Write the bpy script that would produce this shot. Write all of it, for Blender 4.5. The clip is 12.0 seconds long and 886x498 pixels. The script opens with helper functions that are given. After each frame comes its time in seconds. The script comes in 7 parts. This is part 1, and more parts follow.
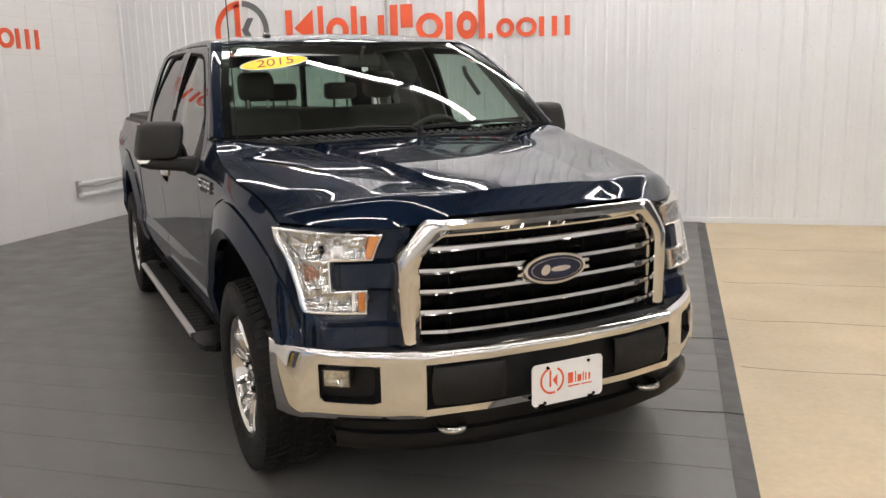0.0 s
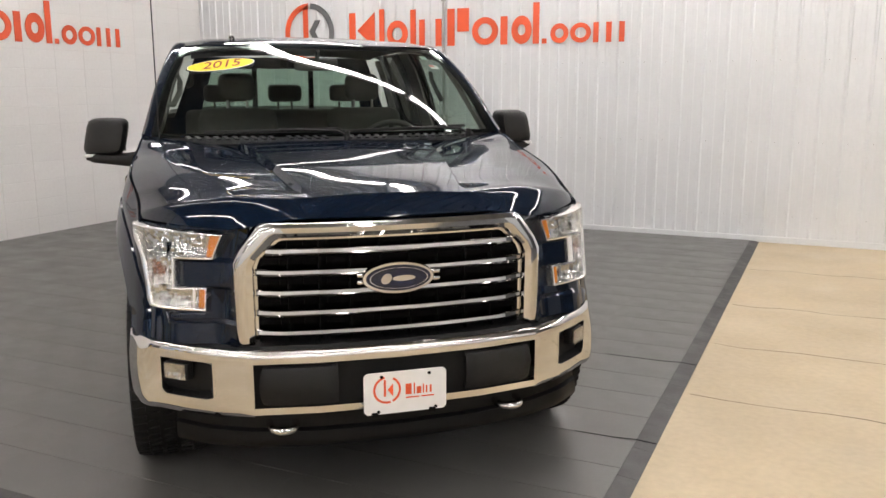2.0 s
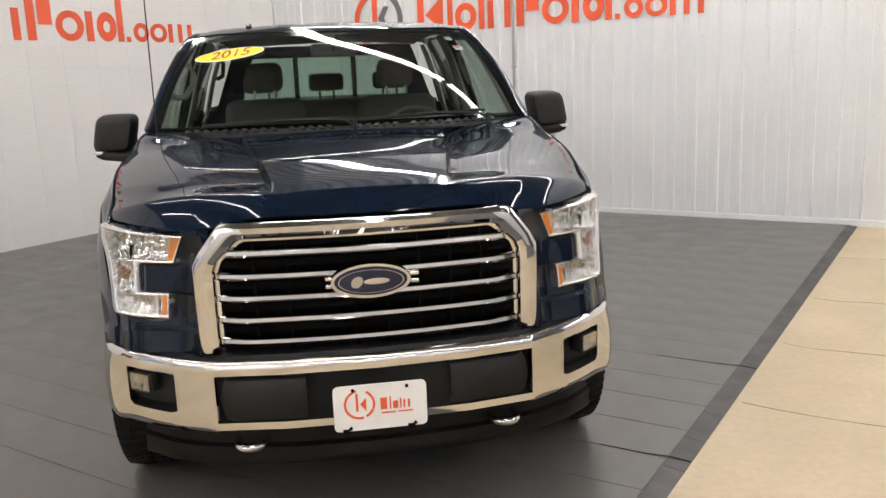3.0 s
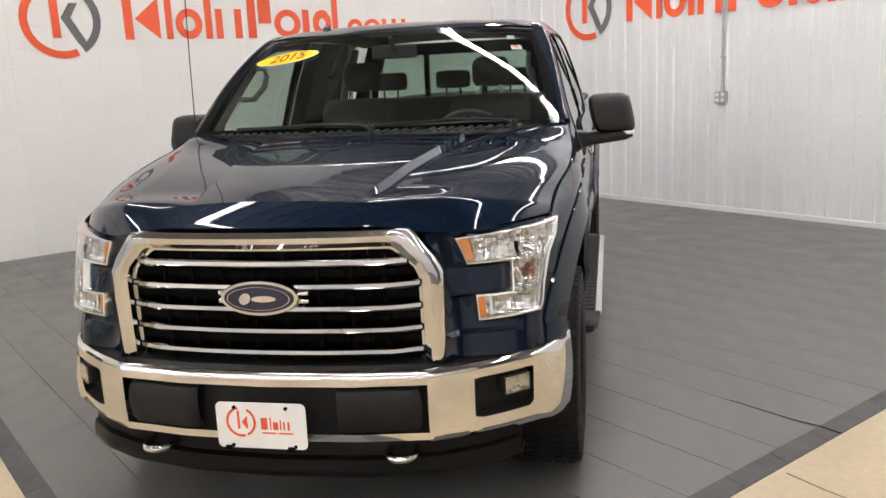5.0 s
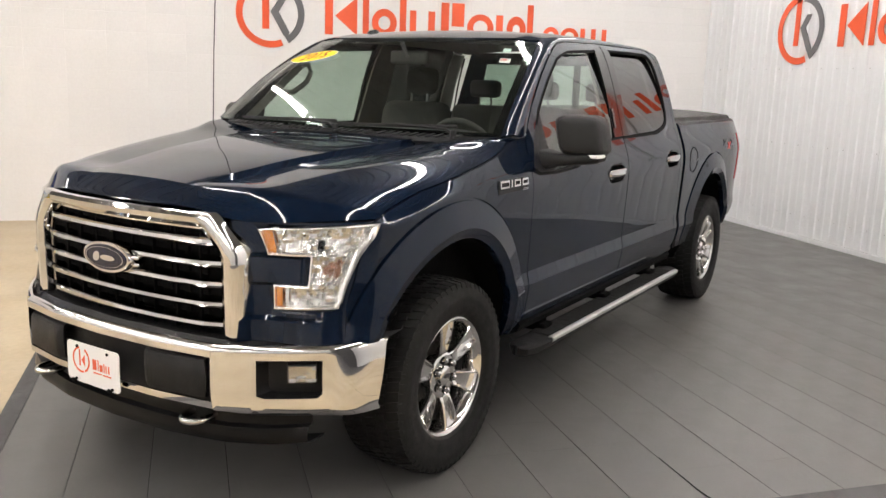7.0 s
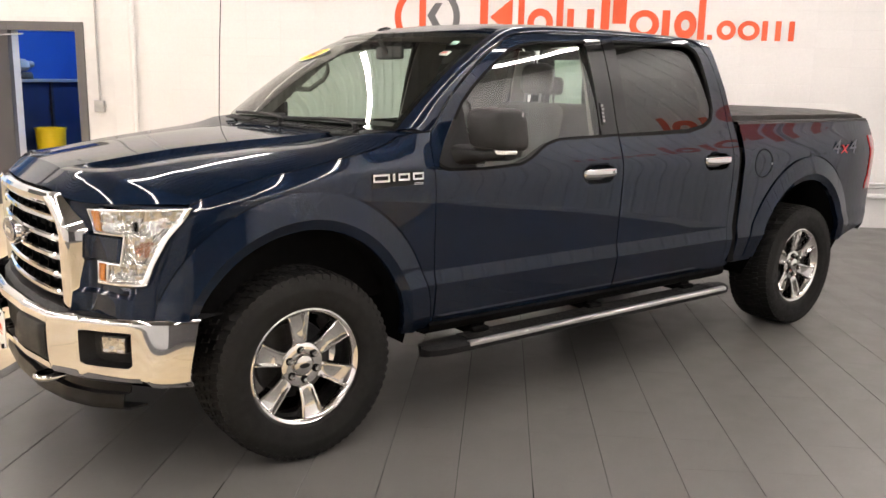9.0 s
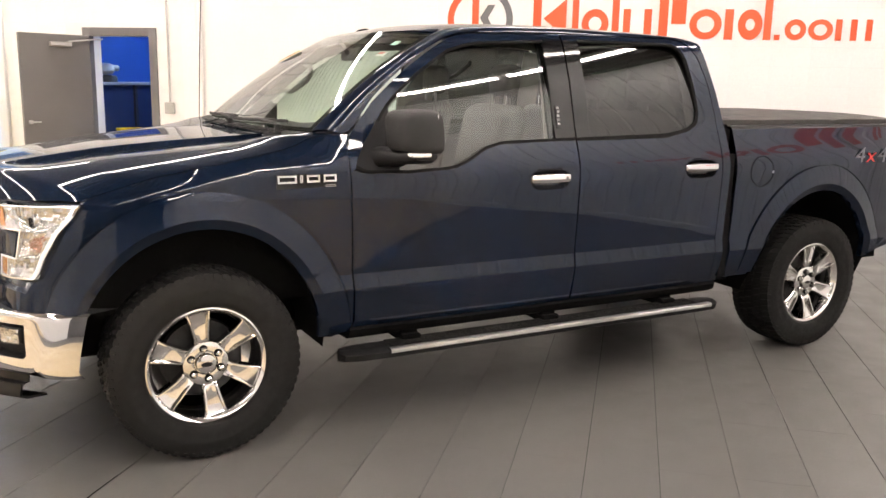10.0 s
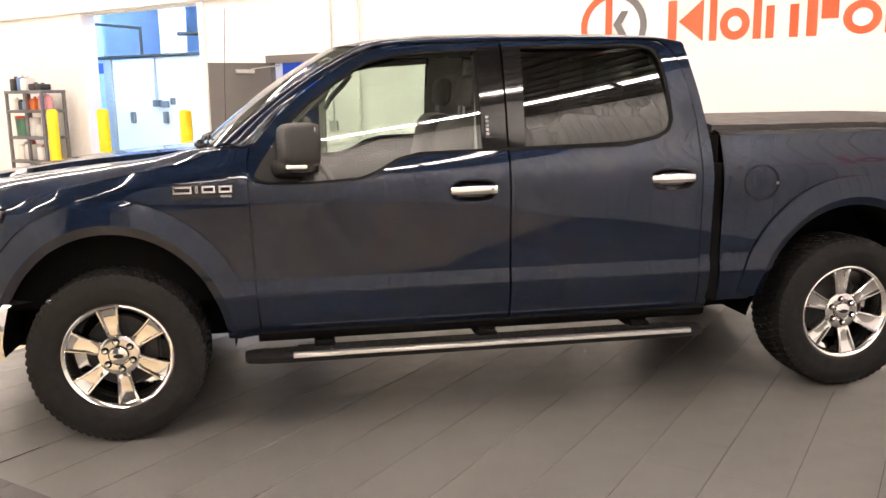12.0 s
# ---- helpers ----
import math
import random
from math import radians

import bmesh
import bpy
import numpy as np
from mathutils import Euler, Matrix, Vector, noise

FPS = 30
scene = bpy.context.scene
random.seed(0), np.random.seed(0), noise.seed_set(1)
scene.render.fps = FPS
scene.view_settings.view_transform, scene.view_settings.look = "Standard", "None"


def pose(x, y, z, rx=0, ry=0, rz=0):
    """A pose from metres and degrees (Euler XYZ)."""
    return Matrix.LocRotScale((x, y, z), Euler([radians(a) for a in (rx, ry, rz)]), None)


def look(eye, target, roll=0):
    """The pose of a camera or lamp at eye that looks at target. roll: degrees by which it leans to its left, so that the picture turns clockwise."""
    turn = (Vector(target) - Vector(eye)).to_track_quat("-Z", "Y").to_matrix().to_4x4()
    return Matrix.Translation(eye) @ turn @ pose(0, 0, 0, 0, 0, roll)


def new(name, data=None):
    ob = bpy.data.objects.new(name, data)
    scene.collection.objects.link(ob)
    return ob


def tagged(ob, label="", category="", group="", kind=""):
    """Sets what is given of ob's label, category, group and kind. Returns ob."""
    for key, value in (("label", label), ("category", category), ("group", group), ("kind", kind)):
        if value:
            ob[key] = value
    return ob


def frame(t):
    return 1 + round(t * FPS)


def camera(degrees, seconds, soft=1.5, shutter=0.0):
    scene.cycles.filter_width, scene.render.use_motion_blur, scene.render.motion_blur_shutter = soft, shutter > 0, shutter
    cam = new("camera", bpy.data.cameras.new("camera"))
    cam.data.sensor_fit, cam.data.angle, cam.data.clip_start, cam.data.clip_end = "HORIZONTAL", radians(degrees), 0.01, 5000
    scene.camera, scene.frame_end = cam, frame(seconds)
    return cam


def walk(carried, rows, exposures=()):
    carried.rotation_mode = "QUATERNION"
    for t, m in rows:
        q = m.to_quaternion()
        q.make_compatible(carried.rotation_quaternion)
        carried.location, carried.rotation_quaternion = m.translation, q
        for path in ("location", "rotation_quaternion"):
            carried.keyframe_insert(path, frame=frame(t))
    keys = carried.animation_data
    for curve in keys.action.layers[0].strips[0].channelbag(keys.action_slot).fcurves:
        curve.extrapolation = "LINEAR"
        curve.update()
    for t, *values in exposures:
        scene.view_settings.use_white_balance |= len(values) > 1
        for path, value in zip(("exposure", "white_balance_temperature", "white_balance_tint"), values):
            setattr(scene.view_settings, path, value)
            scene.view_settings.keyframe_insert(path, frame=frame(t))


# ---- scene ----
cam = camera(55.5, 12.0)
PATH = [
    (0, (0.969, -3.651, 1.558), (0.445, -1.759, 1.176), -1.5),
    (0.5, (1.229, -3.629, 1.548), (0.647, -1.748, 1.195), -1.5),
    (1, (1.455, -3.555, 1.53), (0.783, -1.704, 1.179), -1.0),
    (1.5, (1.711, -3.439, 1.552), (0.979, -1.615, 1.184), -0.4),
    (2, (1.943, -3.293, 1.561), (1.123, -1.507, 1.189), -0.1),
    (2.5, (2.094, -3.083, 1.551), (1.158, -1.358, 1.166), 0.0),
    (3, (2.188, -2.803, 1.536), (1.143, -1.145, 1.137), -2.3),
    (3.2, (2.223, -2.730, 1.542), (1.139, -1.098, 1.143), -3.1),
    (4.8, (2.9, -1.884, 1.578), (1.391, -0.636, 1.168), -2.8),
    (5, (3.007, -1.78, 1.571), (1.447, -0.596, 1.166), -2.7),
    (5.5, (3.282, -1.477, 1.577), (1.598, -0.475, 1.176), -1.7),
    (6, (3.491, -1.118, 1.578), (1.724, -0.279, 1.166), -0.1),
    (6.5, (3.697, -0.753, 1.565), (1.869, -0.042, 1.173), 1.4),
    (7, (3.837, -0.355, 1.568), (1.958, 0.208, 1.182), 1.9),
    (7.2, (3.862, -0.17, 1.567), (1.964, 0.325, 1.177), 1.7),
    (8.8, (3.997, 1.226, 1.573), (2.037, 1.153, 1.182), 1.0),
    (9, (3.968, 1.405, 1.558), (2.011, 1.275, 1.166), 1.2),
    (9.5, (3.902, 1.867, 1.573), (1.962, 1.585, 1.177), 1.7),
    (10, (3.741, 2.299, 1.563), (1.826, 1.873, 1.174), 1.2),
    (10.5, (3.614, 2.759, 1.55), (1.738, 2.176, 1.178), 0.2),
    (11, (3.453, 3.14, 1.54), (1.639, 2.381, 1.174), -0.9),
    (11.5, (3.275, 3.506, 1.548), (1.528, 2.604, 1.183), -0.8),
    (12, (3.09, 3.88, 1.553), (1.415, 2.847, 1.195), -0.9),
]
walk(cam, [(t, look(eye, target, roll)) for t, eye, target, roll in PATH],
     exposures=[(0, -0.02, 6550, 12), (3.2, 0.13, 6500, 12), (5, 0.24, 6450, 12), (7, 0.39, 6600, 12), (9, 0.62, 6900, 15), (9.5, 0.76, 6950, 15), (10.5, 0.98, 7300, 18), (12, 1.06, 7500, 19)])

# ---- world and light ----
world = bpy.data.worlds.new("world")
scene.world = world
world.use_nodes = True
world.node_tree.nodes["Background"].inputs[0].default_value = (0.62, 0.78, 1.0, 1)
world.node_tree.nodes["Background"].inputs[1].default_value = 0.35
scene.view_settings.exposure = 0.0

# ---- materials ----


def material(name, colour, rough=0.5, metal=0.0, vary=0.0, scale=8.0, fine=0.0, fine_scale=120.0, bump=0.0, bump_scale=60.0,
             coat=0.0, coat_rough=0.03, spec=0.5, rough_vary=0.0, per_object=0.0, stretch=(1, 1, 1)):
    """A principled surface whose colour drifts at two scales, with fine relief."""
    m = bpy.data.materials.new(name)
    m.use_nodes = True
    nt = m.node_tree
    b = nt.nodes["Principled BSDF"]
    b.inputs["Base Color"].default_value = (*colour, 1)
    b.inputs["Roughness"].default_value = rough
    b.inputs["Metallic"].default_value = metal
    b.inputs["Coat Weight"].default_value = coat
    b.inputs["Coat Roughness"].default_value = coat_rough
    b.inputs["Specular IOR Level"].default_value = spec
    tc = nt.nodes.new("ShaderNodeTexCoord")
    mp = nt.nodes.new("ShaderNodeMapping")
    mp.inputs["Scale"].default_value = stretch
    nt.links.new(tc.outputs["Object"], mp.inputs["Vector"])

    def noise_of(s, detail=4.0):
        n = nt.nodes.new("ShaderNodeTexNoise")
        n.inputs["Scale"].default_value = s
        n.inputs["Detail"].default_value = detail
        nt.links.new(mp.outputs["Vector"], n.inputs["Vector"])
        return n.outputs["Fac"]

    def ranged(src, lo, hi):
        r = nt.nodes.new("ShaderNodeMapRange")
        r.inputs["From Min"].default_value, r.inputs["From Max"].default_value = 0.25, 0.75
        r.inputs["To Min"].default_value, r.inputs["To Max"].default_value = lo, hi
        nt.links.new(src, r.inputs["Value"])
        return r.outputs["Result"]

    value = None
    for amount, s in ((vary, scale), (fine, fine_scale)):
        if amount:
            f = ranged(noise_of(s), 1 - amount, 1 + amount)
            if value is None:
                value = f
            else:
                mu = nt.nodes.new("ShaderNodeMath")
                mu.operation = "MULTIPLY"
                nt.links.new(value, mu.inputs[0]), nt.links.new(f, mu.inputs[1])
                value = mu.outputs[0]
    if per_object:
        oi = nt.nodes.new("ShaderNodeObjectInfo")
        r = nt.nodes.new("ShaderNodeMapRange")
        r.inputs["To Min"].default_value, r.inputs["To Max"].default_value = 1 - per_object, 1 + per_object
        nt.links.new(oi.outputs["Random"], r.inputs["Value"])
        if value is None:
            value = r.outputs["Result"]
        else:
            mu = nt.nodes.new("ShaderNodeMath")
            mu.operation = "MULTIPLY"
            nt.links.new(value, mu.inputs[0]), nt.links.new(r.outputs["Result"], mu.inputs[1])
            value = mu.outputs[0]
    if value is not None:
        hs = nt.nodes.new("ShaderNodeHueSaturation")
        hs.inputs["Color"].default_value = (*colour, 1)
        nt.links.new(value, hs.inputs["Value"])
        nt.links.new(hs.outputs["Color"], b.inputs["Base Color"])
    if rough_vary:
        nt.links.new(ranged(noise_of(scale * 2.3), rough * (1 - rough_vary), min(1, rough * (1 + rough_vary))), b.inputs["Roughness"])
    if bump:
        bp = nt.nodes.new("ShaderNodeBump")
        bp.inputs["Strength"].default_value = bump
        bp.inputs["Distance"].default_value = 0.01
        nt.links.new(noise_of(bump_scale, 3.0), bp.inputs["Height"])
        nt.links.new(bp.outputs["Normal"], b.inputs["Normal"])
    return m


def glowing(name, colour, strength):
    m = bpy.data.materials.new(name)
    m.use_nodes = True
    b = m.node_tree.nodes["Principled BSDF"]
    b.inputs["Base Color"].default_value = (*colour, 1)
    b.inputs["Emission Color"].default_value = (*colour, 1)
    b.inputs["Emission Strength"].default_value = strength
    return m


def glass(name, tint, ior=1.5, rough=0.0):
    """A thin pane: tinted see-through with a Fresnel gloss."""
    m = bpy.data.materials.new(name)
    m.use_nodes = True
    nt = m.node_tree
    nt.nodes.remove(nt.nodes["Principled BSDF"])
    tr = nt.nodes.new("ShaderNodeBsdfTransparent")
    tr.inputs["Color"].default_value = (*tint, 1)
    gl = nt.nodes.new("ShaderNodeBsdfGlossy")
    gl.inputs["Roughness"].default_value = rough
    lw = nt.nodes.new("ShaderNodeLayerWeight")
    lw.inputs["Blend"].default_value = 0.5
    pw = nt.nodes.new("ShaderNodeMath")
    pw.operation = "POWER"
    pw.inputs[1].default_value = 4.2
    nt.links.new(lw.outputs["Facing"], pw.inputs[0])
    fr = nt.nodes.new("ShaderNodeMath")
    fr.operation = "MULTIPLY_ADD"
    fr.inputs[1].default_value, fr.inputs[2].default_value = 0.90, ((ior - 1) / (ior + 1)) ** 2 * 1.15
    nt.links.new(pw.outputs[0], fr.inputs[0])
    mx = nt.nodes.new("ShaderNodeMixShader")
    nt.links.new(fr.outputs[0], mx.inputs[0])
    nt.links.new(tr.outputs[0], mx.inputs[1])
    nt.links.new(gl.outputs[0], mx.inputs[2])
    nt.links.new(mx.outputs[0], nt.nodes["Material Output"].inputs["Surface"])
    return m


PAINT = material("blue_metallic_paint", (0.0030, 0.0080, 0.0205), rough=0.36, metal=0.32, vary=0.05, scale=3.0, fine=0.10, fine_scale=900.0, coat=0.75, coat_rough=0.026, spec=0.0)
CHROME = material("chrome", (0.64, 0.63, 0.62), rough=0.05, metal=1.0, vary=0.03, scale=6.0, rough_vary=0.4)
WHEEL_CHROME = material("wheel_chrome", (0.68, 0.67, 0.655), rough=0.09, metal=1.0, vary=0.05, scale=14.0, rough_vary=0.4)
BLACK_PLASTIC = material("black_plastic", (0.0055, 0.0055, 0.006), rough=0.5, spec=0.3, vary=0.15, scale=10, bump=0.25, bump_scale=500.0, rough_vary=0.15)
GREY_PLASTIC = material("dark_grey_plastic", (0.0072, 0.0070, 0.0070), rough=0.5, spec=0.35, vary=0.12, scale=7, bump=0.3, bump_scale=420.0, rough_vary=0.15)
SATIN_BLACK = material("satin_black_plastic", (0.0032, 0.0032, 0.0036), rough=0.33, spec=0.16, vary=0.15, scale=8, rough_vary=0.15)
GLOSS_BLACK = material("gloss_black", (0.004, 0.004, 0.0045), rough=0.06, vary=0.1, spec=0.45)
UNDERBODY = material("underbody_black", (0.003, 0.003, 0.003), rough=0.9, spec=0.1, vary=0.3, scale=12, bump=0.3)
RUBBER = material("tyre_rubber", (0.0070, 0.0068, 0.0066), rough=0.68, spec=0.24, vary=0.18, scale=14, fine=0.15, bump=0.2, bump_scale=260.0, rough_vary=0.12)
RUBBER_SEAL = material("rubber_seal", (0.004, 0.004, 0.004), rough=0.75, spec=0.12, vary=0.1)
BOARD_METAL = material("brushed_aluminium", (0.60, 0.60, 0.59), rough=0.36, metal=1.0, vary=0.03, scale=3)
STEEL = material("dull_steel", (0.25, 0.25, 0.25), rough=0.45, metal=0.9, vary=0.2, scale=20)
DARK_STEEL = material("brake_steel", (0.05, 0.05, 0.052), rough=0.5, metal=0.7, vary=0.3, scale=20)
LAMP_SILVER = material("lamp_reflector", (0.56, 0.555, 0.54), rough=0.08, metal=1.0, vary=0.22, scale=26, bump=0.3, bump_scale=60.0, stretch=(2.6, 2.6, 0.5))
AMBER = material("amber_plastic", (0.50, 0.16, 0.018), rough=0.2, vary=0.12, scale=40, coat=0.8, bump=0.4, bump_scale=90)
LENS = glass("clear_lens", (0.97, 0.97, 0.97), 1.45)
RED_LENS = material("red_lens", (0.42, 0.012, 0.012), rough=0.15, coat=1.0, vary=0.15, scale=20)
WINDSCREEN = glass("windscreen_glass", (0.66, 0.75, 0.69), 1.75)
SIDE_GLASS = glass("side_glass", (0.70, 0.81, 0.75), 1.95)
PRIVACY_GLASS = glass("privacy_glass", (0.035, 0.037, 0.035), 1.60)
BLUE_ENAMEL = material("blue_enamel", (0.003, 0.007, 0.036), rough=0.25, coat=0.2, vary=0.08)
SEAT_CLOTH = material("grey_seat_cloth", (0.045, 0.044, 0.041), rough=0.92, vary=0.12, scale=22, fine=0.0, bump=0.0)
DASH = material("dark_interior_plastic", (0.034, 0.033, 0.032), rough=0.75, vary=0.12, scale=12, bump=0.06, bump_scale=200)
HEADLINER = material("headliner_cloth", (0.20, 0.195, 0.18), rough=0.95, vary=0.06, scale=16, bump=0.2, bump_scale=300)
TONNEAU = material("vinyl_cover", (0.030, 0.028, 0.026), rough=0.55, vary=0.14, scale=5, fine=0.1, bump=0.35, bump_scale=230, rough_vary=0.2)
PLATE_WHITE = material("plate_white", (0.80, 0.80, 0.79), rough=0.35, vary=0.03, scale=20)
SIGN_ORANGE = material("orange_red_vinyl", (0.76, 0.10, 0.030), rough=0.45, vary=0.05, scale=9)
SIGN_GREY = material("dark_grey_vinyl", (0.13, 0.13, 0.135), rough=0.45, vary=0.06, scale=9)
STICKER_YELLOW = material("yellow_sticker", (0.95, 0.66, 0.01), rough=0.4, vary=0.04, scale=30)
STICKER_RED = material("red_print", (0.70, 0.03, 0.02), rough=0.4, vary=0.05, scale=30)
YEAR_RED = material("dark_red_print", (0.26, 0.02, 0.01), rough=0.4, vary=0.05, scale=30)
WHITE_WALL = material("white_panel_paint", (0.73, 0.745, 0.755), rough=0.38, vary=0.035, scale=1.3, fine=0.02, fine_scale=30, bump=0.06, bump_scale=25, rough_vary=0.2)
BLOCK_PAINT = material("white_block_paint", (0.80, 0.79, 0.775), rough=0.5, vary=0.03, scale=1.1, fine=0.025, fine_scale=40, bump=0.22, bump_scale=70, per_object=0.012)
JOINT = material("painted_mortar", (0.77, 0.76, 0.745), rough=0.6, vary=0.05, scale=6, bump=0.3, bump_scale=90)
TILE = material("grey_floor_tile", (0.106, 0.103, 0.097), rough=0.36, vary=0.09, scale=1.7, fine=0.07, fine_scale=55, bump=0.12, bump_scale=240, rough_vary=0.22, per_object=0.02)
EDGE_STRIP = material("charcoal_edging", (0.044, 0.042, 0.042), rough=0.5, vary=0.12, scale=4, fine=0.08, bump=0.15, bump_scale=200, rough_vary=0.2)
CONCRETE = material("beige_concrete", (0.51, 0.41, 0.265), rough=0.42, vary=0.14, scale=0.9, fine=0.07, fine_scale=26, bump=0.10, bump_scale=30, rough_vary=0.3)
CRACK = material("concrete_crack", (0.17, 0.13, 0.08), rough=0.8, vary=0.25, scale=20)
# Grey of the unseen surfaces added to darken reflections in the truck's side.
SHADE_GREY = material("dark_reflection_grey", (0.10, 0.10, 0.105), rough=0.6, vary=0.08, scale=1.4, fine=0.03, bump=0.08)
# Roof deck out of view, dark grey as it mirrors in paint and glass.
CEILING = material("dark_roof_deck", (0.17, 0.17, 0.17), rough=0.6, vary=0.05, scale=1.5)
DOOR_GREY = material("grey_door_paint", (0.115, 0.108, 0.104), rough=0.45, vary=0.07, scale=2.2, fine=0.03, bump=0.05)
BLUE_PAINT = material("blue_room_paint", (0.010, 0.070, 0.33), rough=0.5, vary=0.08, scale=1.6, bump=0.1)
PALE_BLUE = material("pale_blue_wall_paint", (0.36, 0.56, 0.84), rough=0.5, vary=0.10, scale=1.2, bump=0.08)
YELLOW_PAINT = material("yellow_bollard_paint", (0.86, 0.58, 0.010), rough=0.4, vary=0.08, scale=5, rough_vary=0.3)
GREY_METAL = material("galvanised_grey", (0.42, 0.42, 0.41), rough=0.45, metal=0.6, vary=0.1, scale=16)
SHELF_GREY = material("grey_shelf_plastic", (0.12, 0.12, 0.125), rough=0.55, vary=0.12, scale=7)
TUBE = glowing("lit_tube", (1.0, 0.958, 0.925), 40.0)
COLD_FILL_TUBE = glowing("cold_fill_tube", (0.48, 0.73, 1.0), 105.0)

# ---- building helpers ----


def part(name, bm, mat, parent, label="", smooth=0.0, turn=True):
    """One mesh object from bm under parent. smooth: degrees below which edges shade smoothly."""
    me = bpy.data.meshes.new(name)
    if turn:
        bmesh.ops.recalc_face_normals(bm, faces=bm.faces)
    bm.to_mesh(me)
    bm.free()
    for m in (mat if isinstance(mat, (list, tuple)) else [mat]):
        me.materials.append(m)
    if smooth:
        me.polygons.foreach_set("use_smooth", [True] * len(me.polygons))
        me.set_sharp_from_angle(angle=radians(smooth))
    ob = new(name, me)
    if parent:
        ob.parent = parent
    if label:
        tagged(ob, label)
    return ob


def thing(name, label, category, group="", kind="", at=None):
    ob = tagged(new(name), label, category, group, kind)
    ob.empty_display_size = 0.2
    if at is not None:
        ob.matrix_world = at
    return ob


def box(bm, x0, x1, y0, y1, z0, z1, bevel=0.0, segments=1, m=None, mat=0):
    vs = bmesh.ops.create_cube(bm, size=1.0)["verts"]
    for v in vs:
        v.co = Vector(((x0 + x1) / 2 + v.co.x * (x1 - x0), (y0 + y1) / 2 + v.co.y * (y1 - y0), (z0 + z1) / 2 + v.co.z * (z1 - z0)))
    if m is not None:
        for v in vs:
            v.co = m @ v.co
    fs = {f for v in vs for f in v.link_faces}
    for f in fs:
        f.material_index = mat
    if bevel:
        es = {e for v in vs for e in v.link_edges}
        bmesh.ops.bevel(bm, geom=list(es), offset=bevel, segments=segments, affect="EDGES", profile=0.5, clamp_overlap=True)
    return bm


def cyl(bm, a, b, r0, r1=None, n=20, caps=True):
    """A round bar from a to b."""
    a, b = Vector(a), Vector(b)
    r1 = r0 if r1 is None else r1
    q = (b - a).to_track_quat("Z", "Y").to_matrix()
    rings = []
    for p, r in ((a, r0), (b, r1)):
        rings.append([bm.verts.new(p + q @ Vector((r * math.cos(2 * math.pi * i / n), r * math.sin(2 * math.pi * i / n), 0))) for i in range(n)])
    for i in range(n):
        bm.faces.new((rings[0][i], rings[0][(i + 1) % n], rings[1][(i + 1) % n], rings[1][i]))
    if caps:
        bm.faces.new(rings[0][::-1]), bm.faces.new(rings[1])
    return bm


def tube(bm, pts, r, n=10, flat=1.0):
    """A bar swept along a list of points."""
    pts = [Vector(p) for p in pts]
    rings = []
    for i, p in enumerate(pts):
        d = (pts[min(i + 1, len(pts) - 1)] - pts[max(i - 1, 0)]).normalized()
        s = d.cross(Vector((0, 0, 1)))
        s = s.normalized() if s.length > 1e-4 else Vector((1, 0, 0))
        u = s.cross(d).normalized()
        rings.append([bm.verts.new(p + s * (r * math.cos(2 * math.pi * k / n)) + u * (r * flat * math.sin(2 * math.pi * k / n))) for k in range(n)])
    for a, b in zip(rings, rings[1:]):
        for k in range(n):
            bm.faces.new((a[k], a[(k + 1) % n], b[(k + 1) % n], b[k]))
    bm.faces.new(rings[0][::-1]), bm.faces.new(rings[-1])
    return bm


def lathe(bm, profile, n=64, axis="x", centre=(0, 0, 0), closed=False):
    """Turn (radius, along) pairs round an axis."""
    c = Vector(centre)
    rings = []
    for r, h in profile:
        ring = []
        for i in range(n):
            a = 2 * math.pi * i / n
            p = Vector((h, r * math.cos(a), r * math.sin(a))) if axis == "x" else Vector((r * math.cos(a), r * math.sin(a), h))
            ring.append(bm.verts.new(c + p))
        rings.append(ring)
    pairs = list(zip(rings, rings[1:])) + ([(rings[-1], rings[0])] if closed else [])
    for a, b in pairs:
        for i in range(n):
            bm.faces.new((a[i], a[(i + 1) % n], b[(i + 1) % n], b[i]))
    return bm


def resample(pts, n):
    """n points evenly along a polyline of tuples."""
    p = np.array(pts, float)
    d = np.concatenate([[0], np.cumsum(np.linalg.norm(np.diff(p, axis=0), axis=1))])
    s = np.linspace(0, d[-1], n)
    return np.stack([np.interp(s, d, p[:, k]) for k in range(p.shape[1])], 1)


def grid(bm, rows, closed=False):
    """Faces through rows of points."""
    vs = [[bm.verts.new(Vector(p)) for p in row] for row in rows]
    for a, b in zip(vs, vs[1:]):
        k = len(a)
        for i in range(k if closed else k - 1):
            bm.faces.new((a[i], a[(i + 1) % k], b[(i + 1) % k], b[i]))
    return vs


def thicken(bm, t, core=(0.0, 1.8, 0.7)):
    """Give a sheet a thickness, towards the core of its thing."""
    bmesh.ops.recalc_face_normals(bm, faces=bm.faces)
    c = Vector(core)
    if sum(f.normal.dot(f.calc_center_median() - c) * f.calc_area() for f in bm.faces) < 0:
        bmesh.ops.reverse_faces(bm, faces=bm.faces)
    bm.normal_update()
    olds, faces = list(bm.verts), list(bm.faces)
    edges = [e for e in bm.edges if len(e.link_faces) == 1]
    deep = {v: bm.verts.new(v.co - v.normal * abs(t)) for v in olds}
    for f in faces:
        bm.faces.new([deep[v] for v in reversed(f.verts)])
    for e in edges:
        for l in e.link_loops:
            a, b = l.vert, l.link_loop_next.vert
            bm.faces.new((b, a, deep[a], deep[b]))
            break
    return bm


def mirrored(bm):
    b2 = bm.copy()
    for v in b2.verts:
        v.co.x = -v.co.x
    bmesh.ops.reverse_faces(b2, faces=b2.faces)
    return b2


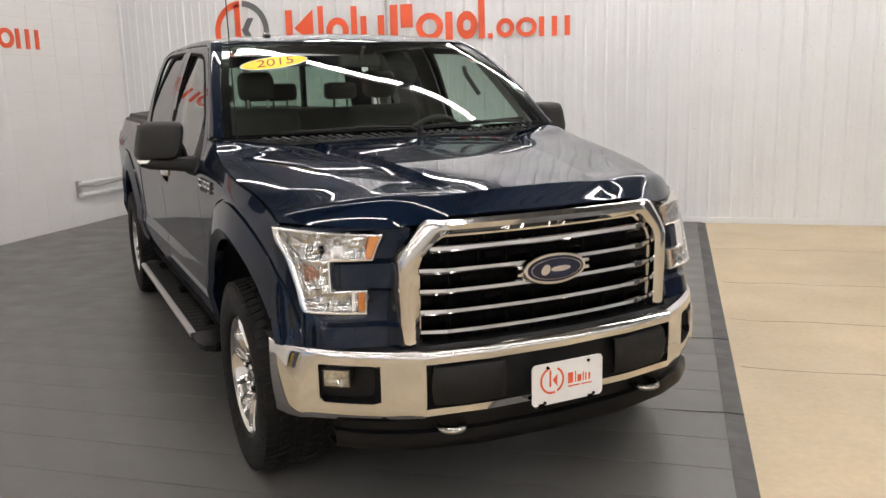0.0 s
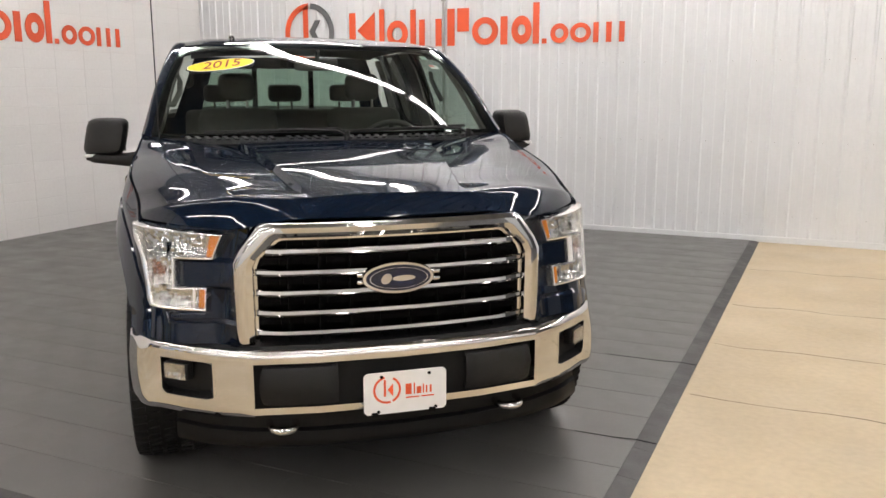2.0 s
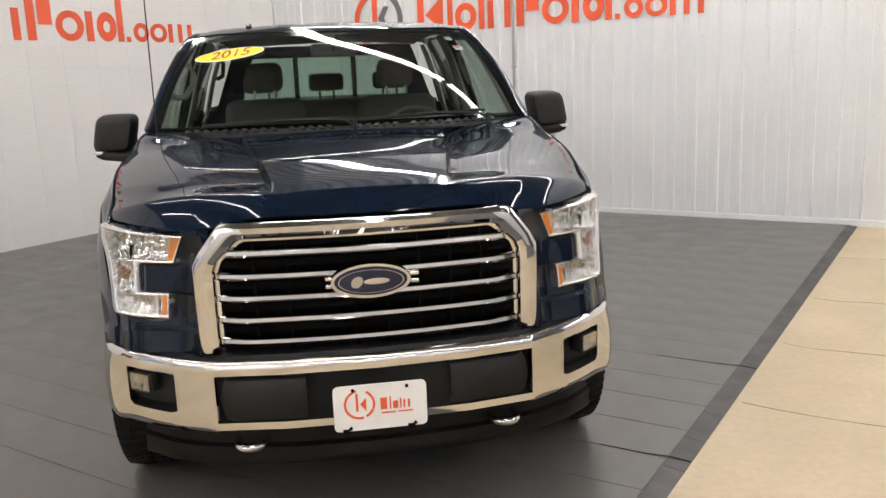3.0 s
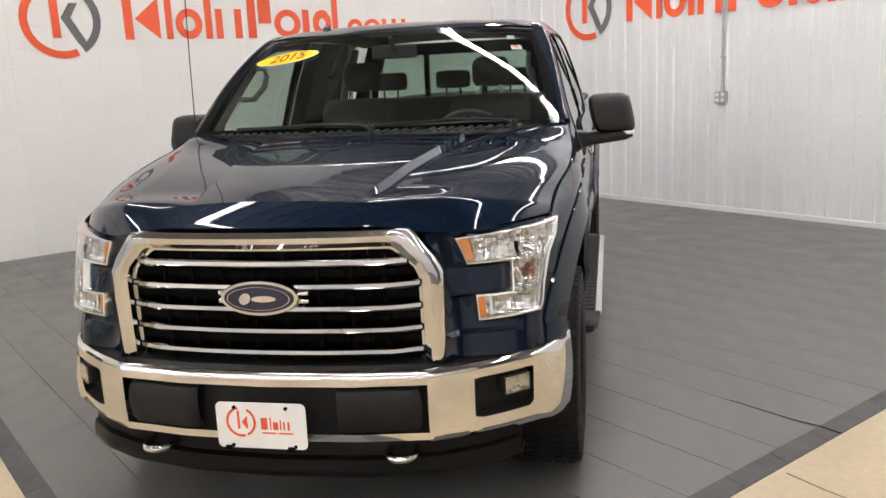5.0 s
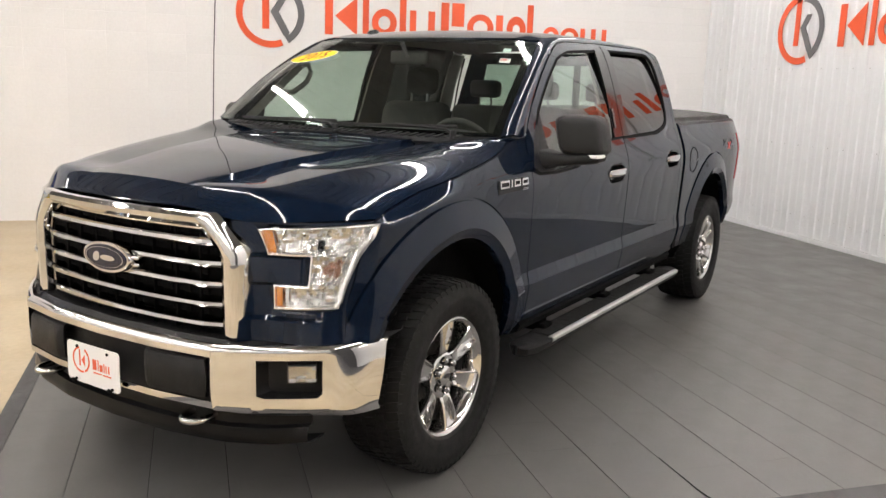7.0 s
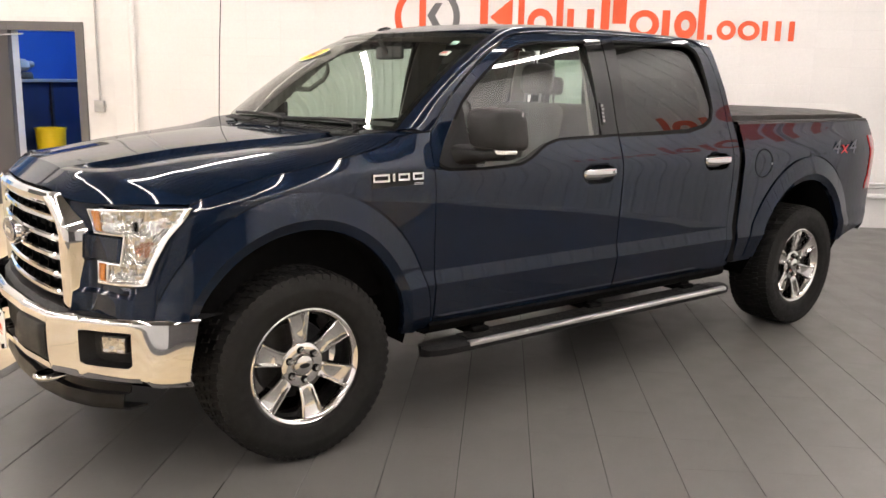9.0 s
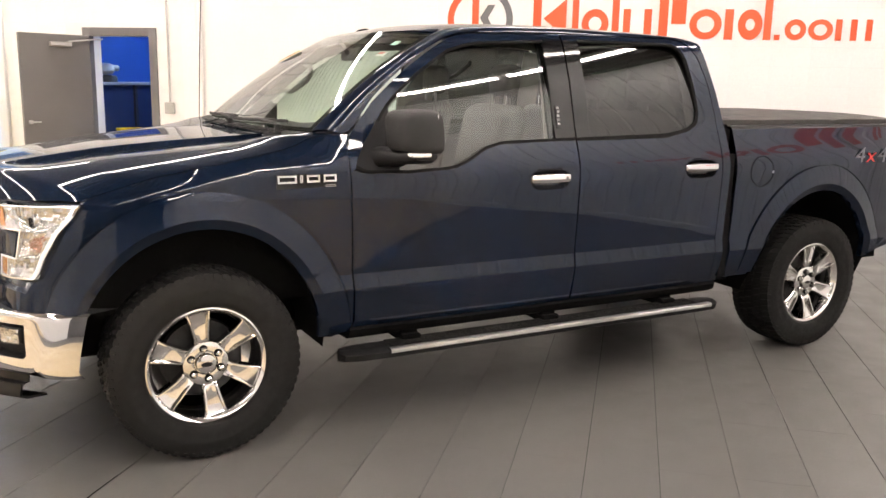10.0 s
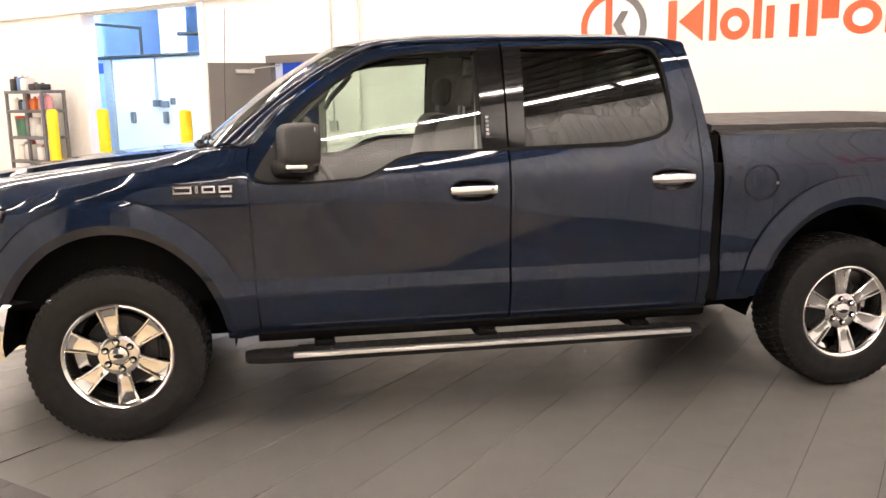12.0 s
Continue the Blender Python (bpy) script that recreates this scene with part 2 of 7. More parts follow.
def both(name, bm, mat, parent, label="", smooth=0.0):
    """The same part on both sides of its thing."""
    b2 = mirrored(bm)
    return part(name, bm, mat, parent, label, smooth), part(name, b2, mat, parent, label, smooth)


def poly_prism(bm, pts, place, depth):
    """A flat outline (list of (u, v)) made into a slab; place(u, v, w) gives the point."""
    front = [bm.verts.new(place(u, v, depth)) for u, v in pts]
    back = [bm.verts.new(place(u, v, 0)) for u, v in pts]
    bm.faces.new(front)
    bm.faces.new(back[::-1])
    n = len(pts)
    for i in range(n):
        bm.faces.new((back[i], back[(i + 1) % n], front[(i + 1) % n], front[i]))
    return bm


def ring_arc(r0, r1, a0, a1, n=24, cx=0.0, cy=0.0, squash=1.0):
    out = [(cx + r1 * math.cos(a0 + (a1 - a0) * i / n), cy + squash * r1 * math.sin(a0 + (a1 - a0) * i / n)) for i in range(n + 1)]
    return out + [(cx + r0 * math.cos(a1 + (a0 - a1) * i / n), cy + squash * r0 * math.sin(a1 + (a0 - a1) * i / n)) for i in range(n + 1)]


# ---- the room ----
BRICK_X, METAL_Y, ROOF_Z, BAY_Z = -6.02, 6.10, 4.4, 4.4
EAST_X, SOUTH_Y = 10.0, -14.0
MAT_Z = -0.017
FLOOR_Z = MAT_Z - 0.014

bm = bmesh.new()
box(bm, -14.0, EAST_X, SOUTH_Y, METAL_Y + 0.3, FLOOR_Z - 0.2, FLOOR_Z)
floor = tagged(part("floor", bm, CONCRETE, None), "worn beige concrete floor with cracks and joints", "floor", kind="structure")
# Added slab out of view: keeps the floor's reflection in doors and fender dark.
bm = bmesh.new()
box(bm, 5.4, EAST_X, -4.0, METAL_Y, FLOOR_Z - 0.1, FLOOR_Z + 0.004)
part("floor_bay", bm, SHADE_GREY, floor, "unseen dark grey slab added to darken reflections in the paint")
bm = bmesh.new()
for y in (-9.0, -5.2, -1.9, 1.1, 2.1, 3.2, 4.6):
    pts = [(1.36 + 0.168 * i, y + 0.02 * math.sin(i * 1.7 + y) + 0.012 * math.sin(i * 4.1)) for i in range(24)]
    for (xa, ya), (xb, yb) in zip(pts, pts[1:]):
        w = 0.003 + 0.003 * abs(math.sin(xa * 3.1 + y))
        vs = [bm.verts.new((px, py, FLOOR_Z + 0.0012)) for px, py in ((xa, ya - w), (xb, yb - w), (xb, yb + w), (xa, ya + w))]
        bm.faces.new(vs)
for x in (3.4,):
    pts = [(x + 0.03 * math.sin(i * 1.3), -13.5 + 0.4 * i) for i in range(48)]
    for (xa, ya), (xb, yb) in zip(pts, pts[1:]):
        vs = [bm.verts.new((px, py, FLOOR_Z + 0.0012)) for px, py in ((xa - 0.004, ya), (xa + 0.004, ya), (xb + 0.004, yb), (xb - 0.004, yb))]
        bm.faces.new(vs)
part("crack", bm, CRACK, floor, "dark hairline cracks in the concrete")

# ribbed metal wall
bm = bmesh.new()
RIB = 0.2286
xs = []
x = BRICK_X - 0.2
k = 0
while x < EAST_X:
    xs += [(x, 0.0), (x + 0.012, 0.012), (x + 0.030, 0.012), (x + 0.042, 0.0), (x + 0.105, 0.0), (x + 0.113, 0.004), (x + 0.150, 0.004), (x + 0.158, 0.0)]
    x += RIB
rows = [[(px, METAL_Y - d, z) for px, d in xs] for z in (FLOOR_Z - 0.01, 1.0, 2.2, 3.3, ROOF_Z + 0.05)]
grid(bm, rows)
box(bm, BRICK_X - 0.3, EAST_X, METAL_Y + 0.01, METAL_Y + 0.3, FLOOR_Z - 0.02, ROOF_Z + 0.05)
wall_north = tagged(part("wall_north", bm, WHITE_WALL, None), "white ribbed sheet metal wall panels", "wall", kind="structure")
bm = bmesh.new()
n = 0
for ix in range(60):
    for z in (0.25, 1.02, 1.85):
        x = BRICK_X + 0.03 + ix * RIB + 0.08
        if x < EAST_X - 0.2:
            cyl(bm, (x, METAL_Y + 0.002, z), (x, METAL_Y - 0.004, z), 0.0045, n=6)
part("screw", bm, GREY_METAL, wall_north, "small screw heads").update_tag()
bm = bmesh.new()
box(bm, BRICK_X, EAST_X, METAL_Y - 0.022, METAL_Y - 0.002, FLOOR_Z, 0.035, 0.003)
tagged(part("baseboard", bm, WHITE_WALL, None), "white metal base trim along the ribbed wall", "baseboard", kind="structure")

# east and south walls, ceiling; the dark east part is added to dim reflections
bm = bmesh.new()
box(bm, EAST_X, EAST_X + 0.25, SOUTH_Y, 1.5, FLOOR_Z - 0.02, ROOF_Z + 0.05)
tagged(part("wall_east", bm, WHITE_WALL, None), "plain white painted workshop wall", "wall", kind="structure")
bm = bmesh.new()
box(bm, EAST_X, EAST_X + 0.25, 1.5, METAL_Y + 0.3, FLOOR_Z - 0.02, ROOF_Z + 0.05)
tagged(part("wall_east", bm, SHADE_GREY, None), "plain unseen wall, dark grey to dim its reflection in the doors", "wall", kind="structure")
bm = bmesh.new()
box(bm, -14.0, EAST_X + 0.25, SOUTH_Y - 0.25, SOUTH_Y, FLOOR_Z - 0.02, BAY_Z)
tagged(part("wall_south", bm, WHITE_WALL, None), "plain white painted workshop wall", "wall", kind="structure")
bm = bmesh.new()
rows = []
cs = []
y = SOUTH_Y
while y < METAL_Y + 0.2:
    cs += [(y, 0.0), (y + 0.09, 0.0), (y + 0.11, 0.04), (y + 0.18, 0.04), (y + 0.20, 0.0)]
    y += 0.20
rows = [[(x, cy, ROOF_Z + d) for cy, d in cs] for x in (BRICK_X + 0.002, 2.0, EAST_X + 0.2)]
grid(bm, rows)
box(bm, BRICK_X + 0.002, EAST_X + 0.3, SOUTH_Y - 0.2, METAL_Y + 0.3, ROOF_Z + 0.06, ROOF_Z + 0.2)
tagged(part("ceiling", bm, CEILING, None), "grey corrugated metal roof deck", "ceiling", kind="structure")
bm = bmesh.new()
box(bm, -14.2, BRICK_X, SOUTH_Y - 0.2, METAL_Y + 0.3, BAY_Z, BAY_Z + 0.15)
tagged(part("ceiling_bay", bm, WHITE_WALL, None), "plain white roof over the garage bay", "ceiling", kind="structure")

# white block wall with a doorway and a garage opening
DOOR_Y0, DOOR_Y1, DOOR_Z = -4.53, -3.69, 2.05
GAR_Y0, GAR_Y1, GAR_Z = -8.63, -5.91, 2.95
bm = bmesh.new()
for y0, y1, z0, z1 in ((DOOR_Y1, METAL_Y + 0.3, FLOOR_Z - 0.02, BAY_Z), (DOOR_Y0, DOOR_Y1, DOOR_Z, BAY_Z), (GAR_Y1, DOOR_Y0, FLOOR_Z - 0.02, BAY_Z),
                       (GAR_Y0, GAR_Y1, GAR_Z, BAY_Z), (SOUTH_Y, GAR_Y0, FLOOR_Z - 0.02, BAY_Z)):
    box(bm, BRICK_X - 0.22, BRICK_X - 0.0016, y0, y1, z0, z1)
wall_west = tagged(part("wall_west", bm, JOINT, None), "white painted concrete block wall", "wall", kind="structure")

# overhead bulkhead above the doorways
bm = bmesh.new()
box(bm, BRICK_X + 0.002, BRICK_X + 0.10, SOUTH_Y, -4.2, 2.975, ROOF_Z - 0.01, 0.006)
tagged(part("trim", bm, WHITE_WALL, None), "white boxed bulkhead over the openings", "trim", kind="structure")
bm = bmesh.new()
box(bm, BRICK_X - 0.224, BRICK_X + 0.05, GAR_Y0 - 0.14, GAR_Y0 + 0.004, FLOOR_Z, GAR_Z + 0.02, 0.008)
box(bm, BRICK_X - 0.224, BRICK_X + 0.05, GAR_Y1 - 0.004, GAR_Y1 + 0.12, FLOOR_Z, GAR_Z + 0.02, 0.008)
tagged(part("trim", bm, WHITE_WALL, None), "white steel jambs of the garage opening", "trim", kind="structure")
bm = bmesh.new()
for y0, y1, z0, z1 in ((DOOR_Y0 - 0.10, DOOR_Y0 + 0.004, FLOOR_Z, DOOR_Z + 0.10), (DOOR_Y1 - 0.004, DOOR_Y1 + 0.10, FLOOR_Z, DOOR_Z + 0.10), (DOOR_Y0 + 0.004, DOOR_Y1 - 0.004, DOOR_Z - 0.004, DOOR_Z + 0.10)):
    box(bm, BRICK_X - 0.07, BRICK_X + 0.02, y0, y1, z0, z1, 0.004)
tagged(part("trim", bm, DOOR_GREY, None), "grey painted steel door frame", "trim", kind="structure")

# the open door leaf, hinged at the far jamb
door = thing("door_1", "grey steel door standing open with a closer arm", "door", kind="structure", at=pose(BRICK_X + 0.03, DOOR_Y0 + 0.005, 0, 0, 0, -27))
bm = bmesh.new()
box(bm, 0.0, 0.88, -0.045, 0.0, FLOOR_Z + 0.01, DOOR_Z - 0.005, 0.003)
part("leaf", bm, DOOR_GREY, door)
bm = bmesh.new()
box(bm, 0.25, 0.52, 0.002, 0.055, 1.90, 1.955, 0.008)
tube(bm, [(0.30, 0.05, 1.96), (0.10, 0.12, 1.985), (-0.02, 0.30, 2.0)], 0.010, 6)
part("door_closer", bm, GREY_METAL, door, "silver door closer")
bm = bmesh.new()
cyl(bm, (0.81, 0.0, 0.98), (0.81, 0.05, 0.98), 0.024, n=14)
tube(bm, [(0.81, 0.05, 0.98), (0.70, 0.05, 0.98)], 0.010, 8)
part("door_handle", bm, GREY_METAL, door, "lever handle")

# ---- rooms behind the wall ----
bm = bmesh.new()
box(bm, -9.2, -9.0, -5.35, -1.5, FLOOR_Z, 3.2)
box(bm, -9.0, BRICK_X - 0.22, -1.7, -1.5, FLOOR_Z, 3.2)
box(bm, -9.0, BRICK_X - 0.22, -5.35, -5.15, FLOOR_Z, 3.2)
box(bm, -9.2, BRICK_X - 0.22, -5.35, -1.5, 3.2, 3.3)
tagged(part("wall_blue", bm, BLUE_PAINT, None), "deep blue painted walls of the small back room", "wall", kind="structure")
bm = bmesh.new()
box(bm, -13.8, -13.6, SOUTH_Y, -5.36, FLOOR_Z, BAY_Z)
box(bm, -13.6, -9.2, -5.45, -5.36, FLOOR_Z, BAY_Z)
box(bm, -13.6, BRICK_X - 0.22, -12.8, -12.6, FLOOR_Z, BAY_Z)
tagged(part("wall_garage", bm, PALE_BLUE, None), "pale blue wall of the neighbouring garage bay", "wall", kind="structure")

# ---- the pickup truck ----
truck = thing("pickup_truck", "dark blue metallic crew cab pickup truck with chrome grille and bumper", "pickup truck",
              at=pose(-0.020, 0.0013, 0, 0, 0, 41.27))
WHEELBASE, AXLE_Z, TYRE_R = 3.695, 0.400, 0.405
ARCH_A, ARCH_B = 0.503, 0.567


def smoothstep(t):
    t = min(1.0, max(0.0, t))
    return t * t * (3 - 2 * t)


BODY_Z = (0.40, 0.46, 0.50, 0.58, 0.640, 0.655, 0.712, 0.720, 0.95, 1.10, 1.165, 1.20, 1.26, 1.31, 1.36, 1.55, 1.70, 1.78, 1.82, 1.855)
BODY_X = (0.895, 0.935, 0.953, 0.968, 0.978, 0.979, 0.969, 0.9675, 0.979, 0.985, 0.979, 0.969, 0.948, 0.928, 0.911, 0.860, 0.807, 0.771, 0.740, 0.685)

PROFILE_Z = np.arange(0.40, 1.856, 0.005)
PROFILE_X = np.interp(PROFILE_Z, BODY_Z, BODY_X)
ROUNDED = np.array([np.average(np.interp(z + np.linspace(-0.08, 0.08, 33), BODY_Z, BODY_X, left=None, right=None), weights=np.exp(-(np.linspace(-0.08, 0.08, 33) / 0.032) ** 2)) for z in PROFILE_Z])
KEEP = np.clip(np.minimum((0.775 - PROFILE_Z) / 0.05, (PROFILE_Z - 0.56) / 0.05), 0, 1) + np.clip((PROFILE_Z - 1.76) / 0.05, 0, 1) + np.clip((0.50 - PROFILE_Z) / 0.04, 0, 1)
PROFILE_X = PROFILE_X * np.clip(KEEP, 0, 1) + ROUNDED * (1 - np.clip(KEEP, 0, 1))
# hollows behind the door handles: middle along and up, half length, half height
HOLLOWS = ((1.6815, 1.105, 0.114, 0.050), (2.6900, 1.128, 0.114, 0.050))


# hood cut line on the side, from the windscreen corner forward
HOOD_CUT = [(0.565, 1.335), (0.47, 1.322), (0.40, 1.290), (0.32, 1.268), (0.10, 1.226), (-0.20, 1.166), (-0.38, 1.110), (-0.445, 1.086)]
CUT_Y, CUT_Z = [p[0] for p in HOOD_CUT][::-1], [p[1] for p in HOOD_CUT][::-1]


def arch_rho(y, z):
    best = 9.0
    for cy in (0.0, WHEELBASE):
        dz = max(0.0, z - AXLE_Z)
        best = min(best, math.sqrt(((y - cy) / ARCH_A) ** 2 + (dz / ARCH_B) ** 2))
    return best


SHOULDER_Y, SHOULDER_Z = (-0.45, -0.20, 0.10, 0.35, 0.62), (1.050, 1.112, 1.158, 1.184, 1.196)


def taper(y, z):
    """How far the side draws in towards the nose and the tail."""
    if z >= 1.35:
        return 0.0
    yy = y + 0.26 * max(0.0, min(0.4, 1.08 - z))
    f = max(0.0, -0.02 - yy)
    r = max(0.0, y - 4.20)
    return (0.42 * f * f if f < 0.4 else 0.42 * 0.16 + 0.55 * (f - 0.4)) + 0.22 * r * r


def fender_x(y, z):
    """The front fender: a flat side up to a crisp shoulder, then a slope to the hood cut."""
    cut, zs = float(np.interp(y, CUT_Y, CUT_Z)), float(np.interp(y, SHOULDER_Y, SHOULDER_Z))
    zs = min(zs, cut - 0.025)
    flat = float(np.interp(min(z, 1.10), PROFILE_Z, PROFILE_X)) - 0.05 * max(0.0, z - 1.10)
    at_s = float(np.interp(1.10, PROFILE_Z, PROFILE_X)) - 0.05 * max(0.0, zs - 1.10) - taper(y, zs)
    at_cut = float(np.interp(cut, PROFILE_Z, PROFILE_X)) - taper(y, cut)
    at_cut -= max(0.0, at_cut - 0.900 - 0.052 * smoothstep((y + 0.42) / 0.5)) * smoothstep((0.47 - y) / 0.22)
    u = min(30.0, (z - zs) / 0.009)
    return flat - taper(y, z) - max(0.0, (at_s - at_cut) / (cut - zs) - 0.05) * 0.009 * math.log1p(math.exp(u))


def body_x(y, z, flare=True, hollow=True):
    """Half width of the body at y along and z up."""
    x = float(np.interp(z, PROFILE_Z, PROFILE_X))
    if hollow and 1.04 < z < 1.19:
        for hy, hz, ha, hb_ in HOLLOWS:
            e = (abs((y - hy) / ha) ** 3 + abs((z - hz) / hb_) ** 3) ** (1 / 3)
            if e < 1:
                x -= 0.036 * smoothstep((1 - e) / 0.32)
    x -= taper(y, z)
    if y < 0.64 and 0.90 < z < 1.345:
        x += (fender_x(y, z) - x) * smoothstep((0.64 - y) / 0.10)
    if flare and z < 1.3 and y < 4.6:
        rho = arch_rho(y, z)
        k = 0.45 + 0.55 * smoothstep((z - 0.48) / 0.3)
        if rho < 1.265:
            q = min(1.0, max(0.0, (rho - 1.075) / 0.19))
            x += k * (0.006 + 0.025 * (1 - q)) - 0.018 * min(1.0, max(0.0, (1.075 - rho) / 0.075))
        elif rho < 1.285:
            x -= 0.006 * k
    return x


def pieced(pts, k):
    """Each stretch of an outline cut into k."""
    return [(p[0] + (q[0] - p[0]) * i / k, p[1] + (q[1] - p[1]) * i / k) for p, q in zip(pts, pts[1:]) for i in range(k)] + [pts[-1]]


def strip(bm, a, b, n=30, m=6, off=0.0, flare=True):
    """A sheet on the body side between two outlines of (y, z) points."""
    pa, pb = (resample(a, n), resample(b, n)) if n else (np.array(a), np.array(b))
    rows = []
    for j in range(m + 1):
        p = pa + (pb - pa) * (j / m)
        rows.append([(body_x(y, z, flare) + off, y, z) for y, z in p])
    grid(bm, rows)
    return bm


def pane(bm, low, high, n=40, m=12):
    """A window pane, leaning in with height, between two outlines of (y, z) points."""
    pa, pb = resample(low, n), resample(high, n)
    rows = []
    for j in range(m + 1):
        p = pa + (pb - pa) * (j / m)
        rows.append([(0.891 - 0.305 * (z - 1.426) - 0.31 * (z - 1.426) ** 2, y, z) for y, z in p])
    grid(bm, rows)
    return bm


def arch_point(cy, angle, grow=1.0):
    return cy + grow * ARCH_A * math.cos(angle), AXLE_Z + grow * ARCH_B * math.sin(angle)


def ray_to(poly, cy, angle):
    """Where a ray from the axle meets an outline of (y, z) points."""
    o, d = np.array((cy, AXLE_Z)), np.array((ARCH_A * math.cos(angle), ARCH_B * math.sin(angle)))
    best = 9e9
    for (ya, za), (yb, zb) in zip(poly, poly[1:]):
        e = np.array((yb - ya, zb - za))
        den = d[0] * e[1] - d[1] * e[0]
        if abs(den) < 1e-9:
            continue
        w = np.array((ya, za)) - o
        t, s = (w[0] * e[1] - w[1] * e[0]) / den, (w[0] * d[1] - w[1] * d[0]) / den
        if t > 0 and -1e-6 <= s <= 1 + 1e-6:
            best = min(best, t)
    return o + d * (best if best < 9e8 else 1.3)


def arch_panel(poly, cy, a0, a1, n=64):
    """A sheet between a wheel opening and an outline, with the corners of the outline kept."""
    angles = [a0 + (a1 - a0) * i / n for i in range(n + 1)]
    for y, z in poly:
        t = math.atan2((z - AXLE_Z) / ARCH_B, (y - cy) / ARCH_A)
        k = min(range(n + 1), key=lambda i: abs(angles[i] - t))
        if 0 < k < n and abs(angles[k] - t) < (a1 - a0) / n:
            angles[k] = t
    steps = (0.0, 0.025, 0.05, 0.075, 0.08, 0.12, 0.16, 0.20, 0.24, 0.2645, 0.2655, 0.275, 0.2845, 0.2855)
    rows = []
    for a in angles:
        y0, z0 = arch_point(cy, a)
        y1, z1 = ray_to(poly, cy, a)
        full = math.hypot((y1 - cy) / ARCH_A, (z1 - AXLE_Z) / ARCH_B) - 1.0
        if full > 0.30:
            ss = list(steps) + [0.2855 + (full - 0.2855) * j / 28 for j in range(1, 29)]
        else:
            ss = [full * j / 41 for j in range(42)]
        row = []
        for s in ss:
            y, z = arch_point(cy, a, 1.0 + s)
            row.append((body_x(y, z), y, z))
        # the lip rolled in round the opening
        lip = (row[0][0] - 0.035, row[0][1], row[0][2] - 0.0)
        rows.append([lip] + row)
    bm = bmesh.new()
    grid(bm, rows)
    return bm


# front fenders
poly = [(0.652, 0.40), (0.652, 0.46), (0.640, 0.70), (0.628, 1.20), (0.628, 1.28), (0.640, 1.338)] + HOOD_CUT + [(-0.462, 1.035), (-0.505, 0.965), (-0.530, 0.88), (-0.568, 0.785), (-0.60, 0.70), (-0.612, 0.655), (-0.612, 0.50)]
bm = arch_panel(poly, 0.0, 0.06, 2.665, 150)
strip(bm, [(-0.449, 0.654), (-0.618, 0.654)], [arch_point(0.0, 2.665), tuple(ray_to(poly, 0.0, 2.665))], 10, 4)
thicken(bm, -0.006)
both("front_fender", bm, PAINT, truck, "blue fender with a wide wheel arch flare", 22)

bm = bmesh.new()
rows = []
for y, z in resample([(0.640, 1.340)] + HOOD_CUT, 44):
    x = body_x(y, z)
    rows.append([(x - 0.0015, y, z - 0.001), (x - 0.003, y, z - 0.012), (x - 0.05, y + 0.004, z - 0.020), (0.80, y + 0.01, z - 0.026)])
grid(bm, rows)
thicken(bm, -0.004)
both("fender_flange", bm, UNDERBODY, truck, "dark gutter between hood and fender", 40)

# front corners round the head lamps


def corner(s, z, off=0.0):
    """The front corner surface: s from the grille (0) to the fender (1)."""
    up = min(1.0, max(0.0, (z - 0.79) / 0.29))
    lo_x, lo_y = (0.572, 0.600, 0.635, 0.70, 0.76, 0.82, 0.868, 0.880), (-0.775, -0.730, -0.706, -0.688, -0.668, -0.630, -0.568, -0.48)
    hi_x, hi_y = (0.520, 0.565, 0.605, 0.68, 0.75, 0.83, 0.890, 0.884), (-0.770, -0.722, -0.694, -0.660, -0.615, -0.535, -0.440, -0.36)
    ks = (0, 0.12, 0.22, 0.42, 0.60, 0.82, 1.0, 1.16)
    x = np.interp(s, ks, lo_x) * (1 - up) + np.interp(s, ks, hi_x) * up
    y = np.interp(s, ks, lo_y) * (1 - up) + np.interp(s, ks, hi_y) * up
    low = max(0.0, 0.79 - z)
    y -= 0.16 * low
    x += 0.10 * low * s
    return Vector((x + off * (0.35 + 0.55 * s), y - off * (0.93 - 0.5 * s), z))


bm = bmesh.new()
ss = [i / 28 for i in range(33)]
zs = [0.655, 0.662, 0.70, 0.715, 0.735, 0.75, 0.775, 0.82, 0.855, 0.87, 0.90, 0.93, 0.955, 0.97, 1.0, 1.04, 1.068, 1.078]
rows = []
for z in zs:
    row = []
    for s in ss:
        o = 0.0
        if 0.855 < z < 0.96 and 0.04 < s < 0.60:
            o = 0.022 * smoothstep((0.60 - s) / 0.05) * smoothstep((s - 0.03) / 0.10)
        if z < 0.74:
            o += 0.014 * smoothstep((0.92 - s) / 0.25)
        o -= 0.014 * smoothstep((s - 0.97) / 0.08)
        if z < 0.66:
            o -= 0.03
        if (0.98 < z < 1.05 and 0.25 < s < 0.95) or (0.87 <= z <= 1.0 and 0.66 < s < 0.90) or (0.80 < z < 0.87 and 0.34 < s < 0.88):
            o = -0.030
        row.append(corner(s, z, o))
    rows.append(row)
grid(bm, rows)
thicken(bm, -0.006)
both("front_panel", bm, PAINT, truck, "blue panel round the head lamp", 30)

# hood
def hood_front(x):
    """Plan line of the hood's front edge."""
    return -0.842 + 0.19 * x * x + 1.2 * max(0.0, x - 0.42) ** 2


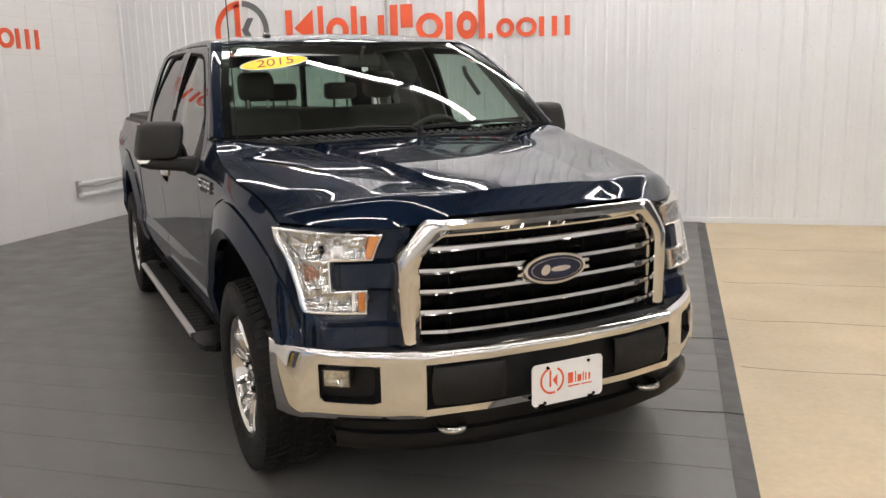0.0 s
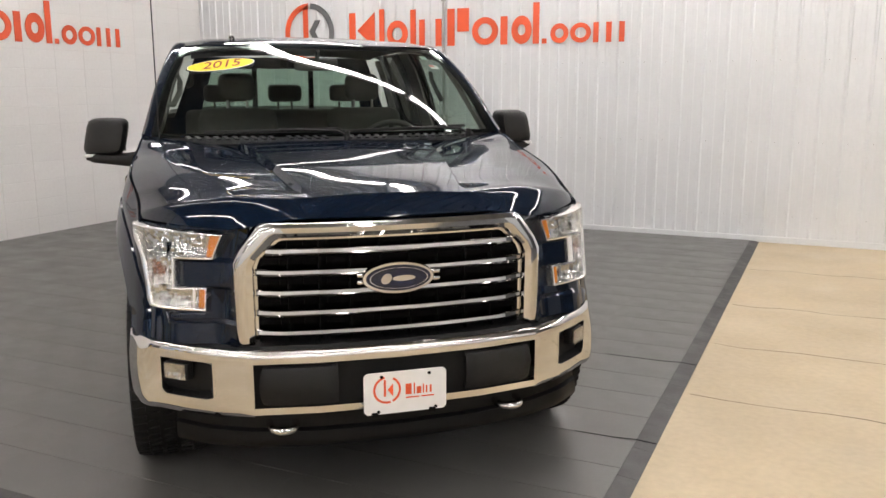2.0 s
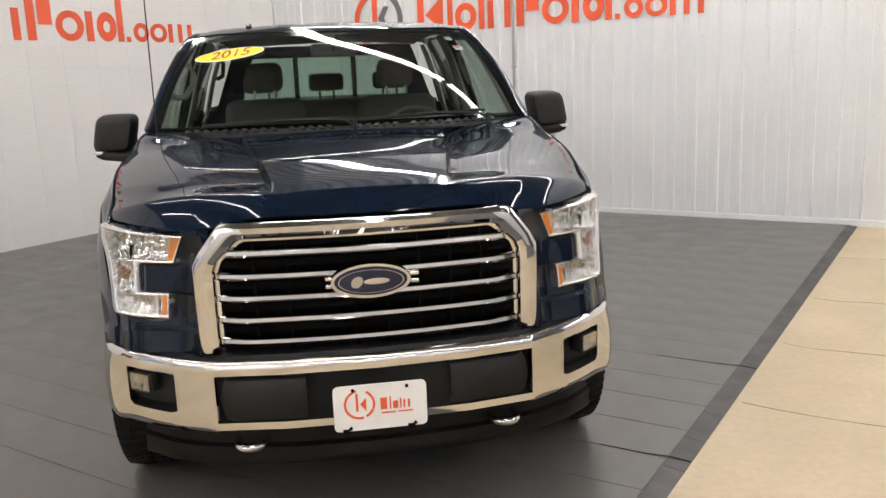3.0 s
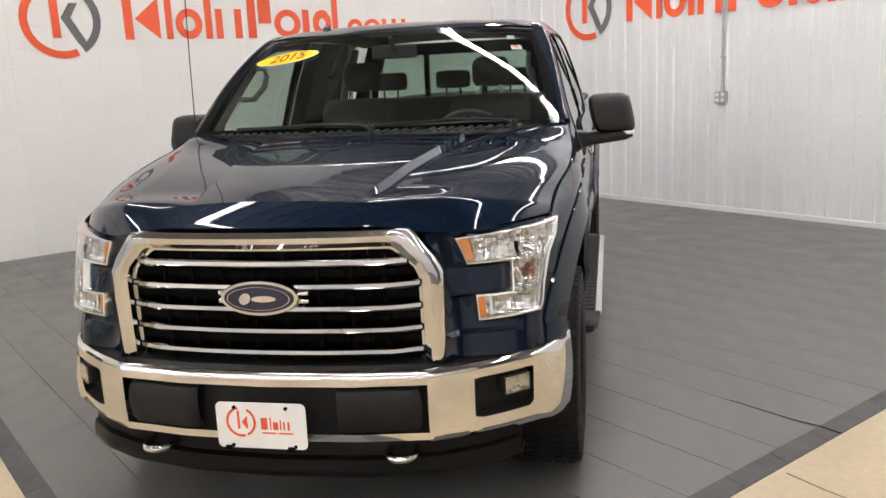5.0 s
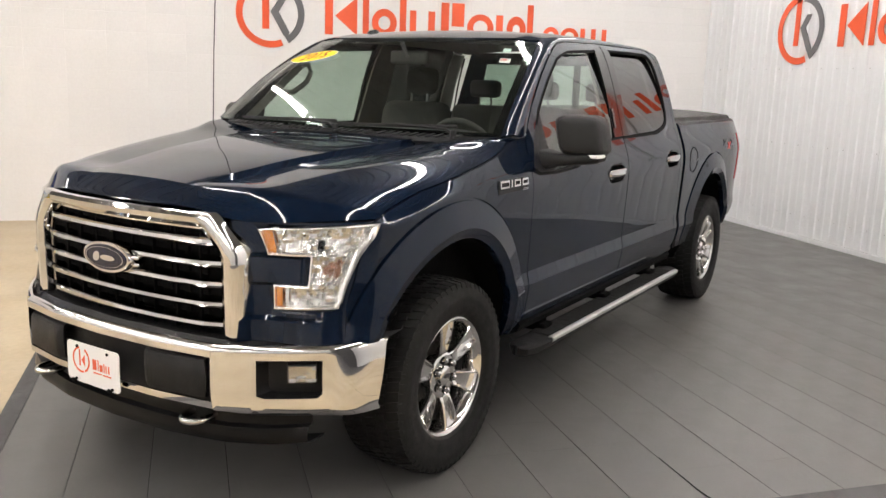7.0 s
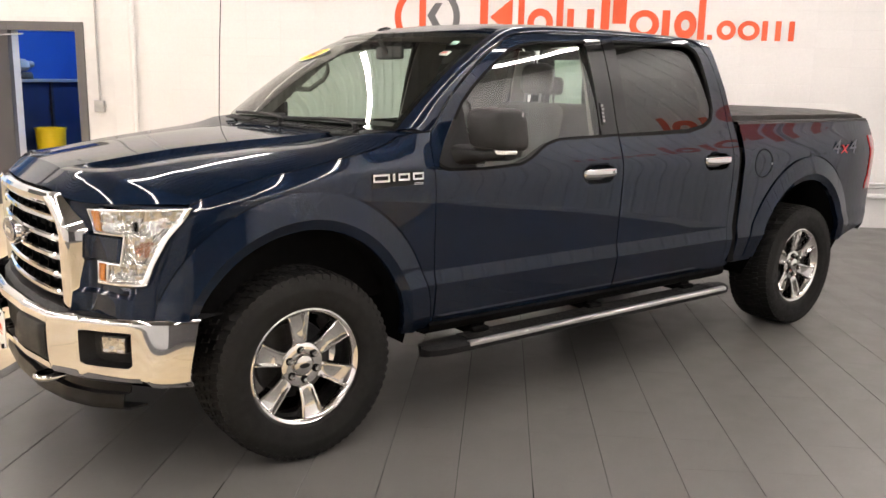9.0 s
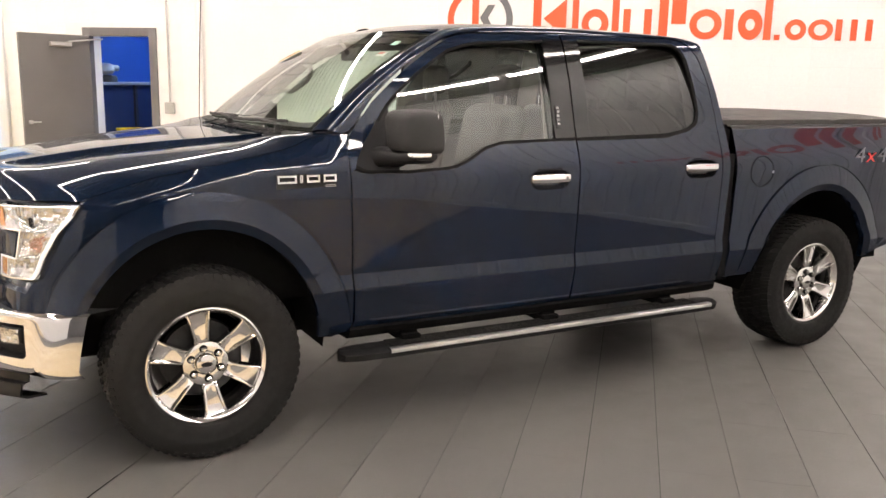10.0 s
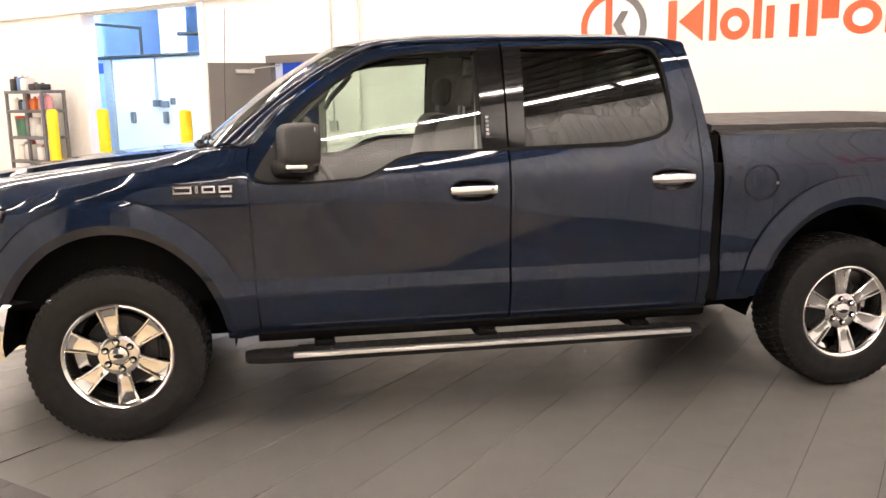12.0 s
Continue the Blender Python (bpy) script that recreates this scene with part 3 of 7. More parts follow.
def hood_point(u, t):
    """u from -1 to 1 across, t from the nose (0) to the windscreen (1)."""
    a = abs(u)

    def along(front, rear):
        w = max(0.06, -0.742 - front)
        return front + w * t / 0.08 if t <= 0.08 else front + w + (rear - front - w) * (t - 0.08) / 0.92

    x0 = float(np.interp(a, (0.0, 0.4, 0.75, 1.0), (0.0, 0.285, 0.545, 0.893)))
    ye = along(hood_front(0.893), 0.565)
    cut = float(np.interp(ye, CUT_Y, CUT_Z))
    half = 0.893 + (body_x(ye, cut) - 0.009 - 0.893) * smoothstep((ye + 0.44) / 0.25)
    yf = hood_front(x0)
    y = along(yf, 0.395 + 0.17 * (x0 / 0.893) ** 2.6)
    # two creases spread towards the screen and bound the raised centre
    crease = 0.285 + 0.170 * max(0.0, y + 0.742) / 1.1
    # a soft ridge runs from the grille corner to the outer end of the windscreen
    ridge = min(half - 0.05, 0.545 + 0.215 * max(0.0, y + 0.742))
    x = float(np.interp(a, (0.0, 0.4, 0.75, 1.0), (0.0, crease, ridge, half)))
    s = x / half
    zf = 1.118 - 0.040 * smoothstep((x - 0.33) / 0.28) + 0.008 * smoothstep((x - 0.6) / 0.28)
    top = float(np.interp(y, HOOD_Y, HOOD_TOP))
    edge = float(np.interp(y, HOOD_Y, HOOD_EDGE))
    edge += (cut - edge) * smoothstep((s - 0.5) / 0.5)
    step = 0.026 * smoothstep((y + 0.735) / 0.22)

    def section(sx, edge_z):
        return top - (top - edge_z) * sx ** 3.0 - 0.020 * sx * sx * (1 - sx)

    if a <= 0.4:
        z = section(s, edge)
    else:
        sr = ridge / half
        z_in = section(crease / half, edge)
        z_ridge = section(sr, cut) - step * (1 - sr * sr) + 0.010
        w = (a - 0.4) / 0.35
        if a <= 0.75:
            low = z_in - step * min(1.0, (a - 0.4) / 0.022)
            z = low + (z_ridge - z_in + step) * w + 0.004 * w * (1 - w)
        else:
            w = (a - 0.75) / 0.25
            z = z_ridge + (cut - z_ridge) * w + 0.018 * w * (1 - w)
    # front face: short under the raised centre, a long shoulder outboard
    d = y - yf
    out = smoothstep((x - 0.29) / 0.13)
    n_in = min(1.0, d / max(0.06, -0.742 - yf)) ** 0.9
    n_out = 1 - (1 - min(1.0, d / (0.025 + 0.085 * (1 - s ** 5)))) ** 2.2
    n = n_in * (1 - out) + n_out * out
    return Vector((math.copysign(x, u), y, zf + (z - zf) * n))


def eased(ys, zs, width=0.07):
    """A table made smooth."""
    g = np.arange(-0.90, 0.701, 0.01)
    k = np.linspace(-2.2 * width, 2.2 * width, 23)
    w = np.exp(-(k / width) ** 2)
    lo = zs[0] + (g[:, None] + k - ys[0]) * (zs[1] - zs[0]) / (ys[1] - ys[0])
    val = np.where(g[:, None] + k < ys[0], lo, np.interp(g[:, None] + k, ys, zs))
    return g, (val * w).sum(1) / w.sum()


HOOD_Y, HOOD_TOP = eased((-0.84, -0.74, -0.60, -0.30, 0.0, 0.40, 0.6), (1.171, 1.188, 1.2135, 1.260, 1.290, 1.319, 1.328))
HOOD_EDGE = eased(CUT_Y, CUT_Z, 0.05)[1]
bm = bmesh.new()
half_us = [0.4 * k / 34 for k in range(34)] + [0.396, 0.40, 0.411, 0.422, 0.428] + [0.43 + 0.32 * k / 34 for k in range(1, 35)] + [0.75 + 0.25 * k / 34 for k in range(1, 35)]
us = [-u for u in half_us[:0:-1]] + half_us
vsteps = [0, 0.006, 0.014, 0.024, 0.036, 0.048, 0.060, 0.070, 0.076, 0.080, 0.084, 0.09, 0.10] + [0.10 + 0.01 * k for k in range(1, 8)] + [0.17 + 0.83 * k / 36 for k in range(1, 37)]
grid(bm, [[hood_point(u, v) for u in us] for v in vsteps])
thicken(bm, -0.008)
part("hood", bm, PAINT, truck, "sculpted blue hood with a raised centre", 19)

# doors: outlines on the body side as (along, up)
SILL = [(0.655, 0.462), (1.2, 0.452), (1.862, 0.455), (2.3, 0.458), (2.895, 0.470)]
BELT_F = [(0.632, 1.185), (0.70, 1.165), (0.90, 1.160), (1.14, 1.172), (1.22, 1.200), (1.32, 1.255), (1.42, 1.280), (1.858, 1.292)]
BELT_R = [(1.866, 1.292), (2.55, 1.300), (2.66, 1.315), (2.72, 1.35), (2.795, 1.36)]


for side in (1, -1):
    # skins
    bm = bmesh.new()
    strip(bm, [(0.660, 0.470), (1.2, 0.460), (1.857, 0.462)], [(0.646, 0.720), (1.857, 0.720)], 60, 26)
    strip(bm, [(0.646, 0.720), (1.857, 0.720)], BELT_F, 110, 44)
    # window frame: pillar and top rail
    outer = [(0.632, 1.185), (0.633, 1.28), (0.652, 1.335), (0.773, 1.473), (0.870, 1.556), (0.970, 1.631), (1.091, 1.708), (1.198, 1.764), (1.26, 1.783), (1.383, 1.797), (1.855, 1.812)]
    inner = [(0.655, 1.185), (0.70, 1.280), (0.740, 1.335), (0.838, 1.466), (0.917, 1.538), (1.019, 1.614), (1.181, 1.713), (1.263, 1.738), (1.36, 1.757), (1.644, 1.773), (1.855, 1.782)]
    pairs_o, pairs_i = pieced(outer, 6), pieced(inner, 6)
    strip(bm, pairs_o, pairs_i, 0, 3)
    thicken(bm, -0.010)
    if side < 0:
        bm = mirrored(bm)
    d1 = part("front_door", bm, PAINT, truck, "blue front door", 32)
    bm = bmesh.new()
    strip(bm, [(1.866, 0.462), (2.3, 0.464), (2.846, 0.474)], [(1.866, 0.720), (2.846, 0.720)], 60, 26)
    strip(bm, [(1.866, 0.720), (2.846, 0.720)], BELT_R[:1] + [(2.55, 1.298), (2.68, 1.306), (2.845, 1.312)], 100, 44)
    outer = [(1.866, 1.812), (2.60, 1.818), (2.68, 1.806), (2.735, 1.775), (2.772, 1.72), (2.81, 1.60), (2.838, 1.42), (2.845, 1.313)]
    inner = [(1.866, 1.783), (2.56, 1.790), (2.62, 1.783), (2.660, 1.762), (2.680, 1.72), (2.703, 1.565), (2.711, 1.43), (2.700, 1.375)]
    strip(bm, pieced(outer, 6), pieced(inner, 6), 0, 4)
    strip(bm, [(2.845, 1.311), (2.69, 1.304), (2.45, 1.294)], [(2.700, 1.375), (2.64, 1.340), (2.45, 1.304)], 14, 2)
    thicken(bm, -0.010)
    if side < 0:
        bm = mirrored(bm)
    d2 = part("rear_door", bm, PAINT, truck, "blue rear door", 32)
    # panes
    bm = bmesh.new()
    low = [(0.70, 1.178), (0.90, 1.170), (1.14, 1.182), (1.22, 1.210), (1.32, 1.265), (1.42, 1.290), (1.735, 1.298)]
    high = [(0.66, 1.20), (0.70, 1.285), (0.784, 1.398), (0.838, 1.470), (0.917, 1.542), (1.019, 1.618), (1.181, 1.717), (1.263, 1.742), (1.36, 1.761), (1.735, 1.780)]
    pane(bm, low, high)
    part("side_window", mirrored(bm) if side < 0 else bm, SIDE_GLASS, d1, "lightly tinted side window", 40).visible_shadow = False
    bm = bmesh.new()
    low = [(1.945, 1.302), (2.50, 1.318), (2.62, 1.335), (2.69, 1.37), (2.714, 1.43)]
    high = [(1.958, 1.788), (2.56, 1.794), (2.62, 1.787), (2.664, 1.762), (2.684, 1.72), (2.714, 1.44)]
    pane(bm, low, high)
    part("side_window", mirrored(bm) if side < 0 else bm, PRIVACY_GLASS, d2, "dark privacy glass window", 40).visible_shadow = False
    # gloss black pillar covers
    bm = bmesh.new()
    strip(bm, [(1.735, 1.290), (1.858, 1.293)], [(1.735, 1.782), (1.858, 1.786)], 6, 10, 0.003)
    thicken(bm, -0.012)
    part("pillar_cover", mirrored(bm) if side < 0 else bm, GLOSS_BLACK, d1, "gloss black pillar cover", 40)
    bm = bmesh.new()
    strip(bm, [(1.866, 1.293), (1.948, 1.294)], [(1.866, 1.784), (1.960, 1.784)], 6, 10, 0.003)
    thicken(bm, -0.012)
    part("pillar_cover", mirrored(bm) if side < 0 else bm, GLOSS_BLACK, d2, "gloss black pillar cover", 40)
    # keypad on the front pillar
    bm = bmesh.new()
    strip(bm, [(1.752, 1.352), (1.776, 1.352)], [(1.752, 1.462), (1.776, 1.462)], 3, 2, 0.008)
    thicken(bm, -0.006)
    pad = part("keypad", mirrored(bm) if side < 0 else bm, GLOSS_BLACK, d1, "door keypad with five buttons")
    bm = bmesh.new()
    for k in range(5):
        z = 1.366 + 0.0195 * k
        strip(bm, [(1.757, z), (1.771, z)], [(1.757, z + 0.012), (1.771, z + 0.012)], 2, 1, 0.011)
    thicken(bm, -0.003)
    part("button", mirrored(bm) if side < 0 else bm, STEEL, pad)
    # window trims
    bm = bmesh.new()
    for a, b in (([(0.655, 1.190), (0.70, 1.167), (0.90, 1.161), (1.14, 1.173), (1.22, 1.201), (1.32, 1.256), (1.42, 1.281), (1.858, 1.293)],
                  [(0.662, 1.204), (0.70, 1.180), (0.90, 1.174), (1.14, 1.186), (1.22, 1.214), (1.32, 1.269), (1.42, 1.294), (1.858, 1.305)]),):
        strip(bm, a, b, 40, 1, 0.004)
    lo = [(0.784, 1.394), (0.838, 1.466), (0.917, 1.538), (1.019, 1.614), (1.181, 1.713), (1.263, 1.738), (1.36, 1.757), (1.644, 1.773), (1.74, 1.778)]
    strip(bm, pieced(lo, 4), pieced([(y + 0.008, z - 0.010) for y, z in lo], 4), 0, 1, 0.003)
    thicken(bm, -0.014)
    part("window_seal", mirrored(bm) if side < 0 else bm, RUBBER_SEAL, d1, "black window seal")
    bm = bmesh.new()
    strip(bm, [(1.866, 1.289), (2.46, 1.296), (2.62, 1.326), (2.695, 1.362), (2.718, 1.43), (2.708, 1.56), (2.686, 1.715), (2.664, 1.763), (2.62, 1.789), (2.56, 1.796), (1.96, 1.790)],
          [(1.866, 1.304), (2.46, 1.318), (2.612, 1.342), (2.678, 1.375), (2.700, 1.43), (2.692, 1.56), (2.671, 1.71), (2.652, 1.752), (2.612, 1.777), (2.56, 1.784), (1.96, 1.780)], 70, 1, 0.004)
    thicken(bm, -0.014)
    part("window_seal", mirrored(bm) if side < 0 else bm, RUBBER_SEAL, d2, "black window seal")
    # handles: chrome bar over a blue hollow, its shade laid in as a black sheet
    for dr, (yc, zc, ha, hh) in ((d1, HOLLOWS[0]), (d2, HOLLOWS[1])):
        zc += 0.006
        x = body_x(yc, zc, True, False)
        bm = bmesh.new()
        rows = []
        for w, o, hz in ((-1.04, -0.010, 0.012), (-1.03, 0.004, 0.015), (-0.98, 0.012, 0.0175), (-0.86, 0.015, 0.0185), (-0.40, 0.019, 0.020), (0.0, 0.020, 0.0205), (0.40, 0.019, 0.020), (0.86, 0.015, 0.0185), (0.98, 0.012, 0.0175), (1.03, 0.004, 0.015), (1.04, -0.010, 0.012)):
            y = yc + ha * w
            rows.append([(x + o - 0.014, y, zc - hz + 0.003), (x + o - 0.003, y, zc - hz), (x + o, y, zc - hz + 0.004), (x + o + 0.0015, y, zc), (x + o, y, zc + hz - 0.004), (x + o - 0.003, y, zc + hz), (x + o - 0.014, y, zc + hz - 0.003)])
        vs = grid(bm, rows, closed=True)
        bm.faces.new(vs[0]), bm.faces.new(vs[-1][::-1])
        cup = bmesh.new()
        rows = []
        for k in range(9):
            f = 0.98 * k / 8
            rows.append([(body_x(yc + ha * f * math.copysign(abs(math.cos(q)) ** 0.7, math.cos(q)), zc - 0.006 + hh * f * math.copysign(abs(math.sin(q)) ** 0.7, math.sin(q))) + 0.0025,
                          yc + ha * f * math.copysign(abs(math.cos(q)) ** 0.7, math.cos(q)), zc - 0.006 + hh * f * math.copysign(abs(math.sin(q)) ** 0.7, math.sin(q))) for q in [2 * math.pi * i / 40 for i in range(40)]])
        grid(cup, rows[1:], closed=True)
        thicken(cup, -0.002)
        part("handle_cup", mirrored(cup) if side < 0 else cup, GLOSS_BLACK, dr, "black sheet for the shade in the hollow behind the handle", 40)
        h = part("door_handle", mirrored(bm) if side < 0 else bm, CHROME, dr, "chrome door handle", 35)
        if dr == d1:
            bm = bmesh.new()
            cyl(bm, (x + 0.005, yc + 0.088, zc), (x + 0.0185, yc + 0.088, zc), 0.009, n=12)
            part("lock", mirrored(bm) if side < 0 else bm, STEEL, h)
    # corner sail and door mirror
    bm = bmesh.new()
    strip(bm, [(0.662, 1.205), (0.70, 1.180), (0.80, 1.174), (0.865, 1.175)], [(0.662, 1.215), (0.705, 1.285), (0.788, 1.398), (0.842, 1.466)], 14, 6, 0.001)
    thicken(bm, -0.016)
    part("mirror_sail", mirrored(bm) if side < 0 else bm, BLACK_PLASTIC, d1, "black corner cover", 40)
    mir = bmesh.new()
    rows = []
    for (y, k) in ((0.815, 0.55), (0.822, 0.80), (0.845, 0.95), (0.90, 1.0), (0.945, 1.0), (0.962, 0.97), (0.966, 0.90)):
        row = []
        for i in range(32):
            a = 2 * math.pi * i / 32
            c, s = math.cos(a), math.sin(a)
            ex = math.copysign(abs(c) ** 0.42, c) * 0.102 * k
            ez = math.copysign(abs(s) ** 0.42, s) * 0.094 * k
            lean = 0.018 * (ez / 0.09)
            row.append((1.107 + ex - lean, y + 0.028 * (ex / 0.1), 1.362 + ez))
        rows.append(row)
    grid(mir, rows, closed=True)
    mir.faces.new([v for v in mir.verts[:32]])
    mir.verts.ensure_lookup_table()
    mir.faces.new([mir.verts[i] for i in range(len(mir.verts) - 32, len(mir.verts))])
    m_ob = part("door_mirror", mirrored(mir) if side < 0 else mir, GREY_PLASTIC, d1, "large dark grey door mirror", 40)
    bm = bmesh.new()
    rows = []
    for x, hy, hz, zc, yc in ((0.90, 0.100, 0.060, 1.235, 0.835), (0.955, 0.085, 0.048, 1.240, 0.850), (1.00, 0.072, 0.034, 1.246, 0.865), (1.08, 0.070, 0.028, 1.250, 0.885), (1.17, 0.066, 0.026, 1.258, 0.902), (1.205, 0.050, 0.020, 1.266, 0.910)):
        rows.append([(x, yc + hy * math.copysign(abs(math.cos(a)) ** 0.55, math.cos(a)), zc + hz * math.copysign(abs(math.sin(a)) ** 0.55, math.sin(a))) for a in [2 * math.pi * i / 24 for i in range(24)]])
    vs = grid(bm, rows, closed=True)
    bm.faces.new(vs[0][::-1]), bm.faces.new(vs[-1])
    arm = part("mirror_arm", mirrored(bm) if side < 0 else bm, BLACK_PLASTIC, d1, "black mirror arm and foot", 40)
    bm = bmesh.new()
    box(bm, 1.150, 1.212, 0.838, 0.866, 1.262, 1.278, 0.005)
    box(bm, 1.196, 1.214, 0.850, 0.930, 1.262, 1.278, 0.005)
    part("indicator", mirrored(bm) if side < 0 else bm, PLATE_WHITE, m_ob, "clear turn signal lens")
    bm = bmesh.new()
    box(bm, 1.02, 1.195, 0.966, 0.971, 1.285, 1.44, 0.002)
    part("mirror_glass", mirrored(bm) if side < 0 else bm, CHROME, m_ob, "mirror glass")
    for ob in (m_ob, arm):
        ob.location = (0.0, -0.030, -0.010 if side > 0 else -0.034)

# ---- cab structure ----
# pillar and roof-rail skin around the doors, rocker, rear corner
SCREEN_A = (0.876, 0.712)


def screen_point(u, v, off=0.0):
    """The windscreen: u from -1 to 1, v from the cowl (0) to the roof (1)."""
    a = abs(u)
    x0, x1 = SCREEN_A[0] * u, SCREEN_A[1] * u
    y0 = 0.385 + 0.105 * a ** 3.5
    y1 = 1.030 + 0.115 * a ** 3.5
    z0 = 1.342 + 0.004 * a
    z1 = 1.808 - 0.022 * a ** 2
    bow = 0.030 * math.sin(math.pi * v)
    return Vector((x0 + (x1 - x0) * v + 0.012 * u * math.sin(math.pi * v), y0 + (y1 - y0) * v - bow * 0.55 - off * 0.58, z0 + (z1 - z0) * v + bow * 0.75 + off * 0.81))


def roof_z(x, y):
    crown = 0.030 * (1 - (x / 0.72) ** 2)
    return float(np.interp(y, (0.96, 1.05, 1.12, 1.25, 1.5, 1.9, 2.4, 2.7, 2.82), (1.750, 1.782, 1.798, 1.824, 1.843, 1.850, 1.846, 1.838, 1.820))) + crown - 0.010 * max(0.0, abs(x) - 0.60) / 0.1


bm = bmesh.new()
inner3 = [screen_point(1.004, k / 24) for k in range(25)]
inner3 += [Vector((0.695 - 0.01 * smoothstep((y - 2.6) / 0.2), y, roof_z(0.695, y) + 0.001)) for y in np.linspace(1.20, 2.815, 34)]
front_out = resample([(0.606, 1.338), (0.640, 1.345), (0.668, 1.366), (0.765, 1.482), (0.862, 1.566), (0.963, 1.641), (1.085, 1.719), (1.194, 1.775), (1.255, 1.791)], 25)
back_out = resample([(1.30, 1.797), (1.383, 1.804), (1.843, 1.818), (2.60, 1.825), (2.70, 1.815), (2.78, 1.795), (2.822, 1.78)], 34)
outer3 = [Vector((body_x(y, z, False) + 0.002, y, z)) for y, z in list(front_out) + list(back_out)]
rows = []
for a_, b_ in zip(inner3, outer3):
    w = (b_ - a_).length
    out = Vector((0.75, -0.35 if a_.y < 1.15 else 0.0, 0.6)).normalized()
    rows.append([a_.lerp(b_, t) + out * (0.16 * w * math.sin(math.pi * t)) for t in (0, 0.12, 0.3, 0.5, 0.7, 0.88, 1.0)])
grid(bm, rows)
strip(bm, [(2.850, 0.470), (2.850, 1.313), (2.843, 1.42), (2.815, 1.60), (2.777, 1.725), (2.738, 1.785), (2.69, 1.814)], [(2.905, 0.475), (2.908, 1.30), (2.900, 1.36), (2.872, 1.524), (2.840, 1.683), (2.826, 1.76), (2.815, 1.79)], 60, 4)
strip(bm, [(2.905, 0.475), (2.908, 1.30), (2.900, 1.36), (2.872, 1.524), (2.840, 1.683), (2.826, 1.76)], [(2.902, 0.475), (2.905, 1.30), (2.897, 1.36), (2.868, 1.524), (2.836, 1.683), (2.80, 1.76)], 40, 1, -0.05)
strip(bm, [(0.628, 1.20), (0.640, 0.70), (0.655, 0.458)], [(0.66, 1.20), (0.672, 0.70), (0.685, 0.465)], 12, 1, -0.03)
thicken(bm, -0.012)
both("cab_side", bm, PAINT, truck, "blue roof rail, windscreen pillar and rear corner", 35)
bm = bmesh.new()
rows = []
for y in np.linspace(0.64, 2.90, 12):
    rows.append([(0.93, y, 0.475), (0.945, y, 0.455), (0.935, y, 0.425), (0.90, y, 0.405), (0.80, y, 0.40), (0.78, y, 0.47)])
grid(bm, rows)
thicken(bm, -0.006)
both("rocker", bm, UNDERBODY, truck, "dark lower body sill", 50)
# dark inner shell behind the gaps
bm = bmesh.new()
strip(bm, [(0.60, 0.48), (2.90, 0.48)], [(0.64, 1.16), (1.15, 1.155), (1.42, 1.275), (2.88, 1.29)], 40, 14, -0.040, False)
strip(bm, [(1.72, 1.27), (1.97, 1.27)], [(1.72, 1.80), (1.97, 1.80)], 6, 8, -0.030, False)
thicken(bm, -0.01)
both("inner_shell", bm, UNDERBODY, truck, "dark inner structure behind the panel gaps")


bm = bmesh.new()
rows = []
xs = [0.700 * math.sin(math.pi / 2 * k / 20) for k in range(-20, 21)]
for t in [k / 34 for k in range(35)]:
    row = []
    for x in xs:
        y0 = 1.015 + 0.14 * (abs(x) / 0.7) ** 2.2
        y1 = 2.835 - 0.035 * (abs(x) / 0.7) ** 2
        y = y0 + (y1 - y0) * t
        z = roof_z(x, y)
        if abs(x) < 0.60:
            for gx in (0.16, 0.44):
                z -= 0.006 * math.exp(-((abs(x) - gx) / 0.03) ** 2) * smoothstep((t - 0.08) / 0.08) * smoothstep((0.95 - t) / 0.06)
        row.append((x, y, z))
    rows.append(row)
grid(bm, rows)
thicken(bm, -0.012)
part("roof", bm, PAINT, truck, "blue roof panel", 35)


bm = bmesh.new()
grid(bm, [[screen_point(-1 + 2 * i / 40, j / 20) for i in range(41)] for j in range(21)])
part("windscreen", bm, WINDSCREEN, truck, "curved windscreen", 60).visible_shadow = False
bm = bmesh.new()
for u0, u1, v0, v1, nu, nv in ((-1.0, -0.955, 0, 1, 2, 24), (0.955, 1.0, 0, 1, 2, 24), (-0.955, 0.955, 0.945, 1.0, 40, 2), (-0.955, 0.955, 0.0, 0.035, 40, 2)):
    grid(bm, [[screen_point(u0 + (u1 - u0) * i / nu, v0 + (v1 - v0) * j / nv, -0.008) for i in range(nu + 1)] for j in range(nv + 1)])
part("screen_border", bm, GLOSS_BLACK, truck, "black ceramic border of the windscreen")
# back wall of the cab with its window
bm = bmesh.new()


def back(x, z, off=0.0):
    return Vector((x, 2.875 - 0.16 * max(0.0, z - 1.33) - 0.02 * (x / 0.7) ** 2 + off, z))


for x0, x1, z0, z1 in ((-0.86, 0.86, 0.50, 1.36), (-0.80, -0.62, 1.36, 1.80), (0.62, 0.80, 1.36, 1.80), (-0.62, 0.62, 1.72, 1.80)):
    grid(bm, [[back((x0 + (x1 - x0) * i / 6) * (1.0 - 0.21 * max(0.0, z0 + (z1 - z0) * j / 6 - 1.36) / 0.44), z0 + (z1 - z0) * j / 6) for i in range(7)] for j in range(7)])
thicken(bm, 0.02)
part("cab_back", bm, PAINT, truck, "rear wall of the cab")
bm = bmesh.new()
grid(bm, [[back(-0.62 + 1.24 * i / 8, 1.36 + 0.36 * j / 6, 0.008) for i in range(9)] for j in range(7)])
thicken(bm, 0.004)
part("rear_window", bm, SIDE_GLASS, truck, "rear window of the cab").visible_shadow = False
bm = bmesh.new()
for x in (-0.21, 0.21):
    box(bm, x - 0.018, x + 0.018, 2.79, 2.83, 1.36, 1.72)
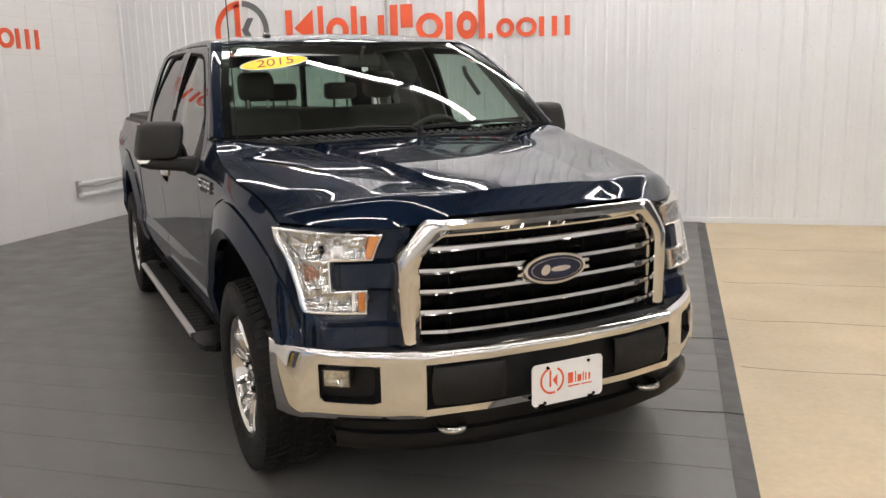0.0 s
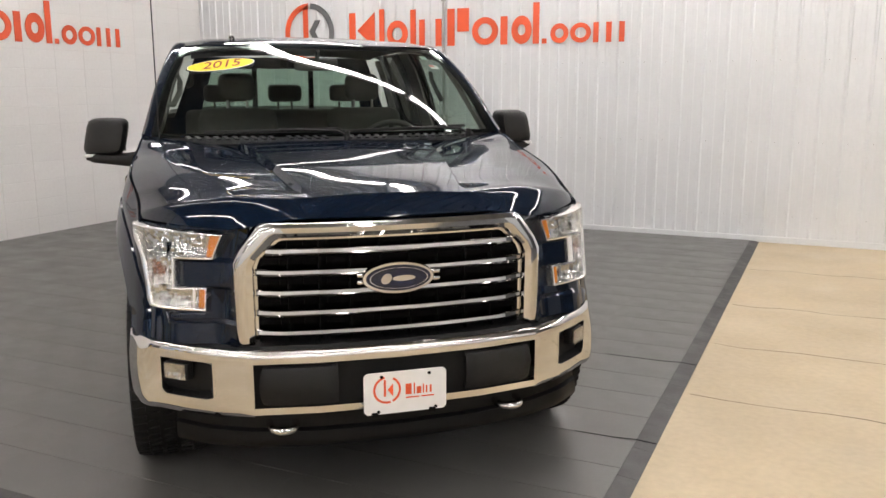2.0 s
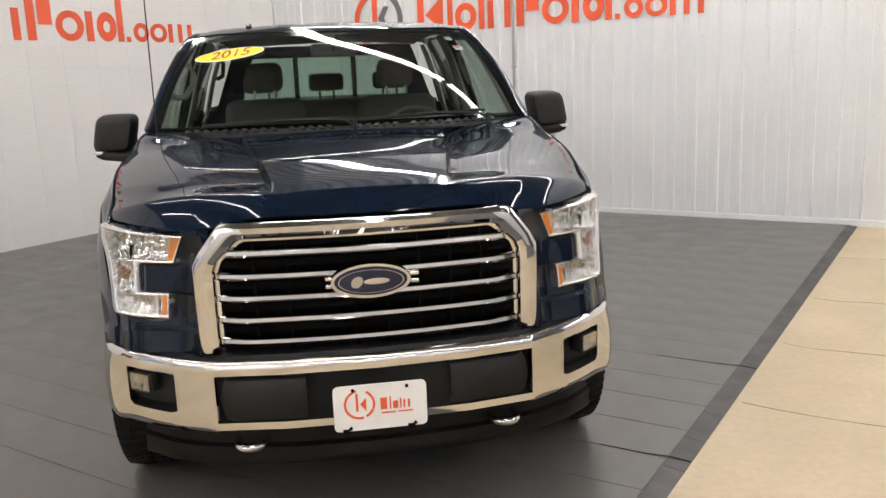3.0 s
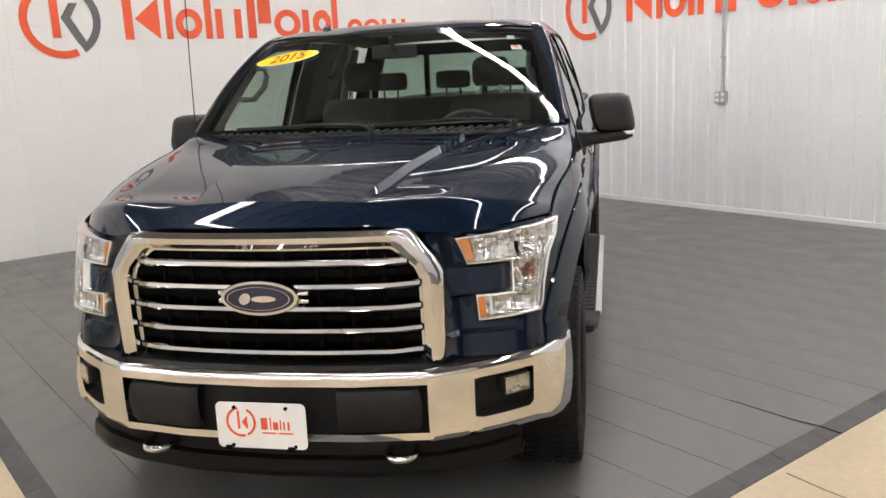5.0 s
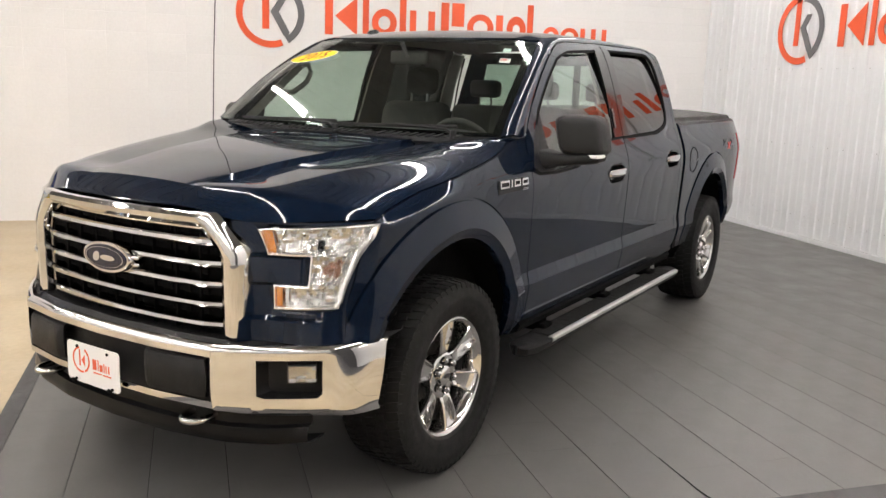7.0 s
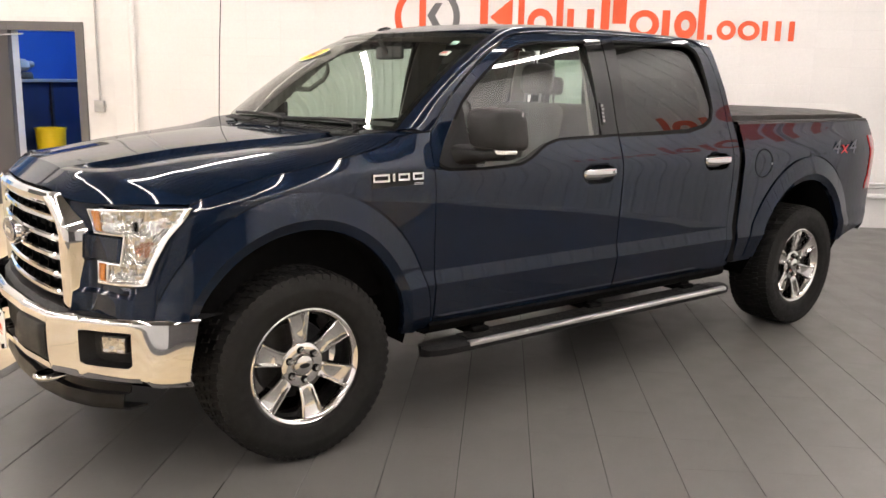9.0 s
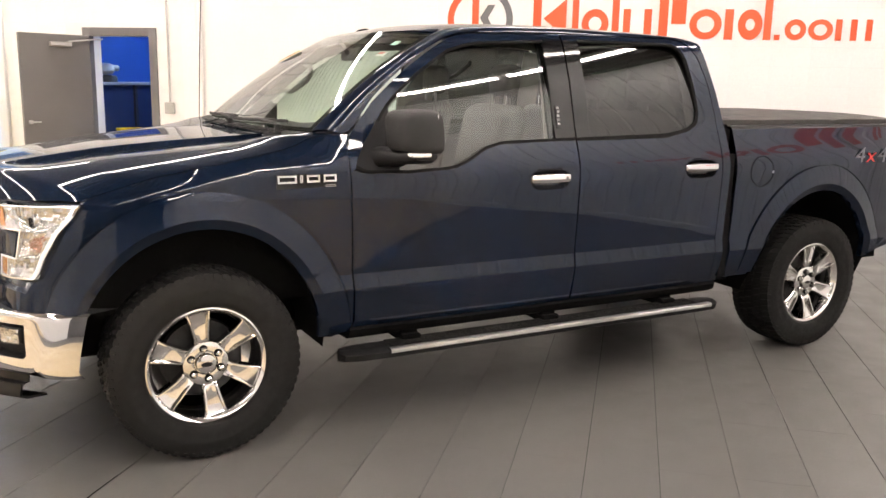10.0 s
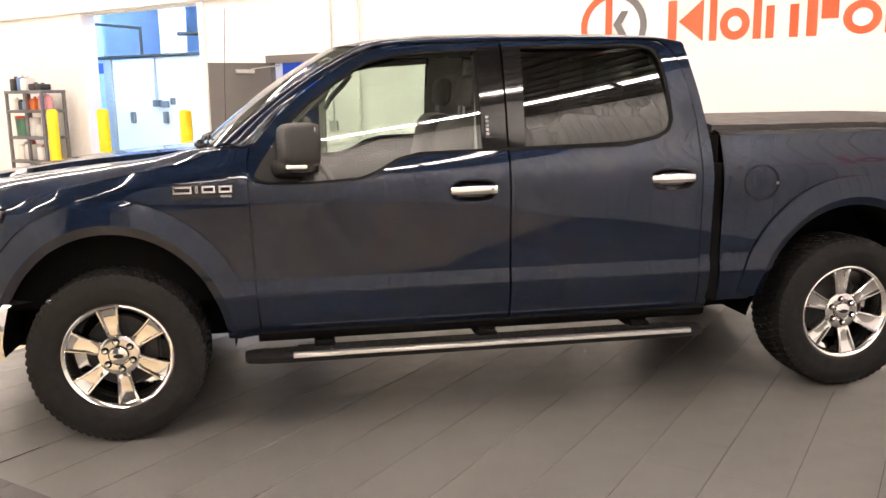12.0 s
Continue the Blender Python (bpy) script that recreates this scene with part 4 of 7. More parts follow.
box(bm, -0.64, 0.64, 2.80, 2.86, 1.335, 1.365)
part("window_divider", bm, GLOSS_BLACK, truck, "black dividers of the sliding rear window")

# cowl panel with louvres, wipers
bm = bmesh.new()
rows = []
for j in range(6):
    row = []
    for i in range(41):
        u = -1 + 2 * i / 40
        a = abs(u)
        p0 = Vector((0.875 * u, float(np.interp(a, (0, 0.5, 0.8, 0.93, 1.0), (0.388, 0.425, 0.495, 0.545, 0.56))), 1.312 - 0.004 * a))
        p1 = screen_point(u, 0.0) + Vector((0, 0.03, -0.004))
        p = p0.lerp(p1, j / 5)
        p.y = p0.y - 0.04 + (p1.y + 0.04 - p0.y + 0.04) * j / 5
        p.z -= 0.004
        row.append(p)
    rows.append(row)
grid(bm, rows)
thicken(bm, -0.01)
part("cowl", bm, BLACK_PLASTIC, truck, "black plastic cowl below the windscreen", 40)

# ---- grille ----
def bow_y(x, z):
    """How far forward the grille face lies."""
    return -0.868 + 0.20 * x * x + 0.03 * max(0.0, z - 0.90) - 0.02 * (z - 0.7)


OUT = [(-0.578, 0.668), (-0.580, 0.965), (-0.556, 1.010), (-0.492, 1.092), (-0.470, 1.105), (0.470, 1.105), (0.492, 1.092), (0.556, 1.010), (0.580, 0.965), (0.578, 0.668)]
INN = [(-0.508, 0.668), (-0.508, 0.948), (-0.494, 0.980), (-0.432, 1.040), (-0.415, 1.048), (0.415, 1.048), (0.432, 1.040), (0.494, 0.980), (0.508, 0.948), (0.508, 0.668)]


po, pi_ = [], []
for (a, b), (c, d) in zip(zip(OUT, OUT[1:]), zip(INN, INN[1:])):
    k = max(1, int(math.hypot(b[0] - a[0], b[1] - a[1]) / 0.04))
    po += [(a[0] + (b[0] - a[0]) * i / k, a[1] + (b[1] - a[1]) * i / k) for i in range(k)]
    pi_ += [(c[0] + (d[0] - c[0]) * i / k, c[1] + (d[1] - c[1]) * i / k) for i in range(k)]
po.append(OUT[-1]), pi_.append(INN[-1])
grille = part("grille", bmesh.new(), BLACK_PLASTIC, truck, "chrome barred radiator grille")
bm = bmesh.new()
rows = []
for (xo, zo), (xi, zi) in zip(po, pi_):
    row = []
    for w, d in ((0.0, 0.130), (0.0, 0.012), (0.08, 0.0), (0.30, -0.010), (0.62, -0.010), (0.92, 0.004), (1.0, 0.020), (1.03, 0.034), (1.16, 0.036), (1.20, 0.042), (1.22, 0.080)):
        x, z = xo + (xi - xo) * w, zo + (zi - zo) * w
        row.append((x, bow_y(x, z) + d, z))
    rows.append(row)
vs = grid(bm, rows)
bm.faces.new(vs[0]), bm.faces.new(vs[-1][::-1])
part("grille_surround", bm, CHROME, grille, "thick chrome grille surround", 30)
for zc in (1.000, 0.924, 0.850, 0.776, 0.702):
    half = 0.502 if zc < 0.95 else 0.466
    bm = bmesh.new()
    rows = []
    for x in np.linspace(-half, half, 45):
        y = bow_y(x, zc) + 0.010 + 0.26 * max(0.0, abs(x) - 0.42)
        rows.append([(x, y + 0.045, zc + 0.009), (x, y + 0.004, zc + 0.0140), (x, y - 0.004, zc + 0.009), (x, y - 0.006, zc - 0.003), (x, y + 0.002, zc - 0.0120), (x, y + 0.045, zc - 0.009)])
    vs = grid(bm, rows, closed=True)
    part("grille_bar", bm, CHROME, grille, "polished chrome bar", 30)
bm = bmesh.new()
for x in np.arange(-0.495, 0.5, 0.110):
    box(bm, x - 0.004, x + 0.004, bow_y(x, 0.85) + 0.045, bow_y(x, 0.85) + 0.085, 0.665, 1.06)
for z in (0.738, 0.812, 0.886, 0.96, 1.028):
    for i in range(12):
        xa, xb = -0.50 + i * 1.0 / 12, -0.50 + (i + 1) * 1.0 / 12
        box(bm, xa, xb, bow_y((xa + xb) / 2, z) + 0.055, bow_y((xa + xb) / 2, z) + 0.08, z - 0.012, z + 0.012)
part("grille_mesh", bm, UNDERBODY, grille, "black lattice behind the bars")
bm = bmesh.new()
grid(bm, [[(x, -0.70, z) for x in (-0.56, 0, 0.56)] for z in (0.64, 0.85, 1.07)])
thicken(bm, 0.02)
part("radiator", bm, UNDERBODY, grille, "dark radiator core")
# oval badge
bm = bmesh.new()


def oval(bm, rx, rz, y0, y1, cx=-0.006, cz=0.898, n=48):
    rings = []
    for k, (f, y) in enumerate(((1.0, y0), (1.0, y1 + 0.006), (0.97, y1), (0.90, y1))):
        rings.append([(cx + rx * f * math.cos(2 * math.pi * i / n), y + 0.16 * (rx * f * math.cos(2 * math.pi * i / n)) ** 2, cz + rz * f * math.sin(2 * math.pi * i / n)) for i in range(n)])
    vs = grid(bm, rings, closed=True)
    bm.faces.new(vs[-1])


oval(bm, 0.134, 0.058, -0.84, -0.898)
for s in (1, -1):
    for z in (0.012, -0.014):
        box(bm, s * 0.125 - 0.03, s * 0.125 + 0.03, -0.88, -0.862, 0.898 + z - 0.008, 0.898 + z + 0.008, 0.006, 2)
badge = part("badge", bm, CHROME, grille, "chrome oval badge with a plain blue field", 40)
bm = bmesh.new()
oval(bm, 0.121, 0.048, -0.896, -0.9015)
part("badge_field", bm, BLUE_ENAMEL, badge, "dark blue enamel oval", 40)
bm = bmesh.new()
ring_pts = ring_arc(0.104, 0.107, 0, 2 * math.pi - 0.001, 48, -0.006, 0.898, 0.36)
poly_prism(bm, ring_pts, lambda u, v, w: Vector((u, -0.9012 - w, v)), 0.0012)
for cx, hx, hz in ((-0.046, 0.019, 0.019), (0.018, 0.042, 0.0105)):
    poly_prism(bm, [(cx - 0.006 + hx * math.cos(q) + 0.25 * hz * math.sin(q), 0.897 + hz * math.sin(q)) for q in [2 * math.pi * k / 24 for k in range(24)]], lambda u, v, w: Vector((u, -0.9012 - w, v)), 0.0012)
part("badge_mark", bm, CHROME, badge, "silver plain marks")

# ---- head lamps ----
def lamp_patch(bm, q, off, nu=16, nv=6):
    """A sheet on the front corner between four (s, z) corners."""
    (a, b, c, d) = q
    rows = []
    for j in range(nv + 1):
        t = j / nv
        row = []
        for i in range(nu + 1):
            w = i / nu
            s = (a[0] * (1 - w) + b[0] * w) * (1 - t) + (d[0] * (1 - w) + c[0] * w) * t
            z = (a[1] * (1 - w) + b[1] * w) * (1 - t) + (d[1] * (1 - w) + c[1] * w) * t
            row.append(corner(s, z, off))
        rows.append(row)
    grid(bm, rows)


LAMP_TOP = ((0.180, 1.056), (1.035, 1.076), (0.955, 0.968), (0.250, 0.966))
LAMP_MID = ((0.610, 0.967), (0.955, 0.968), (0.925, 0.868), (0.610, 0.868))
LAMP_LOW = ((0.290, 0.868), (0.925, 0.868), (0.930, 0.792), (0.290, 0.782))
bm = bmesh.new()
facets = random.Random(23)
for q, nu, nv, deep in ((LAMP_TOP, 34, 9, 0.012), (LAMP_MID, 14, 7, 0.008), (LAMP_LOW, 26, 7, 0.011)):
    first = len(bm.verts)
    lamp_patch(bm, q, 0.0, nu, nv)
    bm.verts.ensure_lookup_table()
    for k in range(first, len(bm.verts)):
        r, c = divmod(k - first, nu + 1)
        t = r / nv
        bowl = deep * (2 * t - 1) ** 2
        v = bm.verts[k]
        n = (corner(0.6, v.co.z, 0.05) - corner(0.6, v.co.z)).normalized()
        v.co += n * (bowl + 0.014 + (0.0022 if c % 2 else 0.0) + facets.uniform(-0.0055, 0.0055))
lamps = both("head_lamp", bm, LAMP_SILVER, truck, "C-shaped clear head lamp with a faceted chrome reflector", 12)
bm = bmesh.new()
for q in (LAMP_TOP, LAMP_MID, LAMP_LOW):
    lamp_patch(bm, q, 0.033)
lens_r = mirrored(bm)
part("lamp_lens", bm, LENS, lamps[0], "clear lamp lens", 30).visible_shadow = False
part("lamp_lens", lens_r, LENS, lamps[1], "clear lamp lens", 30).visible_shadow = False
# bezel along the outline, broad on the outer side
RIM_O = [(0.180, 1.058), (1.030, 1.077), (1.020, 1.035), (0.960, 0.968), (0.928, 0.868), (0.930, 0.815), (0.900, 0.790), (0.288, 0.780), (0.288, 0.868), (0.605, 0.868), (0.605, 0.966), (0.250, 0.966), (0.180, 1.058)]
RIM_I = [(0.205, 1.049), (0.972, 1.065), (0.962, 1.035), (0.905, 0.968), (0.876, 0.868), (0.874, 0.825), (0.862, 0.803), (0.312, 0.792), (0.312, 0.857), (0.626, 0.857), (0.626, 0.977), (0.264, 0.977), (0.205, 1.049)]
bm = bmesh.new()
rows = []
for (so, zo), (si, zi) in zip(pieced(RIM_O, 8), pieced(RIM_I, 8)):
    rows.append([corner(so, zo, 0.000), corner(so, zo, 0.028), corner(so + (si - so) * 0.2, zo + (zi - zo) * 0.2, 0.036), corner(so + (si - so) * 0.6, zo + (zi - zo) * 0.6, 0.037), corner(si, zi, 0.031), corner(si, zi, 0.010)])
grid(bm, rows)
bez_r = mirrored(bm)
part("lamp_bezel", bm, material("lamp_bezel_silver", (0.80, 0.79, 0.77), rough=0.22, metal=1.0, vary=0.05, rough_vary=0.3), lamps[0], "broad pale silver rim of the lamp", 40)
part("lamp_bezel", bez_r, bpy.data.materials["lamp_bezel_silver"], lamps[1], "broad pale silver rim of the lamp", 40)


def both_side_marker(bm):
    amb_r = mirrored(bm)
    part("side_marker", bm, AMBER, lamps[0], "amber marker block")
    part("side_marker", amb_r, AMBER, lamps[1], "amber marker block")


bm = bmesh.new()
lamp_patch(bm, ((0.210, 1.048), (0.290, 1.050), (0.322, 0.978), (0.268, 0.978)), 0.026, 4, 3)
thicken(bm, 0.004)
both_side_marker(bm)
bm = bmesh.new()
lamp_patch(bm, ((0.318, 0.856), (0.376, 0.856), (0.376, 0.796), (0.318, 0.793)), 0.026, 4, 3)
thicken(bm, 0.004)
both_side_marker(bm)
# clear divider of the lower bar
bm = bmesh.new()
lamp_patch(bm, ((0.412, 0.857), (0.440, 0.857), (0.440, 0.797), (0.412, 0.796)), 0.026, 2, 3)
thicken(bm, 0.006)
div_r = mirrored(bm)
part("divider", bm, bpy.data.materials["lamp_bezel_silver"], lamps[0])
part("divider", div_r, bpy.data.materials["lamp_bezel_silver"], lamps[1])
bm = bmesh.new()
lamp_patch(bm, ((0.720, 0.955), (0.865, 0.957), (0.855, 0.894), (0.725, 0.892)), 0.020, 4, 3)
thicken(bm, 0.003)
ind_r = mirrored(bm)
amber_clear = material("brown_amber_bulb", (0.36, 0.19, 0.125), rough=0.14, metal=0.75, vary=0.2, scale=40, bump=0.6, bump_scale=60)
part("turn_signal", bm, amber_clear, lamps[0], "brownish amber turn signal")
part("turn_signal", ind_r, amber_clear, lamps[1], "brownish amber turn signal")

# ---- front bumper ----
FOG_SILVER = material("fog_reflector", (0.55, 0.545, 0.53), rough=0.10, metal=1.0, vary=0.25, scale=40)
BUMP_X = (0, 0.30, 0.535, 0.565, 0.66, 0.76, 0.84, 0.90, 0.94, 0.956, 0.965)
BUMP_Y = (-0.945, -0.930, -0.890, -0.872, -0.815, -0.742, -0.672, -0.605, -0.535, -0.480, -0.450)


def bump_plan(x):
    """Forward edge of the bumper in plan, x in metres from the middle."""
    a = abs(x)
    raw = float(np.interp(a, BUMP_X, BUMP_Y))
    if a < 0.60:
        return raw
    k = np.linspace(-0.03, 0.03, 13)
    soft = float(np.average(np.interp(np.minimum(a + k, 1.93 - a - k), BUMP_X, BUMP_Y), weights=np.exp(-(k / 0.018) ** 2)))
    f = smoothstep((a - 0.60) / 0.04) * smoothstep((0.955 - a) / 0.03)
    return raw * (1 - f) + soft * f


def bump_point(x, z, off=0.0):
    mid = 0.54
    y = bump_plan(x) + 0.010 * ((z - mid) / 0.13) ** 2 * (1.0 if z < mid else 0.25) - off
    if z > 0.638:
        y += 0.024 - math.sqrt(max(0.0, 0.024 ** 2 - min(0.024, z - 0.638) ** 2))
    if z < 0.43:
        y += (0.43 - z) * 0.8
    end = smoothstep((abs(x) - 0.84) / 0.10)
    y -= 0.22 * max(0.0, 0.65 - z) * end
    return Vector((x - math.copysign(0.012 * ((z - mid) / 0.13) ** 2 * end, x), y, z))


OP_X0, OP_X1, OP_Z0, OP_Z1 = 0.658, 0.860, 0.473, 0.612


def opening(x, z):
    """The fog lamp opening has one long cut corner and three round ones."""
    for cx, cz, dx, dz in ((OP_X0, OP_Z0, 0.009, 0.009), (OP_X0, OP_Z1, 0.008, -0.007), (OP_X1, OP_Z1, -0.008, -0.007), (OP_X1, OP_Z0, -0.016, 0.016)):
        if (x, z) == (cx, cz):
            return x + dx, z + dz
    return x, z


XS = [0.530, 0.545, 0.560, 0.566, 0.580, 0.61, 0.640, OP_X0, 0.69, 0.72, 0.75, 0.78, 0.805, 0.830, OP_X1, 0.87, 0.885, 0.90, 0.912, 0.925, 0.935, 0.945, 0.953, 0.960, 0.965]
ZS = [0.402, 0.412, 0.43, 0.45, OP_Z0, 0.50, 0.525, 0.55, 0.575, 0.595, OP_Z1, 0.625, 0.638, 0.644, 0.650, 0.655, 0.659, 0.6612, 0.662]
bm = bmesh.new()
vs = {}
for i, x in enumerate(XS):
    for j, z in enumerate(ZS):
        zz = z
        if x < 0.66 and z < 0.44:
            zz = z + 0.018 * smoothstep((0.66 - x) / 0.12)
        x, zz = opening(x, zz)
        vs[i, j] = bm.verts.new(bump_point(x, zz))
for i in range(len(XS) - 1):
    for j in range(len(ZS) - 1):
        if OP_X0 <= XS[i] < OP_X1 and OP_Z0 <= ZS[j] < OP_Z1:
            continue
        bm.faces.new((vs[i, j], vs[i + 1, j], vs[i + 1, j + 1], vs[i, j + 1]))
right = mirrored(bm)
mid_bm = bmesh.new()
for z0, z1 in ((0.612, 0.662), (0.424, 0.456)):
    zz = [z0, z0 + 0.006, (z0 + z1) / 2] + ([0.640, 0.646, 0.651, 0.656, 0.659, 0.6612, 0.662] if z1 > 0.6 else [z1 - 0.008, z1 - 0.002, z1])
    rows = [[bump_point(x, z, 0.002) for x in np.linspace(-0.532, 0.532, 43)] for z in zz]
    rows = [[(p.x, p.y + (0.012 if k in (0,) else 0.0), p.z) for p in r] for k, r in enumerate(rows)]
    grid(mid_bm, rows)
thicken(mid_bm, -0.008)
front_bumper = part("front_bumper", mid_bm, CHROME, truck, "polished chrome front bumper", 30)
part("bumper_end", bm, CHROME, front_bumper, "chrome bumper end with fog lamp opening", 32)
part("bumper_end", right, CHROME, front_bumper, "chrome bumper end with fog lamp opening", 32)
for s in (1, -1):
    bm = bmesh.new()
    rows = []
    for z, o in ((0.462, -0.01), (0.466, 0.004), (0.48, 0.010), (0.54, 0.012), (0.588, 0.010), (0.602, 0.003), (0.606, -0.01)):
        pull = 0.020 * abs((z - 0.534) / 0.072) ** 3
        rows.append([bump_point(s * x, z, o - (0.012 if k in (0, 12) else 0)) for k, x in enumerate(np.linspace(0.238, 0.514 - pull, 13))])
    grid(bm, rows)
    thicken(bm, -0.02)
    part("bumper_pad", bm, BLACK_PLASTIC, front_bumper, "dark grey plastic bumper pad", 35)
    # fog lamp niche
    bm = bmesh.new()
    ox = [x for x in XS if OP_X0 <= x <= OP_X1]
    oz = [z for z in ZS if OP_Z0 <= z <= OP_Z1]
    loop = [opening(OP_X0, z) for z in oz] + [opening(x, OP_Z1) for x in ox[1:]] + [opening(OP_X1, z) for z in oz[-2::-1]] + [opening(x, OP_Z0) for x in ox[-2:0:-1]]
    rows = [[bump_point(s * x, z, 0.0) for x, z in loop], [bump_point(s * x, z, -0.012) for x, z in loop]]
    cx, cz = 0.760, 0.545
    rows.append([bump_point(s * (cx + (x - cx) * 0.90), cz + (z - cz) * 0.88) + Vector((0, 0.060, 0)) for x, z in loop])
    g = grid(bm, rows, closed=True)
    bm.faces.new(g[-1])
    niche = part("fog_niche", bm, BLACK_PLASTIC, front_bumper, "black recess of the fog lamp", 30)
    bm = bmesh.new()
    c = bump_point(s * 0.780, 0.565) + Vector((0, 0.026, 0))
    box(bm, -0.051, 0.051, -0.018, 0.02, -0.033, 0.033, 0.007, 2, m=Matrix.Translation(c) @ pose(0, 0, 0, 0, 0, s * 41))
    fog = part("fog_lamp", bm, GREY_PLASTIC, niche, "clear rectangular fog lamp", 40)
    bm = bmesh.new()
    fm = Matrix.Translation(c) @ pose(0, 0, 0, 0, 0, s * 41)
    rows = []
    for r in range(6):
        q = r / 5 * 2 - 1
        rows.append([fm @ Vector((0.046 * (k / 8 * 2 - 1), -0.0195 + 0.004 * (1 - (k / 8 * 2 - 1) ** 2) * (1 - q * q) + facets.uniform(-0.0024, 0.0024) - 0.0045, 0.028 * q)) for k in range(9)])
    grid(bm, rows)
    part("reflector", bm, FOG_SILVER, fog, "faceted silver reflector", 8, turn=False)
    bm = bmesh.new()
    box(bm, -0.051, 0.051, -0.030, -0.027, -0.033, 0.033, 0.002, 1, m=Matrix.Translation(c) @ pose(0, 0, 0, 0, 0, s * 41))
    part("lens", bm, LENS, fog, "clear lens").visible_shadow = False
    # tow hooks
    bm = bmesh.new()
    pts = [(s * 0.43 + 0.046 * math.cos(a), -0.865 - 0.055 * math.sin(a), 0.372) for a in [math.pi * i / 10 for i in range(11)]]
    pts = [(s * 0.43 + 0.046, -0.78, 0.378)] + pts + [(s * 0.43 - 0.046, -0.78, 0.378)]
    tube(bm, pts, 0.013, 10)
    part("tow_hook", bm, CHROME, truck, "chrome tow hook", 60)
bm = bmesh.new()
grid(bm, [[bump_point(x, z, -0.05) for x in np.linspace(-0.53, 0.53, 21)] for z in (0.43, 0.52, 0.63)])
grid(bm, [[(x, bump_plan(x) + 0.055 + d, z) for x in np.linspace(-0.60, 0.60, 25)] for z, d in ((0.640, 0.0), (0.662, 0.02), (0.672, 0.13), (0.66, 0.26))])
thicken(bm, 0.01)
part("bumper_core", bm, BLACK_PLASTIC, front_bumper, "black plastic behind and above the bumper", 40)
# gap filler above the bumper ends
bm = bmesh.new()
grid(bm, [[(s_ * x, bump_plan(x) + 0.045 + d, z) for x in np.linspace(0.55, 0.95, 17)] for s_ in (1,) for z, d in ((0.630, 0.0), (0.655, 0.0), (0.67, 0.12))])
both("bumper_filler", bm, BLACK_PLASTIC, front_bumper, "", 40)
# lower valance
bm = bmesh.new()
rows = []
for z, o in ((0.425, -0.045), (0.39, -0.040), (0.352, -0.035), (0.345, -0.012), (0.318, -0.006), (0.300, -0.004), (0.287, -0.008), (0.280, -0.030), (0.285, -0.10)):
    row = []
    for x in np.linspace(-0.80, 0.80, 45):
        lift = 0.02 * (abs(x) / 0.8) ** 3
        row.append((x, float(np.interp(abs(x), (0, 0.3, 0.55, 0.70, 0.80), (-0.900, -0.885, -0.835, -0.770, -0.690))) - o - 0.01, z + lift))
    rows.append(row)
grid(bm, rows)
thicken(bm, 0.008)
part("valance", bm, SATIN_BLACK, truck, "black lower air dam", 35)

# number plate with the dealer's plain mark
plate_m = pose(-0.004, -0.968, 0.4955, 90, 0, 0)
bm = bmesh.new()


def rounded(w, h, r, n=6):
    out = []
    for cx, cy, a0 in ((w / 2 - r, h / 2 - r, 0), (-w / 2 + r, h / 2 - r, 90), (-w / 2 + r, -h / 2 + r, 180), (w / 2 - r, -h / 2 + r, 270)):
        out += [(cx + r * math.cos(radians(a0 + 90 * i / n)), cy + r * math.sin(radians(a0 + 90 * i / n))) for i in range(n + 1)]
    return out


poly_prism(bm, rounded(0.305, 0.155, 0.018), lambda u, v, w: plate_m @ Vector((u, v, w)), 0.004)
plate = part("front_plate", bm, PLATE_WHITE, truck, "white dealer plate with an orange ring mark and bars")
P = lambda u, v, w: plate_m @ Vector((u, v, 0.0042 + w))
marks = [ring_arc(0.043, 0.051, radians(100), radians(285), 24, -0.068, 0.012), ring_arc(0.043, 0.051, radians(-65), radians(62), 20, -0.068, 0.012),
         [(-0.080, -0.012), (-0.072, -0.012), (-0.072, 0.050), (-0.080, 0.050)], [(-0.066, 0.012), (-0.046, 0.034), (-0.046, -0.014)],
         [(0.002, -0.026), (0.050, -0.026), (0.050, -0.021), (0.002, -0.021)], [(0.058, -0.026), (0.106, -0.026), (0.106, -0.021), (0.058, -0.021)]]
for x0, x1, h in ((0.0, 0.022, 0.040), (0.030, 0.035, 0.042), (0.041, 0.058, 0.026), (0.064, 0.069, 0.034), (0.075, 0.081, 0.028), (0.090, 0.097, 0.028)):
    marks.append([(x0, -0.012), (x1, -0.012), (x1, -0.012 + h), (x0, -0.012 + h)])
for mk in marks:
    bm = bmesh.new()
    poly_prism(bm, mk, P, 0.0008)
    part("plate_mark", bm, SIGN_ORANGE, plate)
for u, v in ((-0.088, 0.062), (0.088, 0.062), (-0.100, -0.068), (0.112, -0.068)):
    bm = bmesh.new()
    cyl(bm, P(u, v, -0.002), P(u, v, 0.004), 0.006, n=10)
    part("plate_bolt", bm, UNDERBODY, plate)
for u in (-0.115, 0.098):
    bm = bmesh.new()
    box(bm, plate_m.translation.x + u - 0.011, plate_m.translation.x + u + 0.011, -0.979, -0.960, 0.412, 0.426)
    part("plate_clip", bm, UNDERBODY, plate)

